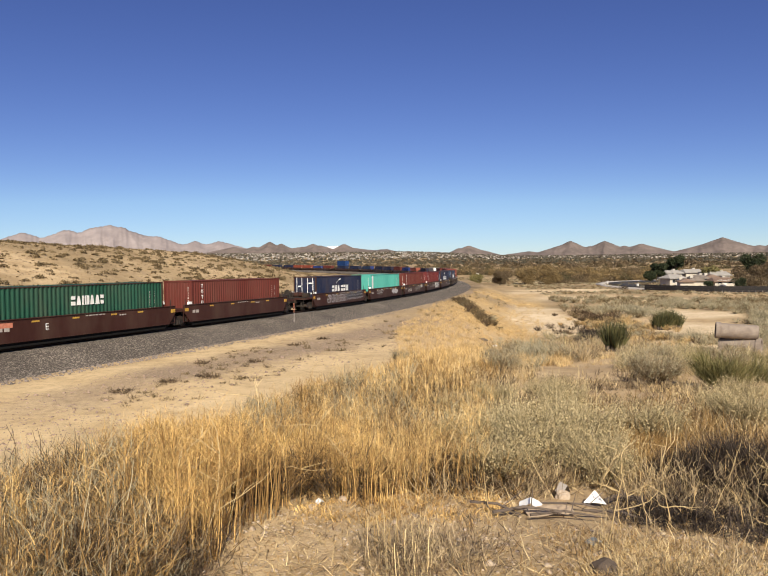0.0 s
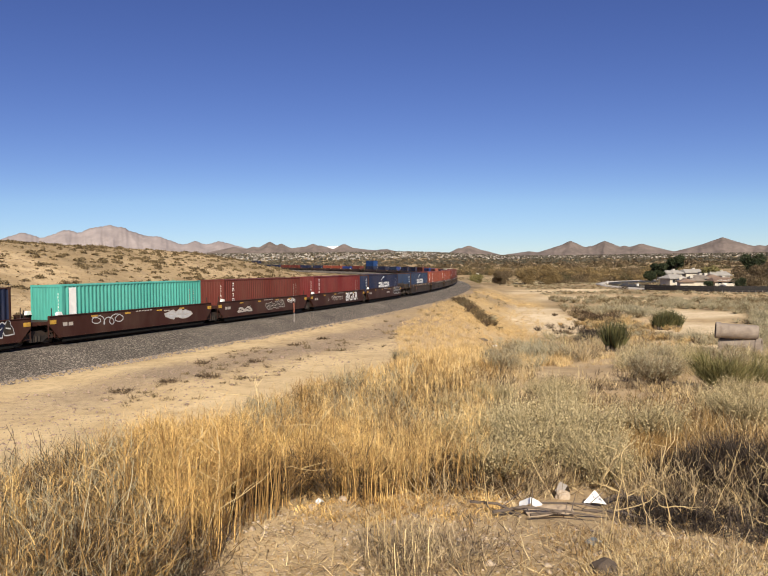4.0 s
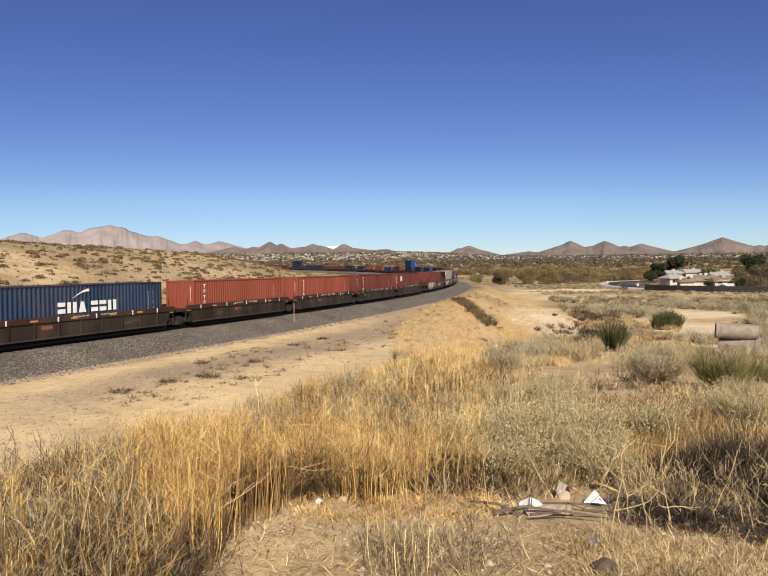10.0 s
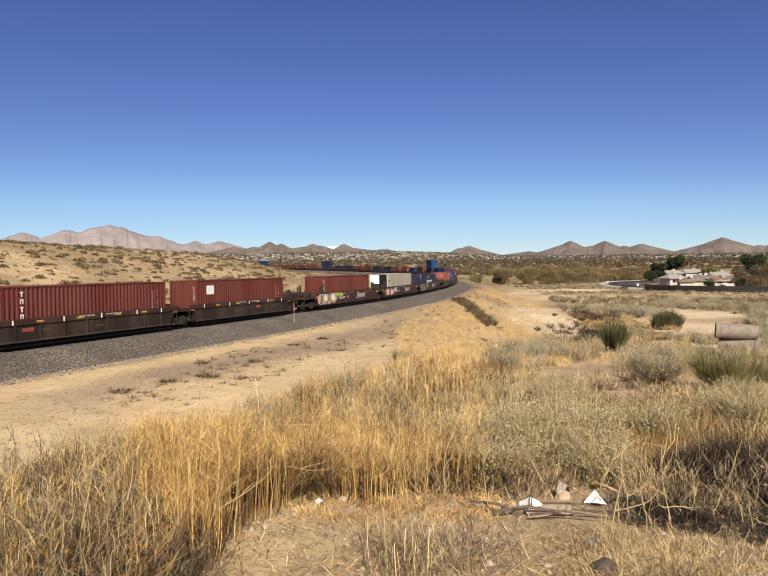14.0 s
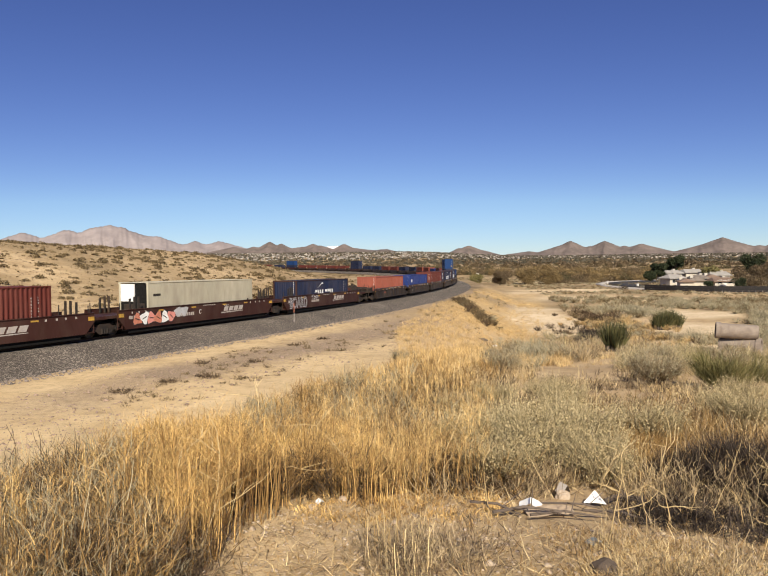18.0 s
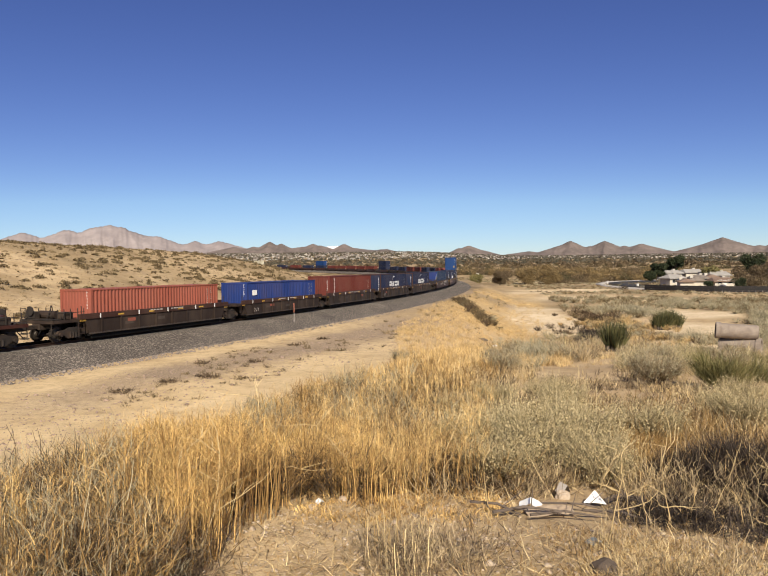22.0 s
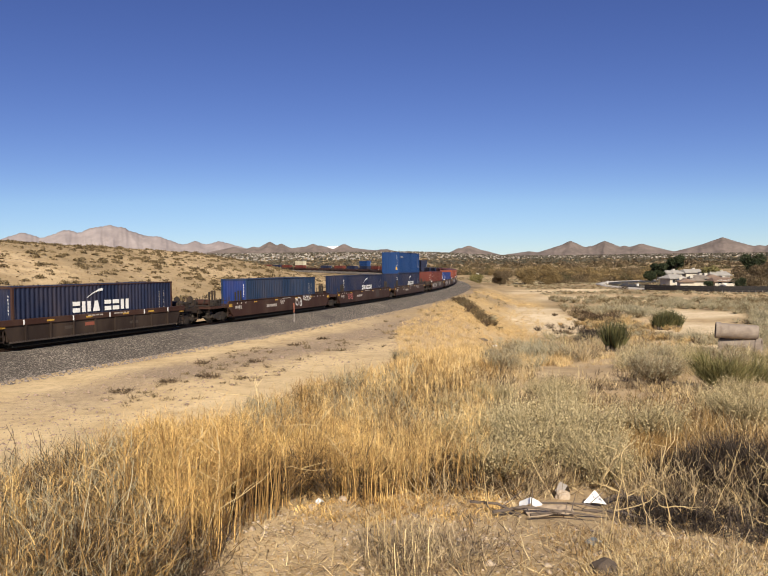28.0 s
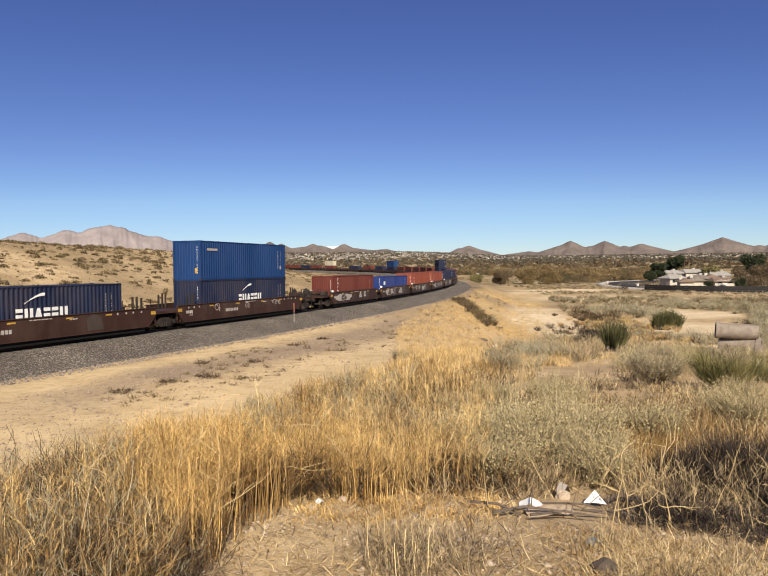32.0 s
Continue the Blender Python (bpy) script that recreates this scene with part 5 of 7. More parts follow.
def dress_mound():
    # the tall golden stand: a crowded front belt, then a field over the mound
    b = spots(1400, 3.4, 7.6, -25, -1, gold_zone)
    stalk_plants("golden_grass", b, 0.60, 6, 3, 10, V_RUST, V_GOLD, "stiff golden dry stalks crowded along the front of the mound", 0.085, 0.0064)
    b = spots(360, 5.2, 7.6, -1, 11, gold_zone)
    stalk_plants("golden_grass", b, 0.54, 4, 5, 12, V_BRIGHT, V_BRIGHT, "tangled golden dry stalks at the front of the mound", 0.16, 0.0056)
    b = spots(1150, 6.6, 38, -26, -5, gold_zone)
    stalk_plants("golden_grass", b, 0.56, 5, 3, 9, V_GOLD, V_GOLD, "stiff golden dry stalks covering the mound", 0.09, 0.0066)
    b = spots(1150, 6.6, 38, -6, 11, gold_zone)
    stalk_plants("golden_grass", b, 0.56, 5, 3, 9, V_BRIGHT, V_BRIGHT, "bright golden dry stalks covering the mound", 0.09, 0.0066)
    b = spots(330, 6.0, 34, -9, 11, gold_zone)
    stalk_plants("straw_grass", b, 0.62, 3, 5, 9, V_STRAW, V_STRAW, "bright straw-coloured dry stalks on the mound", 0.14, 0.0052)
    arching_canes("dry_canes", spots(110, 3.6, 9, -30, 8, gold_zone), 0.66, V_STRAW, "pale bowed canes over the golden grass", 0.0078)
    arching_canes("dry_canes", spots(120, 9, 24, -14, 10, gold_zone), 0.75, V_STRAW, "pale bowed canes over the golden grass", 0.012)
    # dead growth filling the gaps between the stalks, dark to stand in for shade
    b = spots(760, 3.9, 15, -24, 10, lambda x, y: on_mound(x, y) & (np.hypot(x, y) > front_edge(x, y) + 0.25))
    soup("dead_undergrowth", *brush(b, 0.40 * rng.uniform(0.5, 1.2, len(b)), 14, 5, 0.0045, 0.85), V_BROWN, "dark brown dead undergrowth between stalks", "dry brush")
    b = spots(360, 5.0, 26, -22, 9, lambda x, y: on_mound(x, y) & (np.hypot(x, y) > front_edge(x, y) + 0.2))
    soup("amber_undergrowth", *brush(b, 0.54 * rng.uniform(0.6, 1.15, len(b)), 16, 7, 0.0036, 0.8), V_AMBER, "amber dry brush among golden stalks", "dry brush")
    b = spots(46, 7.0, 26, -16, 4, on_mound)
    soup("grey_undergrowth", *brush(b, 0.62 * rng.uniform(0.6, 1.15, len(b)), 24, 9, 0.0034, 0.9), V_SAGE, "grey-green dry bushes among golden stalks", "dry brush")
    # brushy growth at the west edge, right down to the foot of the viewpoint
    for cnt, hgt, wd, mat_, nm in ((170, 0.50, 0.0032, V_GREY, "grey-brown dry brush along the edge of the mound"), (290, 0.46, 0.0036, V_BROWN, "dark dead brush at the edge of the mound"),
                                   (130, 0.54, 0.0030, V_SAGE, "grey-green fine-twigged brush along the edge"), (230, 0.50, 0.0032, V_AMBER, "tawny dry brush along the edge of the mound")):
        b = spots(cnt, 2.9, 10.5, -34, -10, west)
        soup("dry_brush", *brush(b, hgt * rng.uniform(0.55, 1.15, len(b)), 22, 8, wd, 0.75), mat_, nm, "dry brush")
    # grey and sage brush along the brow of the mound
    brow = lambda x, y: on_mound(x, y) & (x < -3.9 + 0.15 * y + 0.5 * wob(x, y, 1.2, 3))
    for cnt, hgt, mat_, nm in ((330, 0.52, V_GREY, "grey-brown dry brush on the brow of the mound"), (230, 0.56, V_SAGE, "grey-green brush on the brow of the mound"), (200, 0.5, V_AMBER, "tawny brush on the brow of the mound"), (150, 0.4, V_BROWN, "dark dead brush on the brow of the mound")):
        b = spots(cnt, 6.2, 30, -26, 2, brow)
        soup("dry_brush", *brush(b, hgt * rng.uniform(0.55, 1.15, len(b)), 22, 8, 0.0034, 0.8), mat_, nm, "dry brush")
    b = spots(260, 6.2, 30, -26, 2, brow)
    stalk_plants("straw_grass", b, 0.5, 2, 4, 8, V_GOLD, V_STRAW, "scattered golden stalks in the brush on the brow", 0.1, 0.0052)
    b = spots(330, 2.9, 9, -33, -9, west)
    stalk_plants("golden_grass", b, 0.52, 3, 4, 9, V_GOLD, V_GOLD, "stiff golden dry stalks along the edge of the mound", 0.07, 0.0054)
    b = spots(170, 2.9, 11, -34, -9, west)
    stalk_plants("straw_grass", b, 0.56, 2, 5, 9, V_STRAW, V_GOLD, "pale dry stalks rising from the brush", 0.08, 0.0062)
    arching_canes("dry_canes", spots(50, 2.9, 6, -33, -12, west), 0.56, V_STRAW, "pale forked canes standing in the brush", 0.0068)
    # the open side: grass and twigs between the shrubs
    east = lambda x, y: (azimuth(x, y) > 4 + 3 * wob(x, y, 2)) & (wob(x, y, 2.6, 9) > -0.5)
    fine_grass("straw_tufts", spots(1300, 6.0, 60, 4, 32, east), 16, 0.34, 0.7, 0.0048, V_STRAW, "low pale straw tufts between the shrubs")
    fine_grass("tawny_tufts", spots(900, 5.6, 60, 6, 32, east), 14, 0.36, 0.8, 0.0048, V_GREY, "low tawny tufts between the shrubs", 0.12)
    fine_grass("amber_tufts", spots(420, 6.5, 13, 15, 32), 18, 0.34, 0.75, 0.0042, V_AMBER, "amber dry grass between the shrubs", 0.12)
    b = spots(170, 5.2, 24, 3, 32)
    soup("tan_twigs", *brush(b, 0.34 * rng.uniform(0.5, 1.2, len(b)), 12, 6, 0.0042, 1.0), V_GREY, "tan tangled dead twigs between the shrubs", "dry brush")
    b = spots(230, 5.6, 22, 2, 32)
    soup("dead_twigs", *brush(b, 0.36 * rng.uniform(0.5, 1.2, len(b)), 12, 5, 0.0046, 1.0), V_BROWN, "dark dead twigs between the shrubs", "dry brush")
    arching_canes("dry_canes", spots(34, 5.6, 11, 8, 32), 0.5, V_STRAW, "pale forked canes over the shrubs", 0.0052)
    b = spots(70, 6.3, 9.2, 16.5, 25)
    soup("amber_undergrowth", *brush(b, 0.42 * rng.uniform(0.6, 1.15, len(b)), 18, 8, 0.0030, 0.9), V_AMBER, "tawny brush between rabbitbrush and dead shrubs", "dry brush")
    # foreground: straw litter, low grass and twigs on the stony soil
    lying_litter("straw_litter", spots(5200, 2.8, 9, -30, 34), 0.20, V_STRAW, "dry straw lying on the soil")
    lying_litter("tawny_litter", spots(4200, 2.8, 9, -30, 34), 0.16, V_AMBER, "tawny broken stems lying on the soil")
    lying_litter("twig_litter", spots(900, 2.8, 8, -34, 34), 0.28, V_BROWN, "dead twigs lying on the soil")
    b = spots(70, 4.6, 6.4, -8, 10)
    soup("straw_tangle", *brush(b, 0.11 * rng.uniform(0.5, 1.2, len(b)), 14, 5, 0.0034, 1.4), V_GOLD, "flattened tangled straw at the foot of the stalks", "dry grass")
    fine_grass("straw_mat", spots(330, 3.2, 4.4, 17, 34), 14, 0.085, 1.1, 0.0034, V_STRAW, "low dense straw on the bare slope", 0.14)
    fine_grass("tawny_mat", spots(300, 3.2, 4.6, 14, 34), 12, 0.09, 1.1, 0.0032, V_AMBER, "low tawny dry grass on the bare slope", 0.14)
    fine_grass("thin_mat", spots(230, 3.2, 5.4, -14, 16), 9, 0.06, 1.2, 0.0030, V_TAN, "thin dry grass on the stony soil", 0.14)
    b = spots(11, 3.2, 4.1, -1, 8)
    soup("low_brush", *brush(b, 0.26 * rng.uniform(0.5, 1.2, len(b)), 14, 6, 0.0030, 0.8), V_GREY, "low grey twigs in the foreground", "dry brush")
    b = spots(7, 3.2, 4.1, -1, 8)
    soup("brown_twigs", *brush(b, 0.26 * rng.uniform(0.5, 1.2, len(b)), 12, 5, 0.0030, 0.8), V_BROWN, "dark upright twigs in the foreground", "dry brush")
    b = spots(16, 3.2, 4.4, -1, 3)
    stalk_plants("golden_grass", b, 0.34, 3, 2, 4, V_STRAW, V_STRAW, "short pale stalks in the foreground", 0.1, 0.0052)
    b = spots(16, 3.2, 4.4, 16, 34)
    soup("tan_twigs", *brush(b, 0.22 * rng.uniform(0.4, 1.2, len(b)), 12, 5, 0.0032, 1.1), V_GREY, "tawny low twigs on the bare soil", "dry brush")
    # low dark twigs that stand in for the shadow under the dead shrubs
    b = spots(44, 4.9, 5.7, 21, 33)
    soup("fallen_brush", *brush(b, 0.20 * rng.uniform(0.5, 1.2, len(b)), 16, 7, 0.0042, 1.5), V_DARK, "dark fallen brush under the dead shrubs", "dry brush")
    arching_canes("dry_canes", spots(40, 4.3, 5.6, 18, 33), 0.30, V_STRAW, "pale fallen canes over the dark brush", 0.0062)
    # golden grass on the side of the bank
    def bank(x, y):
        s_, l_ = track_frame(x, y)
        k = rng.uniform(0, 1, len(x))
        return (l_ > np.minimum(shelf(s_) - 0.4, 11.2 - 3.0 * smooth01(55, 80, s_)) - 1.6 * smooth01(70, 90, s_) + 3.0 * k ** 2) & (x < 0.205 * y + 3.5 - 5 * rng.uniform(0, 1, len(x)) ** 2) & (wob(x, y, 5, 3) > -0.9 + 1.0 * k)
    b = spots(8000, 24, 150, 1, 15, bank)
    bb, tt = fan(b, 12, 0.38 * rng.uniform(0.4, 1.2, len(b)), 0.6, 0.3)
    soup("bank_grass", *ribbons(bb, tt, rng.normal(0, 0.06, tt.shape), 0.028, 2, 0.7, 0.06), V_BANK, "golden grass on the side of the bank", "dry grass")


dress_mound()


def mesh_of(name, v, q, material):
    me = bpy.data.meshes.new(name)
    me.vertices.add(len(v))
    me.vertices.foreach_set("co", np.asarray(v, np.float32).ravel())
    me.loops.add(q.size)
    me.loops.foreach_set("vertex_index", q.astype(np.int32).ravel())
    me.polygons.add(len(q))
    me.polygons.foreach_set("loop_start", np.arange(len(q), dtype=np.int32) * q.shape[1])
    me.update(calc_edges=True)
    me.materials.append(material)
    return me


def shrub(kind, label, h, spread, n, stem_mat, tip_mat=None, tip_size=0.02, w=0.004, tips=1.0):
    """A desert shrub at the origin: forked stems and a crown of twigs, with seed heads or leaves at the tips."""
    ob = tagged(new("desert_shrub"), label, "shrub", "shrubs on the mound")
    o = np.zeros((1, 3))
    b, t = fan(o, 40, h * 0.6, spread, 0.08)
    part("branchwork", mesh_of("branchwork", *ribbons(b, t, rng.normal(0, 0.05, t.shape), w * 2.2, 3, 0.5, 0.05), V_BROWN), None, ob)
    b2 = np.repeat(b + t * rng.uniform(0.35, 1.0, (len(t), 1)), n // 40, 0)
    a = rng.uniform(0, 2 * np.pi, len(b2))
    ln = h * rng.uniform(0.2, 0.55, len(b2))
    rad = b2[:, :2] / (np.linalg.norm(b2[:, :2], axis=1)[:, None] + 1e-3)
    t2 = np.stack([ln * (0.45 * np.cos(a) + 0.35 * rad[:, 0]), ln * (0.45 * np.sin(a) + 0.35 * rad[:, 1]), ln * rng.uniform(0.3, 0.95, len(b2))], -1)
    part("foliage", mesh_of("foliage", *ribbons(b2, t2, rng.normal(0, 0.04, t2.shape), w, 2, 0.6, 0.11), stem_mat), None, ob)
    if tip_mat:
        m = rng.uniform(0, 1, len(b2)) < tips
        c = np.repeat((b2 + t2)[m], 5, 0) + rng.normal(0, 1, (5 * m.sum(), 3)) * np.array([1.5, 1.5, 0.7]) * tip_size
        part("crown", mesh_of("crown", *cards(c, tip_size * rng.uniform(0.35, 1.35, len(c))), tip_mat), None, ob)
    return ob


def set_down(ob, x, y, turn=0.0, scale=1.0, first=False):
    m = pose(x, y, float(land(x, y)) - 0.03, 0, 0, turn) @ Matrix.Scale(scale, 4)
    if first:
        ob.matrix_basis = m
        return ob
    return copy_thing(ob, m)


RABBIT = shrub("rabbitbrush", "grey-green rabbitbrush with dry cream seed heads", 0.56, 0.85, 2800, V_RABBIT, V_SEED, 0.0165, 0.0042, 0.33)
set_down(RABBIT, 1.45, 6.5, 10, 1.25, True)
for x, y, tn, sc in ((1.0, 6.0, 150, 0.8), (1.85, 6.0, 290, 0.8), (0.95, 6.9, 60, 0.9), (2.0, 7.1, 80, 1.15), (1.25, 7.6, 200, 1.1), (2.9, 7.6, 150, 1.0), (4.6, 8.6, 30, 1.0), (2.7, 10.4, 270, 0.9), (5.2, 10.5, 100, 0.85), (2.4, 9.0, 330, 0.85),
                     (1.9, 11.5, 60, 0.8), (3.0, 12.5, 190, 0.9), (6.8, 12.8, 20, 0.9), (7.6, 9.9, 240, 0.8), (4.9, 6.6, 120, 0.75), (1.0, 10.0, 310, 0.7)):
    set_down(RABBIT, x, y, tn, sc)
GREYB = shrub("saltbush", "pale grey rounded saltbush on dry soil", 0.9, 1.0, 2800, V_GREY, V_SAGE, 0.03, 0.009, 0.35)
set_down(GREYB, 3.9, 22.5, 0, 1.0, True)
for x, y, tn, sc in ((6.5, 16.3, 50, 1.05), (7.0, 17.4, 95, 0.95), (10.2, 25.5, 140, 1.1), (4.5, 27.0, 250, 0.9), (12.0, 23.5, 10, 1.0), (-3.2, 13.8, 30, 0.62), (-3.9, 11.5, 100, 0.55), 
                     (-4.2, 23.2, 20, 0.9), (-1.0, 24.0, 170, 0.8), (0.8, 27.0, 80, 0.9), (14.0, 30.0, 130, 1.1), (17.8, 34.5, 60, 1.0), (6.5, 33.0, 330, 1.1), (-4.4, 8.2, 66, 0.5), (-3.7, 7.0, 220, 0.45)):
    set_down(GREYB, x, y, tn, sc)
GREEN = shrub("ephedra", "olive-green broom-like shrub on the sandy slope", 1.15, 0.95, 3600, V_OLIVE, None, 0, 0.010)
set_down(GREEN, 7.7, 15.6, 0, 1.0, True)
for x, y, tn, sc in ((8.9, 16.6, 120, 0.8), (9.9, 15.4, 220, 0.7), (13.6, 24.4, 40, 0.7)):
    set_down(GREEN, x, y, tn, sc)
# the foliage colour carries the shade inside the shrub
DARK = shrub("dead shrub", "dark brown leafless dead shrub", 0.56, 1.1, 7600, V_DARK, None, 0, 0.0062)
set_down(DARK, 3.05, 5.95, 0, 0.95, True)
for x, y, tn, sc in ((3.55, 6.2, 110, 0.95), (2.75, 5.65, 310, 0.65), (3.4, 5.75, 60, 0.8), (2.62, 6.0, 45, 0.7), (3.3, 5.4, 160, 0.7), (3.05, 5.05, 100, 0.5), (16.5, 57, 90, 2.2), (19.5, 64, 190, 2.4), (21.0, 70.0, 20, 2.4)):
    set_down(DARK, x, y, tn, sc)


def yucca(h):
    """A dome of stiff upright sword leaves in several crowded rosettes."""
    ob = tagged(new("yucca"), "dark green spiky yucca clump", "yucca", "yuccas by the wash")
    for k in range(16):
        a, d = k * 2.4, 0.30 * h * math.sqrt(k / 16)
        c = np.array([[np.cos(a) * d, np.sin(a) * d, h * 0.26 * (1 - (d / h) ** 2 * 2.5) * rng.uniform(0.5, 1.1)]])
        b, t = fan(c, 34, h * 0.72, 0.46, 0.05)
        t[:, :2] += c[0, :2] * 0.3
        part("leaf_rosette", mesh_of("leaf_rosette", *ribbons(b, t, rng.normal(0, 0.04, t.shape), 0.06, 3, 0.85), V_YUCCA), None, ob)
        part("trunk", Geo().tube((c[0, 0] * 0.8, c[0, 1] * 0.8, -0.2), (c[0, 0], c[0, 1], c[0, 2]), 0.08, 0.06, 7), V_BARK, ob)
    return ob


YUC = yucca(1.75)
set_down(YUC, 15.7, 46.6, 0, 1.3, True)
for x, y, tn, sc in ((35.0, 84.4, 0, 1.15), (36.2, 84.6, 70, 0.95), (33.9, 84.2, 30, 0.9)):
    set_down(YUC, x, y, tn, sc)


def scatter_bushes(name, pts, size, per, material, label, card=0.22, squash=0.62):
    """Many small domed bushes in one mesh."""
    n = len(pts)
    s = size * rng.uniform(0.45, 1.3, n)
    d = rng.normal(size=(n, per, 3))
    d /= np.linalg.norm(d, axis=2)[..., None]
    d *= rng.uniform(0.45, 1.0, (n, per, 1))
    d[..., 2] = np.abs(d[..., 2]) * squash * 1.25
    lob = rng.uniform(0.75, 1.25, (n, 1, 3))
    c = pts[:, None] + d * lob * s[:, None, None] * 0.75
    v, q = cards(c.reshape(-1, 3), np.repeat(s, per) * card * rng.uniform(0.6, 1.5, n * per))
    return soup(name, v, q, material, label, "shrubs")


WASHES = ((24.5, 101, 5.5, 15), (22, 120, 10, 9), (20.5, 82, 3.5, 8), (47, 106, 8, 11), (41, 90, 7, 10), (36, 76, 5.5, 9), (22.9, 87, 4, 9), (21.5, 92, 4.5, 16), (18.5, 77, 2.8, 8), (25, 48, 5, 6), (58, 160, 22, 7), (52, 196, 18, 6), (40, 178, 12, 5))


def clear_of_wash(x, y):
    """True off the sandy washes and off the open view line down to the yuccas."""
    ok = np.abs(x / y - 0.329) > 0.028 - 0.028 * ((y > 46) | (y < 20))
    ok &= (np.abs(x / y - 0.525) > 0.05) | (y < 33) | (y > 47)
    for cx, cy, rx, ry in WASHES:
        ok &= np.hypot((x - cx) / rx, (y - cy) / ry) > 1 + 0.25 * wob(x, y, 4, cx)
    return ok


def bush_land():
    west_hill = lambda x, y: (track_frame(x, y)[1] < -9) & (y < 330)
    p = spots(26000, 45, 260, -36, -3, west_hill, 2.0)
    scatter_bushes("hill_scrub", p[:1900], 0.62, 30, V_SCRUB, "dark low scrub dotted over the sandy hill", 0.34, 0.55)
    scatter_bushes("hill_tufts", p[12000:], 0.30, 8, V_HAY, "pale grass tufts over the sandy hill", 0.4, 0.5)
    scatter_bushes("hill_tufts", p[3600:8500], 0.36, 10, V_HAY, "small dull tufts over the sandy hill", 0.4, 0.5)
    big = spots(480, 60, 190, -36, -8, west_hill, 2.0)
    scatter_bushes("hill_bushes", big, 1.15, 90, V_SCRUB, "larger dark bushes on the hill", 0.22, 0.5)
    inner = spots(500, 150, 470, -16, 5, lambda x, y: track_frame(x, y)[1] < -8, 2.0)
    scatter_bushes("flat_scrub", inner, 1.0, 26, V_SCRUB, "scrub on the flat inside the bend", 0.34)
    east = lambda x, y: (track_frame(x, y)[1] > 22)
    p = spots(13000, 70, 330, 5, 36, lambda x, y: east(x, y) & (wob(x, y, 12, 4) > -0.45) & clear_of_wash(x, y), 2.0)
    near = np.hypot(p[:, 0], p[:, 1]) < 165
    q, p = p[near], p[~near]
    for j, (mat_, hgt, nm) in enumerate(((V_SAGE, 0.95, "grey-green scrub in the near valley"), (V_SCRUB, 0.95, "brown scrub in the near valley"), (V_HAY, 0.6, "straw-coloured clumps in the near valley"))):
        soup("valley_scrub", *brush(q[j::3], hgt * rng.uniform(0.45, 1.25, len(q[j::3])), 16, 5, 0.0042, 1.1), mat_, nm, "shrubs")
    k = len(p) // 3
    scatter_bushes("valley_scrub", p[:k], 0.8, 34, V_SAGE, "grey-green scrub in the dry valley", 0.25, 0.5)
    scatter_bushes("valley_scrub", p[k:2 * k], 0.85, 34, V_SCRUB, "brown scrub in the dry valley", 0.25, 0.5)
    scatter_bushes("valley_grass", p[2 * k:], 0.8, 30, V_HAY, "straw-coloured clumps in the dry valley", 0.25, 0.35)
    p = spots(300, 70, 152, 22, 34, lambda x, y: east(x, y) & (wob(x, y, 15, 2) > -0.2) & clear_of_wash(x, y), 2.0)
    soup("valley_scrub", *brush(p[:190], 1.3 * rng.uniform(0.5, 1.2, len(p[:190])), 34, 7, 0.0026, 1.0), V_SAGE, "rounded grey-green scrub by the fence", "shrubs")
    p = spots(70, 55, 120, 26.5, 34, clear_of_wash, 2.0)
    soup("valley_scrub", *brush(p, 1.7 * rng.uniform(0.5, 1.2, len(p)), 60, 10, 0.0024, 1.0), V_SAGE, "rounded pale sage beside the sandy flat", "shrubs")
    # fine-twigged shrubs over the slope down to the wash
    slope = lambda x, y: (x > 0.14 * y) & (wob(x, y, 4.5, 4) > -0.1) & clear_of_wash(x, y) & ((track_frame(x, y)[1] > 22) | (y < 60)) & ((y < 72) | (x > 0.25 * y))
    for mat_, nm, cnt in ((V_SAGE, "grey-green scrub on the slope", 250), (V_SEED, "straw-coloured brush on the slope", 190), (V_GREY, "grey-brown brush on the slope", 240), (V_OLIVE, "olive brush on the slope", 40), (V_BROWN, "dark brown brush on the slope", 60), (V_TAN, "tan dry clumps on the slope", 90)):
        p = spots(int(cnt * 1.25), 21, 105, 8, 33, slope, 2.0)
        soup("slope_scrub", *brush(p, 0.8 * rng.uniform(0.45, 1.3, len(p)), 26, 6, 0.0048, 1.0), mat_, nm, "shrubs")
    road = lambda x, y: (np.abs(track_frame(x, y)[1] - 12.5 - 2.0 * wob(x, y, 6)) < 3.2)
    p = spots(850, 18, 90, -24, 9, road)
    soup("road_weeds", *brush(p, 0.17 * rng.uniform(0.3, 1.7, len(p)), 12, 4, 0.005, 1.5), V_SCRUB, "small dead weeds beside the dirt track", "weeds")
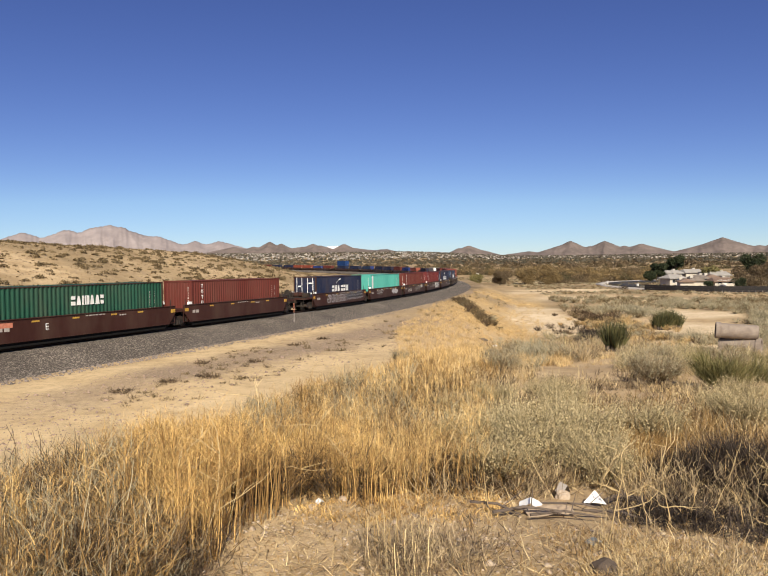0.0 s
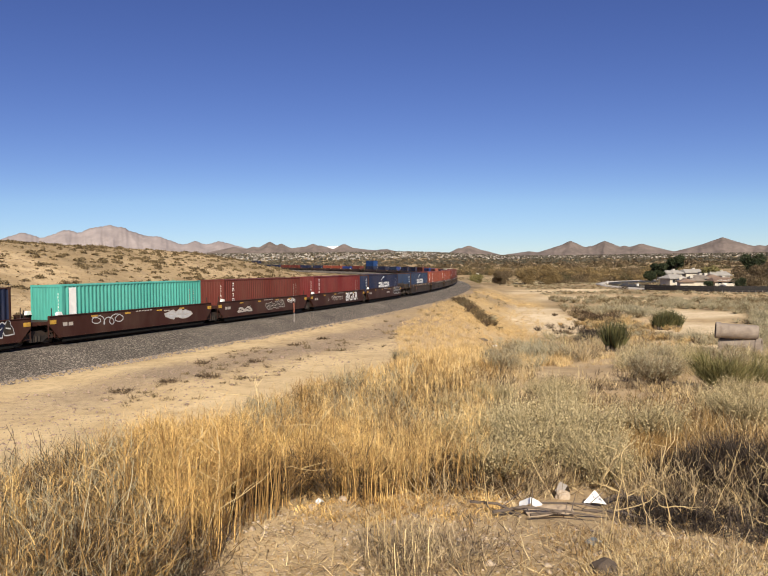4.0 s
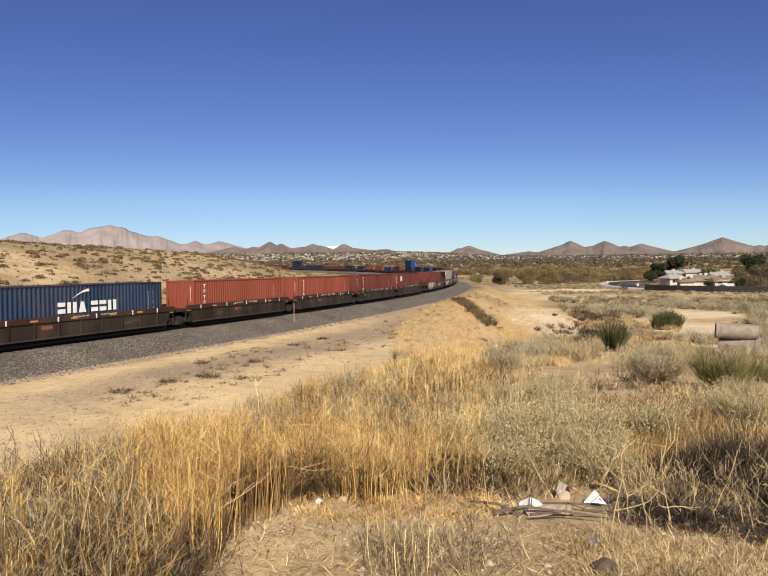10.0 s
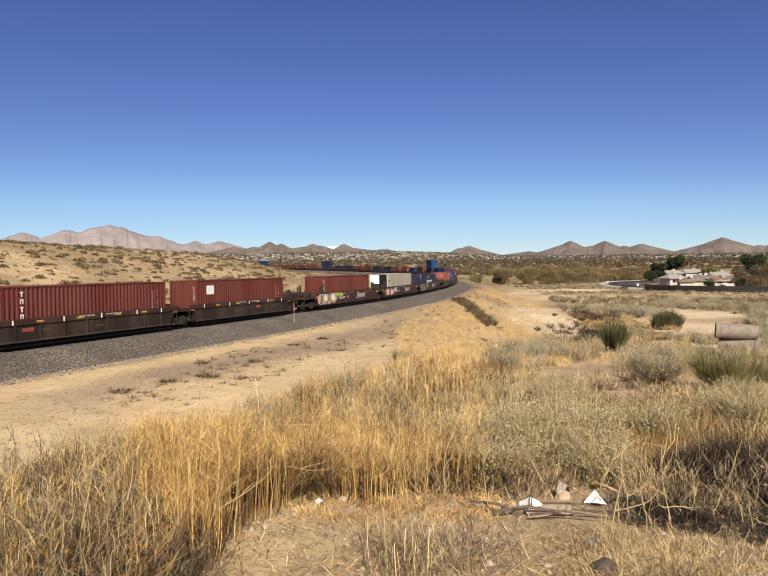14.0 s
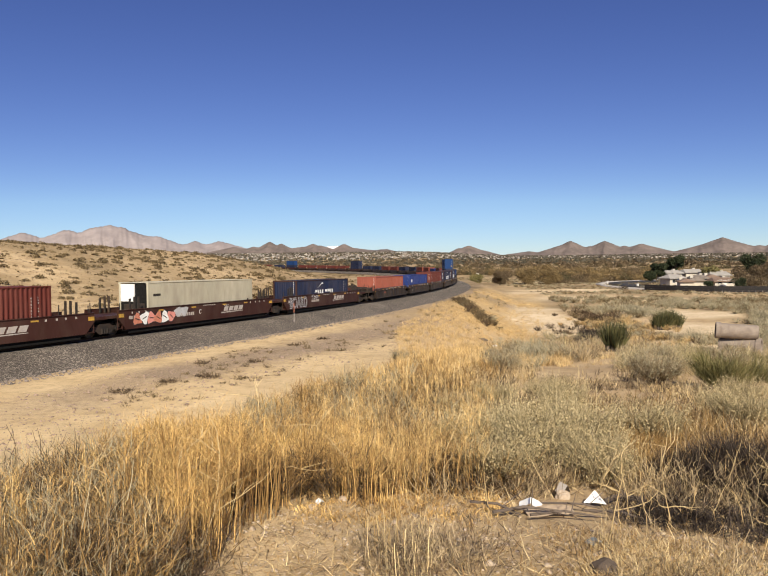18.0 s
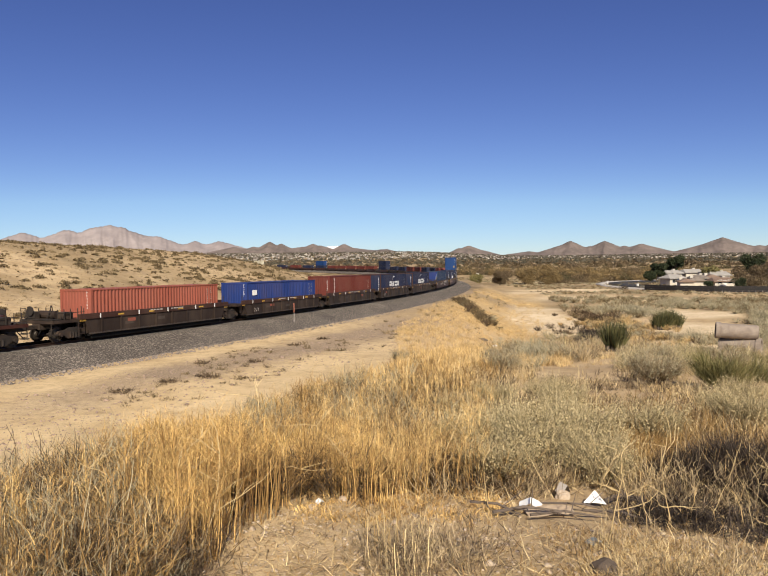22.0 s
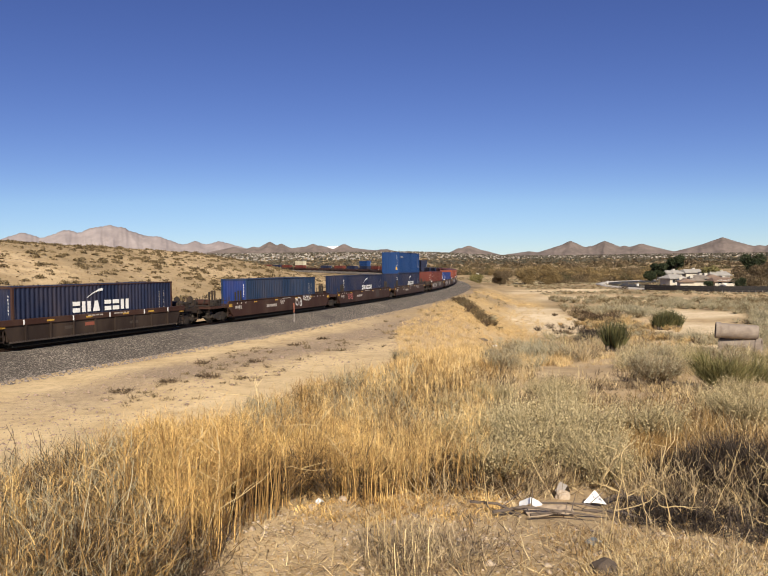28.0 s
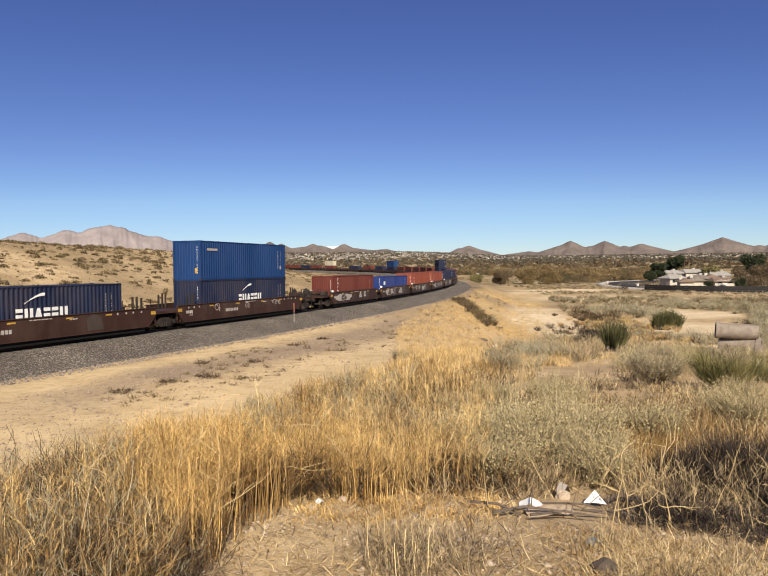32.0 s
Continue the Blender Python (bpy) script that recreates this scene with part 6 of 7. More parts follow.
    # a low rise of mixed brush between the washes
    for mat_, cx, cy, cnt, hgt, nm in ((V_BROWN, 31.0, 100, 24, 1.15, "dark brown brush on the low rise"), (V_BANK, 32.0, 90, 40, 0.9, "golden brush on the low rise"), (V_SAGE, 40.5, 107, 40, 1.5, "grey-green brush on the low rise"),
                                       (V_SCRUB, 29.0, 95, 16, 0.9, "brown scrub along the low rise"), (V_SAGE, 21.0, 66, 22, 0.9, "grey-green brush by the yucca"), (V_GREY, 19.5, 60, 26, 0.9, "grey brush by the yucca"),
                                       (V_BANK, 24.5, 62, 30, 0.6, "orange-gold grass clumps by the yucca"), (V_BROWN, 22.8, 76, 14, 0.8, "dark brush between the washes"), (V_TAN, 27.5, 84, 26, 0.6, "tan grass on the flank of the low rise")):
        wx, wy = cx + 2.4 * rng.normal(size=cnt), cy + 4.5 * rng.normal(size=cnt)
        p = np.stack([wx, wy, land(wx, wy) - 0.03], -1)
        soup("rise_brush", *brush(p, hgt * rng.uniform(0.5, 1.2, cnt), 28, 6, 0.0042, 1.0), mat_, nm, "shrubs")
    # straggling brush down the crest of the bank
    for mat_, cnt, hgt, nm in ((V_BROWN, 22, 0.8, "brown straggling brush on the crest of the bank"), (V_SCRUB, 26, 0.9, "grey-brown brush on the crest of the bank"), (V_SAGE, 5, 0.8, "grey-green brush on the crest of the bank")):
        f = rng.uniform(0, 1, cnt)
        wx = np.interp(f, [0, 0.35, 0.7, 1], [10.7, 11.6, 12.3, 11.8]) + rng.normal(0, 0.62, cnt)
        wy = np.interp(f, [0, 0.35, 0.7, 1], [101, 96, 88, 78]) + rng.normal(0, 1.2, cnt)
        p = np.stack([wx, wy, land(wx, wy) - 0.03], -1)
        soup("bank_brush", *brush(p, hgt * rng.uniform(0.5, 1.3, cnt), 30, 7, 0.005, 1.0), mat_, nm, "shrubs")
    p = spots(110, 40, 130, 0, 14, lambda x, y: (track_frame(x, y)[1] > 7) & (track_frame(x, y)[1] < 13) & (x < 0.19 * y + 2), 2.0)
    soup("bank_brush", *brush(p, 0.36 * rng.uniform(0.4, 1.3, len(p)), 16, 5, 0.006, 1.1), V_GREY, "small grey-brown tufts on the bank", "shrubs")
    # sage and cream brush on the slope before and beside the pipes
    for mat_, lo, hi, a0, a1, cnt, hgt, nm in ((V_SEED, 24, 36, 19.5, 24.6, 70, 0.62, "cream-coloured brush before the concrete pipes"), (V_SAGE, 22, 32, 11.5, 14.5, 18, 0.9, "blue-grey sage below the golden grass"),
                                               (V_GREY, 28, 48, 14, 17.5, 34, 0.8, "grey-brown brush before the yucca"),
                                               (V_RABBIT, 24, 38, 19, 25.5, 50, 0.65, "tan rabbitbrush before the concrete pipes")):
        p = spots(cnt, lo, hi, a0, a1, None, 2.0)
        soup("slope_scrub", *brush(p, hgt * rng.uniform(0.5, 1.2, len(p)), 30, 8, 0.0042, 1.0), mat_, nm, "shrubs")
    # flat dark weeds in the gravel beside the dirt track
    wx = np.array([-9.5, -7.9, -8.3, -9.7, -7.06, -10.9, -6.1, -4.4])
    wy = np.array([29.8, 30.9, 31.3, 36.3, 36.8, 28.1, 45.8, 48.9])
    p = np.stack([wx, wy, land(wx, wy) - 0.02], -1)
    soup("road_weeds", *brush(p, 0.26 * np.ones(8), 40, 7, 0.004, 2.2), V_BROWN, "flat dark dead weeds beside the dirt track", "weeds")
    # river woods
    p = spots(330, 262, 470, 5, 25, lambda x, y: (track_frame(x, y)[1] > 45) & (wob(x, y, 40, 8) > -0.6), 2.0)
    scatter_bushes("far_woods", p[:130], 5.4, 420, V_GOLDTREE, "golden autumn cottonwoods along the river", 0.085, 0.8)
    scatter_bushes("far_woods", p[130:190], 4.6, 420, V_RUSSET, "russet trees among golden cottonwoods", 0.085, 0.8)
    scatter_bushes("far_woods", p[190:225], 4.2, 420, V_WOODS, "dark olive trees among golden cottonwoods", 0.085, 0.8)
    p = spots(760, 300, 1000, 3, 34, lambda x, y: (track_frame(x, y)[1] > 45) & (wob(x, y, 60, 8) > -0.45), 2.0)
    k = len(p) // 2
    scatter_bushes("far_woods", p[:k], 4.2, 220, V_RUSSET, "russet and bare trees along the river", 0.105, 0.7)
    scatter_bushes("far_woods", p[k:], 4.2, 220, V_WOODS, "dark olive trees along the river", 0.105, 0.7)
    p = spots(1100, 620, 1900, -22, 34, None, 2.0)
    scatter_bushes("far_woods", p, 7.0, 40, V_RUSSET, "distant band of brown woods", 0.34, 0.6)
    p = spots(13000, 1300, 3900, -20, 34, None, 2.0)
    scatter_bushes("town_trees", p, 6.5, 10, V_TOWNTREE, "dark trees scattered through the distant town", 0.6, 0.6)


bush_land()


# ---- mountains ----
def ridge(name, label, dist, peaks, base_up, material, depth=500, a0=-34, a1=34, seed=1, sharp=1.35, soften=5, carve=0.62, rugged=0.0035):
    """A range: peaks are (azimuth in degrees, height in metres, half-width in degrees). Spurs and gullies run down from the crest."""
    na, nd = 900, 26
    az_ = np.linspace(a0, a1, na)
    h = np.zeros(na)
    for a, hh, w in peaks:
        d = np.abs(az_ - a) / w
        h = np.maximum(h, hh * np.maximum(0, 1 - d / 1.3) ** sharp)
    ker = np.hanning(soften + 2)
    h = np.convolve(np.pad(h, 20, "edge"), ker / ker.sum(), "same")[20:-20]
    crag = np.sin(az_ * 7 + seed) + 0.7 * np.sin(az_ * 17 + seed * 3) + 0.5 * np.abs(np.sin(az_ * 31 + seed)) + 0.3 * np.sin(az_ * 67 + 2 * np.sin(az_ * 23))
    h = h * (1 + rugged * crag)
    k = np.concatenate([np.linspace(-1, 0, 17), np.linspace(0, 0.6, 10)[1:]])
    A, K = np.meshgrid(np.radians(az_), k, indexing="ij")
    D = np.degrees(A)
    prof = np.clip(1 - np.abs(K) ** 1.1, 0, 1)
    lean = D + 0.5 * K * np.sin(D * 1.3 + seed) + 0.16 * np.sin(K * 9 + D * 2.1)
    spur = 0.55 * np.abs(np.sin(lean * 2.6 + seed)) + 0.28 * np.abs(np.sin(lean * 6.1 + 2 * seed)) + 0.17 * np.abs(np.sin(lean * 13.7 + K * 3))
    gully = 1 - carve * (1 - prof) * spur
    R = dist + K * depth
    x, y = R * np.sin(A), R * np.cos(A)
    z = base_up + h[:, None] * prof * np.clip(gully, 0.25, 1.2) - 25 * (1 - prof)
    v = np.stack([x, y, z], -1).reshape(-1, 3)
    i, j = np.meshgrid(np.arange(na - 1), np.arange(nd - 1), indexing="ij")
    q = np.stack([i * nd + j, (i + 1) * nd + j, (i + 1) * nd + j + 1, i * nd + j + 1], -1).reshape(-1, 4)
    return soup(name, v, q, material, label, "mountains", "structure", True)


M_ROCK = node_mat("bare brown rock slopes", (0.095, 0.077, 0.070), (0.225, 0.180, 0.157), 0.012, 0.95, bump=0.0, fine=0.06, stain=(0.085, 0.070, 0.065), stain_amount=0.5, stain_scale=0.02)
# pinkish rock made lighter and greyer, with the distance haze in its colour
M_PALE = node_mat("haze-paled pinkish rock slopes", (0.20, 0.17, 0.168), (0.33, 0.285, 0.275), 0.008, 0.95, bump=0.0, fine=0.04, stain=(0.17, 0.15, 0.155), stain_amount=0.5, stain_scale=0.012)
M_SNOW = node_mat("snow", (0.75, 0.76, 0.78), (0.88, 0.88, 0.9), 0.01, 0.7, bump=0.0, fine=0.05)


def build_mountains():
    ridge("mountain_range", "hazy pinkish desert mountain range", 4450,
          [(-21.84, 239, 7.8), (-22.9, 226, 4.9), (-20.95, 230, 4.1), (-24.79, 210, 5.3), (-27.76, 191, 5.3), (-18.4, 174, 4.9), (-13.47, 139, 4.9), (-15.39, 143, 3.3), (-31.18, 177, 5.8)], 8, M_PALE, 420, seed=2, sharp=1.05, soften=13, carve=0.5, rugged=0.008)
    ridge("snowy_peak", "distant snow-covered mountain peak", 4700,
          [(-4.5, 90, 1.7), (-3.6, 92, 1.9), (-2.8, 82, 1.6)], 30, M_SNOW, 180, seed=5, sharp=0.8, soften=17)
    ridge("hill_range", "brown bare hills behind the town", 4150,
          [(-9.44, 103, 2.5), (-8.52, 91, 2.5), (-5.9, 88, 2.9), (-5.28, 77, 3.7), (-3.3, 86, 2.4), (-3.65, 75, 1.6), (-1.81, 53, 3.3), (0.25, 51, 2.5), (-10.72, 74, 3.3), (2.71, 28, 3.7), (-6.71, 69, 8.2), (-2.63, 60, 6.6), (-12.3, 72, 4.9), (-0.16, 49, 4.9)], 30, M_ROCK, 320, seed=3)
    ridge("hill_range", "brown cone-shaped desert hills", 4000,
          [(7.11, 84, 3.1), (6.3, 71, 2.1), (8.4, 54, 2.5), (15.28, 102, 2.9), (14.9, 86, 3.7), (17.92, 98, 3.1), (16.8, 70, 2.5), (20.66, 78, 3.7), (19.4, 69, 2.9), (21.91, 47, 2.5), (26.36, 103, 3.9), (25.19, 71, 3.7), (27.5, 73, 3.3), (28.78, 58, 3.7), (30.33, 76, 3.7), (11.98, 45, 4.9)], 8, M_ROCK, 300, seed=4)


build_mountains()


# ---- the distant town ----
def far_town():
    walls = [node_mat("pale stucco", (0.13, 0.115, 0.10), (0.60, 0.575, 0.53), 0.05, 0.9, bump=0, fine=0.3, per_island=0.4),
             node_mat("far roof tiles", (0.11, 0.075, 0.055), (0.25, 0.19, 0.15), 0.05, 0.9, bump=0, fine=0.3, per_island=0.4)]
    n = 3600
    p = spots(n, 2050, 3750, -18, 32, lambda x, y: wob(x, y, 260, 2) > -0.55, 2.0)
    p2 = spots(1000, 1900, 3500, -18, 4, None, 2.0)
    p = np.concatenate([p, p2])
    n = len(p)
    L, W, H = rng.uniform(1.5, 4.2, n), rng.uniform(1.4, 2.6, n), rng.uniform(1.6, 3.2, n)
    t = rng.uniform(0, np.pi, n)
    ex, ey = np.stack([np.cos(t), np.sin(t)], -1), np.stack([-np.sin(t), np.cos(t)], -1)
    def corner(a, b, z, o=0.0):
        return np.concatenate([p[:, :2] + ex * (a * (L + o))[:, None] + ey * (b * (W + o))[:, None], (p[:, 2] + z)[:, None]], 1)
    lo = [corner(a, b, -1.5 + 0 * H) for a, b in ((-1, -1), (1, -1), (1, 1), (-1, 1))]
    hi = [corner(a, b, H) for a, b in ((-1, -1), (1, -1), (1, 1), (-1, 1))]
    v = np.stack(lo + hi, 1).reshape(-1, 3)
    k = np.arange(n)[:, None] * 8
    q = np.concatenate([k + np.array(f) for f in ((0, 1, 5, 4), (1, 2, 6, 5), (2, 3, 7, 6), (3, 0, 4, 7), (4, 5, 6, 7))])
    soup("town_walls", v, q, walls[0], "pale walls of many distant houses on the slope", "town")
    ev = [corner(a, b, H - 0.2, 0.6) for a, b in ((-1, -1), (1, -1), (1, 1), (-1, 1))]
    rg = [corner(a, 0, H + 0.38 * W, 0.6) for a in (-1, 1)]
    v = np.stack(ev + rg, 1).reshape(-1, 3)
    k = np.arange(n)[:, None] * 6
    q = np.concatenate([k + np.array(f) for f in ((0, 1, 5, 4), (2, 3, 4, 5))])
    soup("town_roofs", v, q, walls[1], "gabled roofs of many distant houses", "town")


far_town()


# ---- houses beyond the wash ----
M_STUCCO = node_mat("cream stucco", (0.38, 0.345, 0.29), (0.54, 0.50, 0.43), 1.0, 0.9, bump=0.2, fine=20)
M_ROOFS = [node_mat("grey-brown roof tile", (0.13, 0.108, 0.092), (0.23, 0.195, 0.165), 0.8, 0.85, bump=0.4, fine=8, bump_dist=0.05),
           node_mat("brown roof tile", (0.12, 0.08, 0.06), (0.22, 0.155, 0.118), 0.8, 0.85, bump=0.4, fine=8, bump_dist=0.05),
           node_mat("pale roof", (0.24, 0.225, 0.205), (0.37, 0.345, 0.315), 0.8, 0.85, bump=0.3, fine=8, bump_dist=0.05)]
M_GLASS = node_mat("dark window glass", (0.02, 0.024, 0.03), (0.04, 0.045, 0.05), 2, 0.1, bump=0.0, spec=0.6)
M_TRIM = node_mat("white trim paint", (0.62, 0.60, 0.56), (0.78, 0.76, 0.72), 2, 0.7, bump=0.0)


def house(x, y, turn, w, d, h, roof, label, hip=0.35):
    ob = tagged(new("house"), label, "house", "houses beyond the wash")
    ob.matrix_basis = pose(x, y, float(land(x, y, False)) - 0.1, 0, 0, turn)
    a, b = w / 2, d / 2
    for s in (-1, 1):
        part("wall", Geo().box(-a, a, min(s * b, s * (b - 0.2)), max(s * b, s * (b - 0.2)), 0, h), M_STUCCO, ob)
        part("wall", Geo().box(min(s * a, s * (a - 0.2)), max(s * a, s * (a - 0.2)), -b + 0.2, b - 0.2, 0, h), M_STUCCO, ob)
    o, rise, k = 0.6, d * 0.24, a * hip
    g = Geo().poly([(-a - o, -b - o, h), (a + o, -b - o, h), (a + o, b + o, h), (-a - o, b + o, h), (-a + k, 0, h + rise), (a - k, 0, h + rise),
                    (-a - o, -b - o, h - 0.18), (a + o, -b - o, h - 0.18), (a + o, b + o, h - 0.18), (-a - o, b + o, h - 0.18)],
                   [(0, 1, 5, 4), (2, 3, 4, 5), (1, 2, 5), (3, 0, 4), (0, 6, 7, 1), (1, 7, 8, 2), (2, 8, 9, 3), (3, 9, 6, 0), (6, 9, 8, 7)])
    r = part("roof", g, roof, ob)
    part("chimney", Geo().box(a * 0.3, a * 0.3 + 0.9, 0.6, 1.5, h, h + rise + 0.4, 0.03), M_STUCCO, r)
    n = max(2, int(w / 3.2))
    for i in range(n):
        wx = -a + (i + 0.5) * w / n
        for z in ((1.0,) if h < 4 else (1.0, 3.7)):
            wi = part("window", Geo().box(wx - 0.65, wx + 0.65, -b - 0.05, -b + 0.02, z, z + 1.2), M_TRIM, ob)
            part("pane", Geo().box(wx - 0.55, wx + 0.55, -b - 0.07, -b - 0.045, z + 0.1, z + 1.1), M_GLASS, wi)
    part("garage_door", Geo().box(a - 4.2, a - 1.2, -b - 0.06, -b - 0.01, 0, 2.3) if h > 5 else Geo().box(-0.5, 0.5, -b - 0.06, -b - 0.01, 0, 2.1), M_TRIM, ob)
    return ob


house(92.6, 219, 14, 5.6, 5, 2.5, M_ROOFS[2], "single-storey house with pale hip roof", 0.4)
house(90.0, 204, 78, 5, 3.7, 1.9, M_ROOFS[1], "low house with a dark brown gable end", 0.02)
house(99.4, 236, 10, 5.5, 4, 3.7, M_ROOFS[2], "white house showing above the others", 0.1)
house(94.5, 207, 70, 5.5, 4.4, 2.1, M_ROOFS[0], "low house with steep grey gabled roof", 0.02)
house(107.0, 238, 8, 6.5, 4.4, 3.9, M_ROOFS[2], "pale flat-looking house behind others", 0.1)
house(101.6, 206, 4, 6.2, 4.6, 1.8, M_ROOFS[1], "wide low house with brown tiled roof", 0.15)
house(98.8, 215, -8, 4.6, 4.4, 2.5, M_ROOFS[0], "grey-roofed house between others", 0.3)
house(104.6, 219, 80, 5.0, 4.0, 2.6, M_ROOFS[1], "brown-roofed house with gable towards the street", 0.02)
house(113.0, 231, -8, 6, 5, 3.0, M_ROOFS[2], "white house with a pale roof behind trees", 0.15)
house(128, 226, -20, 9, 7, 3.0, M_ROOFS[2], "low pale-roofed house beside a tree", 0.2)


def tree(x, y, h, crown_w, leaf, label, n=5000):
    low = 0.42 if leaf is V_DARKTREE else 0.2
    ob = tagged(new("tree"), label, "tree", "trees round the houses")
    ob.matrix_basis = pose(x, y, float(land(x, y, False)) - 0.1)
    g = Geo().tube((0, 0, 0), (0.1, 0, h * 0.4), 0.035 * h, 0.022 * h, 9)
    lobes = []
    for k in range(9):
        a = k * 2.4 + rng.uniform(-0.4, 0.4)
        rr = crown_w * rng.uniform(0.2, 0.62)
        p = np.array([math.cos(a) * rr, math.sin(a) * rr, h * rng.uniform(low, 0.84)])
        lobes.append(p)
        g.tube((0.1, 0, h * 0.36), tuple(p * np.array([0.85, 0.85, 0.95])), 0.016 * h, 0.004 * h, 6)
    part("trunk", g, V_BARK, ob)
    lobes = np.array(lobes)
    i = rng.integers(0, len(lobes), n)
    d = rng.normal(size=(n, 3))
    d /= np.linalg.norm(d, axis=1)[:, None]
    c = lobes[i] + d * (rng.uniform(0.5, 1.0, (n, 1)) ** 0.5) * np.array([0.42, 0.42, 0.34]) * crown_w * rng.uniform(0.7, 1.05, (n, 1))
    c[:, 2] = np.maximum(c[:, 2], h * (low - 0.18))
    part("crown", mesh_of("crown", *cards(c, 0.06 * h * rng.uniform(0.5, 1.2, n)), leaf), None, ob)
    return ob


for x, y, h, w, leaf, lb in ((104, 246, 10.5, 4.4, V_DARKTREE, "tall dark evergreen tree among houses"), (93, 231, 7.5, 3.4, V_DARKTREE, "dark green tree beside a house"),
                             (87, 223, 5.5, 2.6, V_DARKTREE, "dark green bushy tree behind a house"), (103, 193, 6.6, 5.0, V_RUSSET, "large russet tree in front of houses"),
                             (89.0, 187, 2.6, 1.8, V_DARKTREE, "low dark tree by the fence"), (97, 186, 3.2, 2.4, V_DARKTREE, "low dark garden tree by the fence"), (109.5, 198, 7.0, 4.6, V_RUSSET, "large russet autumn tree"),
                             (127, 235, 10, 5.5, V_DARKTREE, "dark green tree on the skyline"),
                             (112, 234, 7, 4.0, V_OLIVE, "olive green tree behind houses"), (66, 188, 1.3, 1.8, V_RUSSET, "low brown bush at the bend"),
                             (50, 243, 6.5, 4.4, V_GOLDTREE, "golden cottonwood at the edge of the woods"), (61, 248, 7.5, 4.6, V_GOLDTREE, "golden cottonwood in the valley"), (57, 238, 6.0, 4.0, V_GOLDTREE, "round golden cottonwood in the valley"),
                             (40, 236, 5.5, 3.6, V_RUSSET, "bare russet tree in the valley"), (31, 232, 4.5, 3.2, V_OLIVE, "low olive tree in the valley")):
    tree(x, y, h, w, leaf, lb)

# curving street with a dark fence
M_ASPH = node_mat("fresh black asphalt", (0.018, 0.018, 0.02), (0.04, 0.04, 0.042), 0.6, 0.8, bump=0.1, fine=30)
M_PAVE = node_mat("pale concrete paving", (0.36, 0.325, 0.28), (0.52, 0.47, 0.41), 0.8, 0.9, bump=0.1, fine=30)
M_FENCE = node_mat("black fence slats", (0.010, 0.009, 0.009), (0.03, 0.026, 0.025), 2, 0.7, bump=0.1)


def arc_strip(name, pts, half, up, material, label, category):
    """A flat strip of the street along a polyline, a little above the soil."""
    p = np.array(pts, float)
    t = np.linspace(0, len(p) - 1, 60)
    c = np.stack([np.interp(t, np.arange(len(p)), p[:, k]) for k in (0, 1)], -1)
    for _ in range(6):
        c[1:-1] = (c[:-2] + c[1:-1] * 2 + c[2:]) / 4
    d = np.gradient(c, axis=0)
    d /= np.linalg.norm(d, axis=1)[:, None]
    nrm = np.stack([d[:, 1], -d[:, 0]], -1)
    rows = [np.concatenate([c + nrm * o, (land(c[:, 0], c[:, 1], False) + z)[:, None]], 1) for o, z in ((-half, -0.4), (-half, up), (half, up), (half, -0.4))]
    v = np.stack(rows, 1).reshape(-1, 3)
    i = np.arange(59)[:, None] * 4
    q = np.concatenate([i + np.array(f) for f in ((0, 1, 5, 4), (1, 2, 6, 5), (2, 3, 7, 6))])
    soup(name, v, q, material, label, category, "structure")
    return c


arc_strip("road", [(140, 177), (108, 182), (90, 187), (80, 196), (76.5, 212), (79.5, 232), (89, 250), (112, 262)], 4.5, 0.35, M_ASPH, "curving black asphalt street", "road")
arc_strip("pavement", [(74, 190), (70.5, 202), (70.3, 216), (73.5, 234), (85, 255.5), (110, 268.5)], 1.3, 0.4, M_PAVE, "pale concrete pavement along the street", "pavement")


def fence_run():
    ob = tagged(new("fence"), "long black slatted fence along the street", "fence")
    p = np.array([(150, 160), (128, 162), (110, 165), (96, 169), (85, 174.5), (77, 182), (72.5, 190)], float)
    t = np.linspace(0, len(p) - 1, 41)
    c = np.stack([np.interp(t, np.arange(len(p)), p[:, k]) for k in (0, 1)], -1)
    for i in range(40):
        (xa, ya), (xb, yb) = c[i], c[i + 1]
        za = float(land(xa, ya, False)) - 0.05
        ln, tn = math.hypot(xb - xa, yb - ya), math.degrees(math.atan2(yb - ya, xb - xa))
        at = pose(xa, ya, za, 0, 0, tn)
        part("post", Geo().box(-0.06, 0.06, -0.06, 0.06, 0, 1.65), M_FENCE, ob, at=at)
        g = Geo()
        for z in (0.05, 0.56, 1.07):
            g.box(0.06, ln - 0.06, -0.02, 0.02, z, z + 0.50)
        part("fence_panel", g, M_FENCE, ob, at=at)
    return ob


fence_run()


def bollards():
    n = tagged(new("bollard"), "small pale marker bollard in front of the fence", "bollard", "bollards along the fence")
    part("shaft", Geo().tube((0, 0, -0.2), (0, 0, 0.5), 0.06, 0.055, 8), M_GREYW, n)
    part("cap", Geo().tube((0, 0, 0.5), (0, 0, 0.56), 0.07, 0.03, 8), M_GREYW, n)
    pts = [(62 + k * 3.1, 176 - 8 * math.sin(min(1, k / 9) * 1.5) - max(0, k - 9) * 0.45) for k in np.arange(5, 16, 0.5).tolist()]
    for i, (x, y) in enumerate(pts):
        m = pose(x, y, float(land(x, y, False)))
        if i == 0:
            n.matrix_basis = m
        else:
            copy_thing(n, m)


bollards()


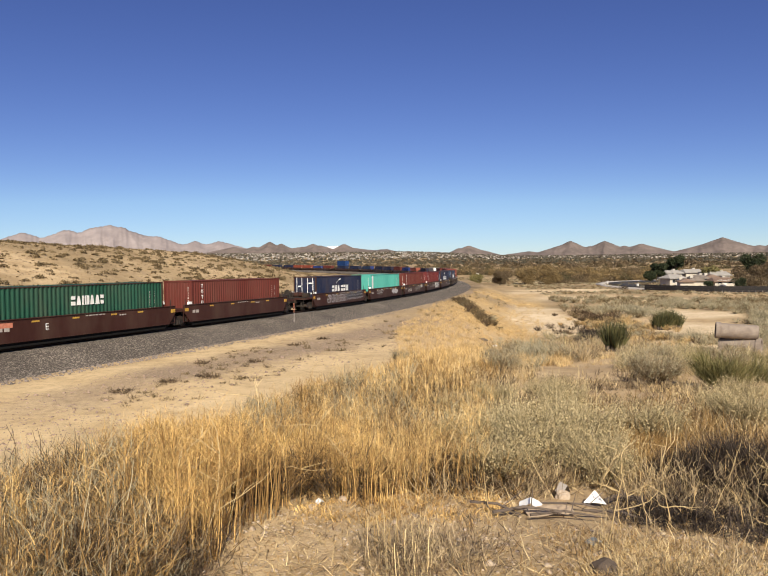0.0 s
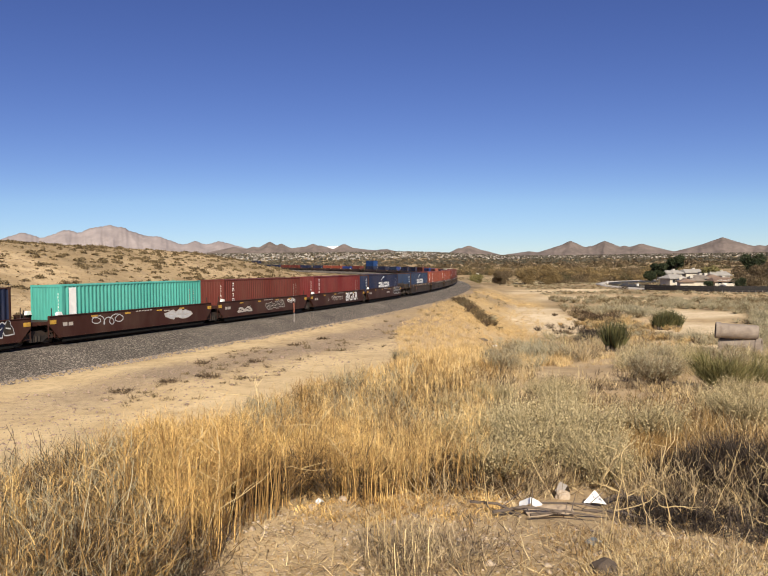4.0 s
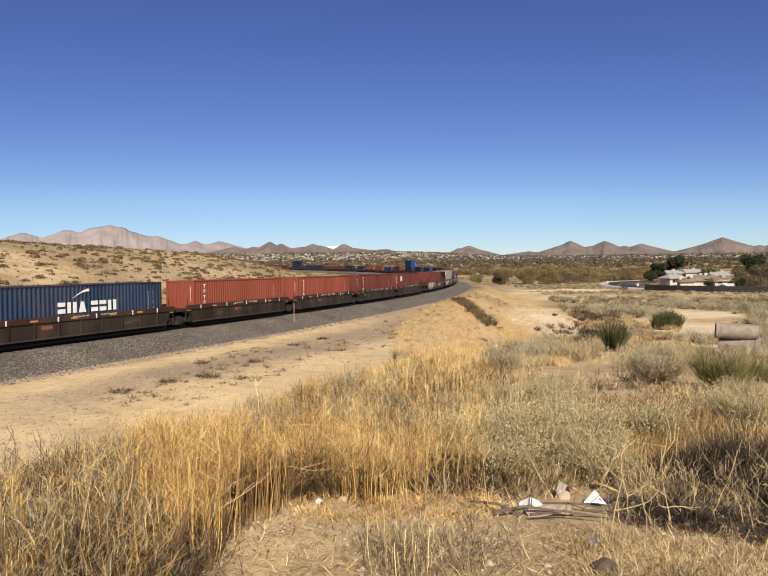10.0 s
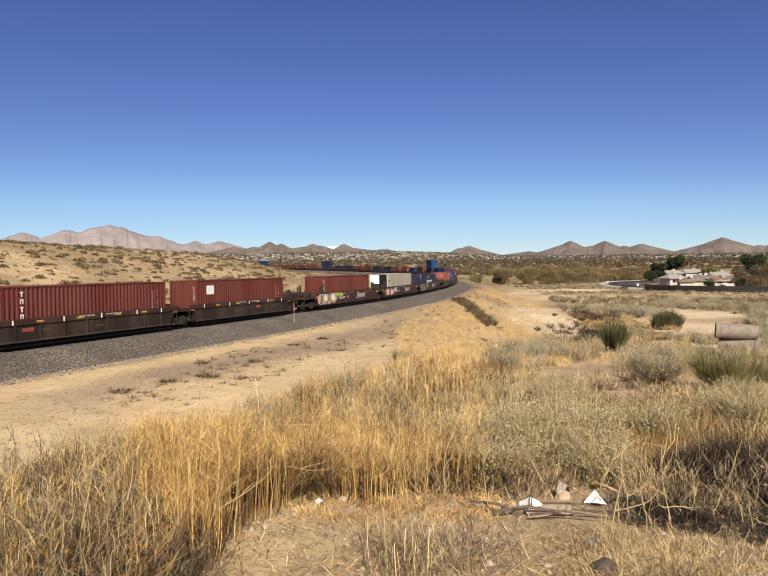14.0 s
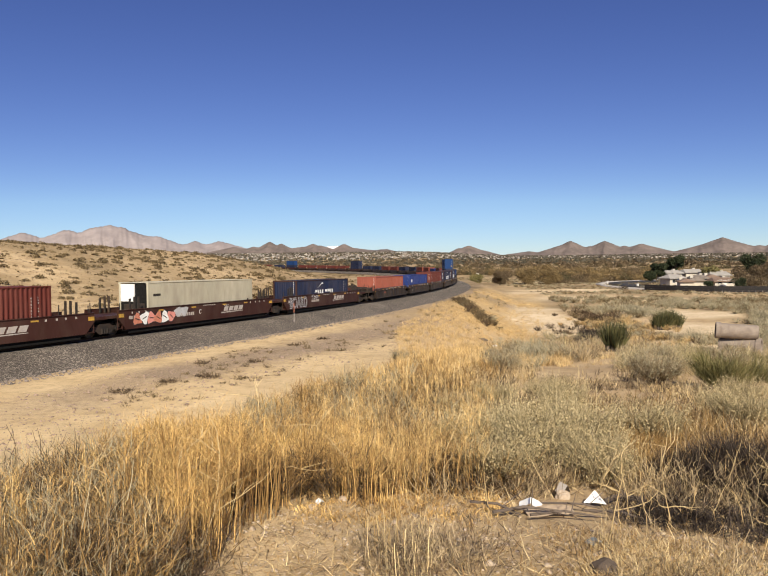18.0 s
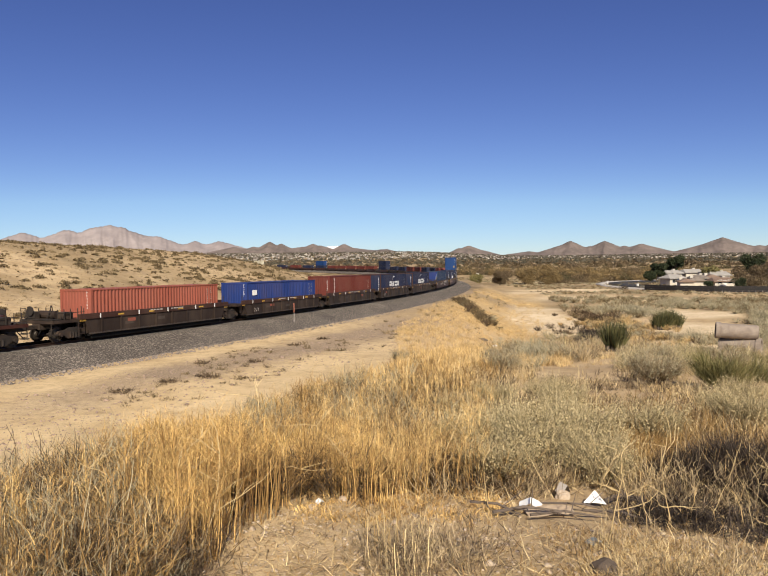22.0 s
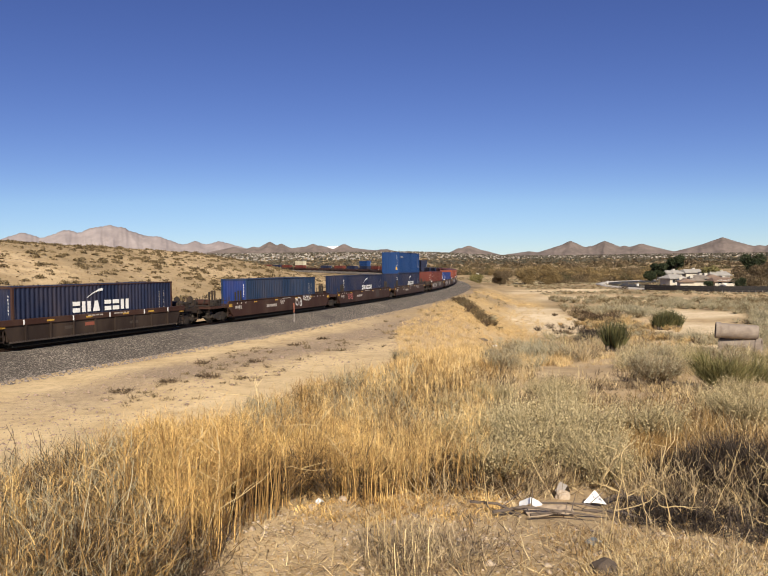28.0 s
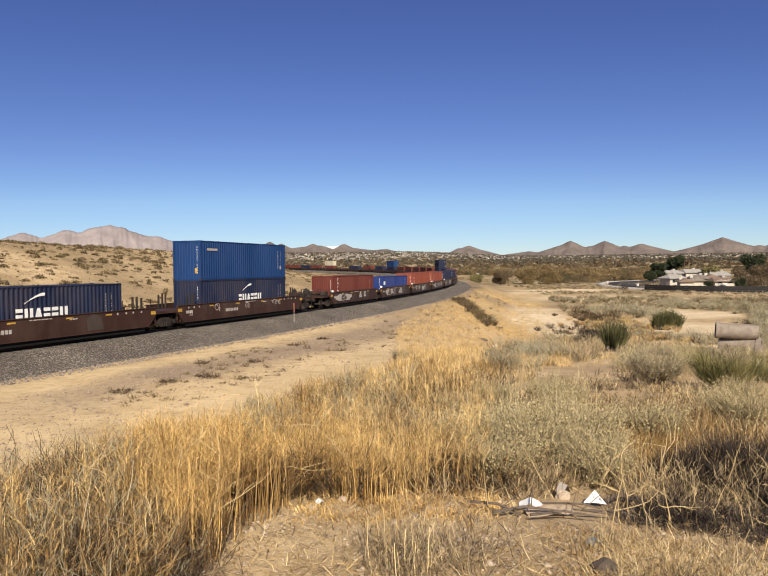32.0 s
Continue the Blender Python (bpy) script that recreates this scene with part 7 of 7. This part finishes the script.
def street_box(x, y, w, h, label):
    """A small utility box on a concrete foot."""
    ob = tagged(new("utility_box"), label, "utility box", "utility boxes by the street")
    ob.matrix_basis = pose(x, y, float(land(x, y, False)) + 0.5, 0, 0, 20)
    part("body", Geo().box(-w / 2, w / 2, -0.25, 0.25, 0.12, h, 0.03), M_TRIM, ob)
    part("lid", Geo().box(-w / 2 - 0.04, w / 2 + 0.04, -0.29, 0.29, h, h + 0.06, 0.01), M_GREYW, ob)
    part("foot", Geo().box(-w / 2 - 0.08, w / 2 + 0.08, -0.33, 0.33, -0.1, 0.12, 0.02), M_CONC, ob)


street_box(76.0, 204.5, 0.5, 0.8, "small white utility box beside the street")
street_box(74.0, 226.0, 0.4, 0.9, "pale utility box on the street corner")


# ---- things lying about ----
def pipe(x, y, z, turn, length, r, label, tilt=0.0):
    ob = tagged(new("concrete_pipe"), label, "pipe", "concrete pipes")
    ob.matrix_basis = pose(x, y, z, 0, tilt, turn)
    h = length / 2
    part("barrel", Geo().lathe([(-h, r - 0.11), (-h, r - 0.01), (-h + 0.015, r), (h - 0.32, r), (h - 0.3, r + 0.06), (h - 0.01, r + 0.06), (h, r + 0.05), (h, r - 0.09), (h - 0.1, r - 0.11), (-h, r - 0.11)], 0, (0, 0), 28), M_CONC, ob, smooth=False)
    part("joint_ring", Geo().lathe([(-h - 0.09, r - 0.1), (-h - 0.09, r - 0.05), (-h, r - 0.05)], 0, (0, 0), 28), M_CONC, ob)
    return ob


pz = float(land(23.3, 45.2, False))
pipe(23.75, 45.35, pz + 0.46, -37, 2.45, 0.54, "weathered concrete pipe half sunk in the sand")
pipe(23.35, 45.25, pz + 1.47, 159, 2.45, 0.50, "weathered concrete pipe stacked on another", -3)


def stones():
    n = 7000
    p = spots(n, 2.8, 16, -33, 33)
    p = np.concatenate([p, spots(2600, 15, 75, -28, 8, lambda x, y: np.abs(track_frame(x, y)[1] - 12) < 4.5)])
    n = len(p)
    ico = np.array([(0, 0, 1), (0.9, 0, 0.2), (0.2, 0.85, 0.15), (-0.8, 0.4, 0.1), (-0.6, -0.7, 0.2), (0.4, -0.8, 0.1), (0, 0, -0.6)])
    tri = np.array([(0, 1, 2), (0, 2, 3), (0, 3, 4), (0, 4, 5), (0, 5, 1), (6, 2, 1), (6, 3, 2), (6, 4, 3), (6, 5, 4), (6, 1, 5)])
    s = 0.0085 * rng.lognormal(0, 0.5, n) * (1 + np.hypot(p[:, 0], p[:, 1]) / 45)
    v = p[:, None] + (ico[None] + rng.normal(0, 0.16, (n, 7, 3))) * s[:, None, None] * np.array([1.2, 1.1, 0.75]) + np.array([0, 0, 0.02])
    q = (np.arange(n)[:, None, None] * 7 + tri[None]).reshape(-1, 3)
    m = node_mat("pale gravel stones", (0.22, 0.16, 0.105), (0.46, 0.37, 0.28), 6, 0.9, bump=0.2, fine=40, per_island=0.5)
    c = spots(9000, 15, 80, -30, 8, lambda x, y: np.abs(track_frame(x, y)[1] - 12.5) < 4.0 + 1.5 * wob(x, y, 3))
    sc = 0.023 * rng.lognormal(0, 0.42, len(c)) * (1 + np.hypot(c[:, 0], c[:, 1]) / 60)
    cv = c[:, None] + (ico[None] + rng.normal(0, 0.16, (len(c), 7, 3))) * sc[:, None, None] * np.array([1.2, 1.1, 0.75]) + np.array([0, 0, 0.02])
    cq = (np.arange(len(c))[:, None, None] * 7 + tri[None]).reshape(-1, 3)
    mc = node_mat("brown gravel chips", (0.085, 0.06, 0.048), (0.34, 0.25, 0.19), 6, 0.9, bump=0.2, fine=40, per_island=0.8)
    f = spots(9000, 20, 110, -34, 6, lambda x, y: np.abs(track_frame(x, y)[1] - 5.0) < 0.55 + 0.35 * wob(x, y, 1.5, 3), 2.0)
    f = np.concatenate([f, spots(26000, 24, 75, -34, 2, lambda x, y: np.abs(track_frame(x, y)[1] - 5.1) < 0.8)])
    sf = 0.035 * rng.lognormal(0, 0.35, len(f)) * (1 + np.hypot(f[:, 0], f[:, 1]) / 90)
    fv = f[:, None] + (ico[None] + rng.normal(0, 0.16, (len(f), 7, 3))) * sf[:, None, None] * np.array([1.2, 1.1, 0.8]) + np.array([0, 0, 0.03])
    fq = (np.arange(len(f))[:, None, None] * 7 + tri[None]).reshape(-1, 3)
    mf = node_mat("spilled ballast stones", (0.07, 0.058, 0.05), (0.24, 0.20, 0.17), 6, 0.9, bump=0.2, fine=40, per_island=0.8)
    soup("ballast_stones", fv.reshape(-1, 3), fq, mf, "grey ballast stones spilled along the foot of the bed", "stones")
    soup("gravel_chips", cv.reshape(-1, 3), cq, mc, "brown gravel chips along the dirt track", "stones")
    soup("gravel_stones", v.reshape(-1, 3), q, m, "small pale stones strewn on the soil", "stones")


stones()


def lump(name, label, cat, x, y, size, material, seed, up=0.0, turn=0.0):
    """A rough broken lump: a rock or clod."""
    r_ = np.random.default_rng(seed)
    bm = bmesh.new()
    bmesh.ops.create_icosphere(bm, subdivisions=3, radius=1)
    for v in bm.verts:
        k = 1 + 0.22 * noise.noise(v.co * 1.6 + Vector((seed, 0, 0))) + 0.08 * noise.noise(v.co * 5)
        v.co = Vector((v.co.x * size[0] * k, v.co.y * size[1] * k, max(v.co.z, -0.55) * size[2] * k))
    me = bpy.data.meshes.new(name)
    bm.to_mesh(me)
    bm.free()
    me.materials.append(material)
    ob = tagged(new(name, me), label, cat)
    ob.matrix_basis = pose(x, y, float(land(x, y)) + size[2] * 0.4 + up, 0, 0, turn)
    return ob


M_STONE = node_mat("tan field stone", (0.30, 0.23, 0.17), (0.52, 0.43, 0.34), 4, 0.9, bump=0.5, fine=30)
M_DARKROCK = node_mat("dark brown rock", (0.05, 0.038, 0.03), (0.12, 0.09, 0.068), 5, 0.9, bump=0.4, fine=30)
M_PAPER = node_mat("crumpled white paper", (0.70, 0.70, 0.69), (0.86, 0.86, 0.85), 8, 0.8, bump=0.1)
M_WOOD = node_mat("grey weathered wood", (0.06, 0.045, 0.036), (0.19, 0.15, 0.12), 3, 0.9, bump=0.4, fine=30, stretch=(1, 8, 8))
M_BLUEGREY = node_mat("dull blue-grey foil", (0.13, 0.145, 0.15), (0.30, 0.33, 0.34), 8, 0.5, bump=0.1)
M_CARD = node_mat("tan cardboard", (0.34, 0.25, 0.17), (0.48, 0.38, 0.27), 4, 0.9, bump=0.1)
lump("dark_rock", "dark brown rock at the foot of the mound", "rock", 1.13, 3.5, (0.075, 0.05, 0.06), M_DARKROCK, 3)
lump("slab_rock", "flat pale concrete slab between shrubs", "slab", 3.85, 10.1, (0.55, 0.3, 0.10), M_STONE, 5)
lump("slab_rock", "flat tan slab on the slope", "slab", 3.3, 10.4, (0.3, 0.25, 0.08), M_STONE, 6)
for k, (x, y, s) in enumerate(((-0.55, 5.0, 0.07), (-0.9, 4.6, 0.05), (0.25, 5.9, 0.06), (-0.35, 5.35, 0.08), (-1.6, 4.4, 0.06), (0.5, 4.4, 0.045), (0.05, 4.6, 0.04), (1.9, 4.3, 0.05), (2.3, 4.6, 0.06), (0.9, 5.4, 0.05))):
    lump("field_stone", "tan rounded stone on bare soil", "stone", x, y, (s * 0.5, s * 0.42, s * 0.3), M_STONE, 20 + k, 0, 40 * k)


def crumpled(name, label, cat, x, y, z_up, w, d, material, seed, turn, lift=0.1, tilt=8, pointed=False):
    """A creased sheet, folded up at the middle."""
    r_ = np.random.default_rng(seed)
    n = 6
    pts, fs = [], []
    for i in range(n + 1):
        for j in range(n + 1):
            a, b = i / n - 0.5, j / n - 0.5
            if pointed:
                b = (b + 0.5) * (1.06 - 2 * abs(a))
            pts.append((a * w, b * d, lift * (1 - 2 * abs(a)) + 0.008 * w * r_.normal()))
    fs = [(i * (n + 1) + j, (i + 1) * (n + 1) + j, (i + 1) * (n + 1) + j + 1, i * (n + 1) + j + 1) for i in range(n) for j in range(n)]
    k = len(pts)
    g = Geo().poly(pts + [(a, b, c - 0.004) for a, b, c in pts], fs + [tuple(k + q for q in f[::-1]) for f in fs])
    ob = tagged(new(name, g.mesh(name, material)), label, cat)
    ob.matrix_basis = pose(x, y, float(land(x, y)) + z_up, tilt, 0, turn)
    return ob


crumpled("paper_scrap", "crumpled white paper lying on twigs", "paper", 1.62, 5.24, 0.03, 0.17, 0.10, M_PAPER, 1, -14, 0.02, 46, True)
crumpled("cardboard_piece", "crumpled pale carton behind the papers", "cardboard", 1.45, 5.55, 0.05, 0.10, 0.08, M_GREYW, 2, 35, 0.07)
crumpled("paper_scrap", "torn white paper lying on a board", "paper", 1.08, 5.06, 0.05, 0.17, 0.10, M_PAPER, 2, -15, 0.045)
crumpled("cardboard_piece", "flattened tan cardboard under the papers", "cardboard", 1.2, 4.95, 0.03, 0.36, 0.14, M_CARD, 3, 10, 0.02)
lump("white_block", "pale broken concrete block", "block", 1.44, 5.5, (0.062, 0.035, 0.055), M_STONE, 9)
crumpled("blue_wrapper", "small blue-grey wrapper on the soil", "litter", 1.25, 4.06, 0.02, 0.10, 0.06, M_BLUEGREY, 4, 40, 0.012)
crumpled("white_scrap", "small white scrap among the stalks", "litter", -0.5, 5.05, 0.04, 0.06, 0.05, M_PAPER, 6, 30, 0.02)
for k, (x, y, ln, tn, r) in enumerate(((1.0, 4.85, 0.5, 12, 0.013), (1.45, 5.02, 0.6, -14, 0.009), (1.85, 5.3, 0.34, 22, 0.02), (1.25, 4.72, 0.5, 4, 0.011), (1.65, 4.75, 0.5, -20, 0.010), (0.8, 4.95, 0.4, -30, 0.012))):
    ob = tagged(new("dead_branch"), "grey weathered dead branch on the ground", "branch", "dead branches")
    ob.matrix_basis = pose(x, y, float(land(x, y)) + 0.05, 0, 3, tn)
    part("limb", Geo().tube((-ln / 2, 0, 0), (0, 0.03, 0.02), r, r * 0.85, 8).tube((0, 0.03, 0.02), (ln / 2, -0.02, 0), r * 0.85, r * 0.5, 8), M_WOOD, ob)
    part("twig", Geo().tube((0.05, 0.02, 0.02), (ln * 0.3, 0.22, 0.08), r * 0.4, r * 0.15, 6), M_WOOD, ob)
    part("twig", Geo().tube((-0.1, 0.02, 0.02), (ln * 0.1, -0.2, 0.05), r * 0.4, r * 0.15, 6), M_WOOD, ob)


def skeleton_weed(x, y, h, seed, label):
    """A bare pale branching weed."""
    r_ = np.random.default_rng(seed)
    ob = tagged(new("dry_weed"), label, "dry weed", "bare branching weeds")
    ob.matrix_basis = pose(x, y, float(land(x, y)) - 0.02)
    def crooked(p, d, n, r0, bend):
        """One bent tapering rod of n lengths from p along d; returns it and its joints."""
        pts, joints = [], [p]
        for k in range(n + 1):
            q = d.to_track_quat("Z", "Y").to_matrix()
            r = r0 * (1 - k / n * 0.7)
            pts += [p + q @ Vector((r * math.cos(a * math.tau / 5), r * math.sin(a * math.tau / 5), 0)) for a in range(5)]
            d = d + Vector((r_.normal(), r_.normal(), r_.normal() * 0.6)) * bend * d.length
            p = p + d
            joints.append(p)
        fs = [(5 * k + a, 5 * k + (a + 1) % 5, 5 * k + 5 + (a + 1) % 5, 5 * k + 5 + a) for k in range(n) for a in range(5)]
        return Geo().poly(pts, fs + [(4, 3, 2, 1, 0), tuple(range(5 * n, 5 * n + 5))]), joints[:-1]
    g, top = crooked(Vector((0, 0, 0)), Vector((r_.normal() * 0.015, r_.normal() * 0.015, h / 6)), 6, 0.0046, 0.16)
    part("stem", g, V_STRAW, ob)
    for k in range(5):
        a = k * 2.39 + r_.uniform(-0.4, 0.4)
        s = top[r_.integers(2, 7)] if k > 2 else top[k + 2]
        ln = h * r_.uniform(0.08, 0.15)
        d = Vector((math.cos(a) * ln * 0.7, math.sin(a) * ln * 0.7, ln * r_.uniform(0.0, 0.65)))
        g, js = crooked(s, d, 4, 0.0032, 0.26)
        br = part("branch", g, V_STRAW, ob)
        d2 = Vector((r_.normal(), r_.normal(), abs(r_.normal()) * 0.6)) * ln * 0.35
        g2, _ = crooked(js[2], d2, 3, 0.0024, 0.3)
        part("twig", g2, V_STRAW, br)
    return ob


for k, (x, y, h) in enumerate(((1.31, 4.02, 0.64), (1.93, 4.55, 0.50), (1.75, 4.85, 0.56), (1.75, 5.6, 0.5), (2.75, 7.5, 0.6), (2.45, 4.2, 0.34), (-1.05, 3.72, 0.76), (-1.36, 3.95, 0.55), (-0.15, 5.5, 0.78), (-1.8, 3.75, 0.55),
                               (-1.95, 4.3, 0.5), (2.6, 4.4, 0.42), (3.4, 8.3, 0.6), (0.5, 5.6, 0.6), (-0.75, 5.3, 0.75), (2.9, 5.0, 0.5), (0.75, 5.0, 0.42))):
    skeleton_weed(x, y, h, 50 + k, "bare pale branching dry weed")


# white debris on the bank, marker post, far bridge
wd = tagged(new("white_debris"), "broken white bowl-shaped debris on the bank", "debris")
wd.matrix_basis = pose(8.18, 50.6, float(land(8.18, 50.6)) + 0.06, 0, 35, 30) @ Matrix.Scale(0.6, 4)
part("shell", Geo().lathe([(-0.3, 0.05), (-0.28, 0.25), (0.0, 0.42), (0.2, 0.45), (0.2, 0.41), (0.0, 0.38), (-0.22, 0.22), (-0.25, 0.05)], 0, (0, 0), 16), M_TRIM, wd)
part("shard", Geo().box(0.5, 0.95, -0.2, 0.3, 0.1, 0.16, 0.02), M_TRIM, wd)
lump("dark_log", "dark charred log on the bank", "log", 8.97, 62.4, (0.7, 0.16, 0.16), M_WOOD, 31, 0, -50)
lump("dark_log", "short charred log in the bank grass", "log", 6.96, 56.0, (0.6, 0.13, 0.13), M_WOOD, 32, 0, -40)

post = tagged(new("marker_post"), "thin track marker post, red above white", "marker post")
ps, pl = 56.6, 3.2
px_, py_, pz_, pt_ = on_track(ps)
post.matrix_basis = pose(px_ + pl * math.cos(pt_), py_ - pl * math.sin(pt_), pz_ - 0.65)
part("white_shaft", Geo().tube((0, 0, 0), (0, 0, 0.9), 0.026, n=8), M_GREYW, post)
part("red_top", Geo().tube((0, 0, 0.9), (0, 0, 1.65), 0.028, n=8), M_POST, post)
part("cap", Geo().tube((0, 0, 1.65), (0, 0, 1.7), 0.028, 0.015, n=8), M_POST, post)


def far_bridge():
    ob = tagged(new("railway_bridge"), "short dark steel girder bridge under the far track", "bridge", kind="structure")
    for s0 in (404, 410, 416, 422):
        a, b = on_track(s0), on_track(s0 + 6)
        m = pose(a[0], a[1], a[2], 0, 0, -math.degrees(math.atan2(b[0] - a[0], b[1] - a[1])))
        for x in (-2.3, 2.3):
            part("girder", Geo().box(x - 0.15, x + 0.15, 0, 6.05, -1.5, -0.25, 0.02), M_STEEL, ob, at=m)
        part("deck", Geo().box(-2.3, 2.3, 0, 6.05, -0.35, -0.24), M_STEEL, ob, at=m)
    for s0 in (402, 428):
        a = on_track(s0)
        part("abutment", Geo().box(-3, 3, -1, 1, -4.5, -0.4, 0.05), M_CONC, ob, at=pose(a[0], a[1], a[2], 0, 0, -math.degrees(a[3])))
    # no gap is cut: a solid black slab stands for the shade under the deck
    a = on_track(415)
    part("opening", Geo().box(-3.4, -3.0, -11, 11, -4.5, -1.4), M_BLACK, ob, at=pose(a[0], a[1], a[2], 0, 0, -math.degrees(a[3])))


far_bridge()

# small white kiosk post in the valley
kp = tagged(new("utility_cabinet"), "pale upright utility cabinet in the valley", "cabinet")
kp.matrix_basis = pose(39, 284, float(land(39, 284, False)) - 0.1)
part("body", Geo().box(-0.42, 0.42, -0.4, 0.4, 0, 3.4, 0.05), M_TRIM, kp)
part("cap", Geo().box(-0.5, 0.5, -0.48, 0.48, 3.4, 3.55), M_TRIM, kp)
part("door", Geo().box(-0.3, 0.3, -0.43, -0.4, 0.2, 2.2), M_GREYW, kp)


def motions():
    """The train runs along the track at a steady pace."""
    times = [k * 1.0 for k in range(33)]
    for ob, c, z in MOVERS:
        rows = []
        for t in times:
            m = car_pose(c - SPEED * t)
            rows.append((t, m @ Matrix.Translation((0, 0, z))))
        walk(ob, rows)
    # every wheel rolls at the same rate, so that all share one set of keys
    wheels = [o for ob, c, z in MOVERS for o in ob.children_recursive if o.name.startswith("wheel")]
    rate = math.degrees(SPEED / 0.42)
    walk(wheels[0], [(k / FPS, pose(0, 0, 0, rate * k / FPS)) for k in range(int(SECONDS * FPS) + 1)])
    turn = wheels[0].animation_data
    for w in wheels[1:]:
        w.rotation_mode = "QUATERNION"
        w.animation_data_create()
        w.animation_data.action = turn.action
        w.animation_data.action_slot = turn.action_slot


motions()
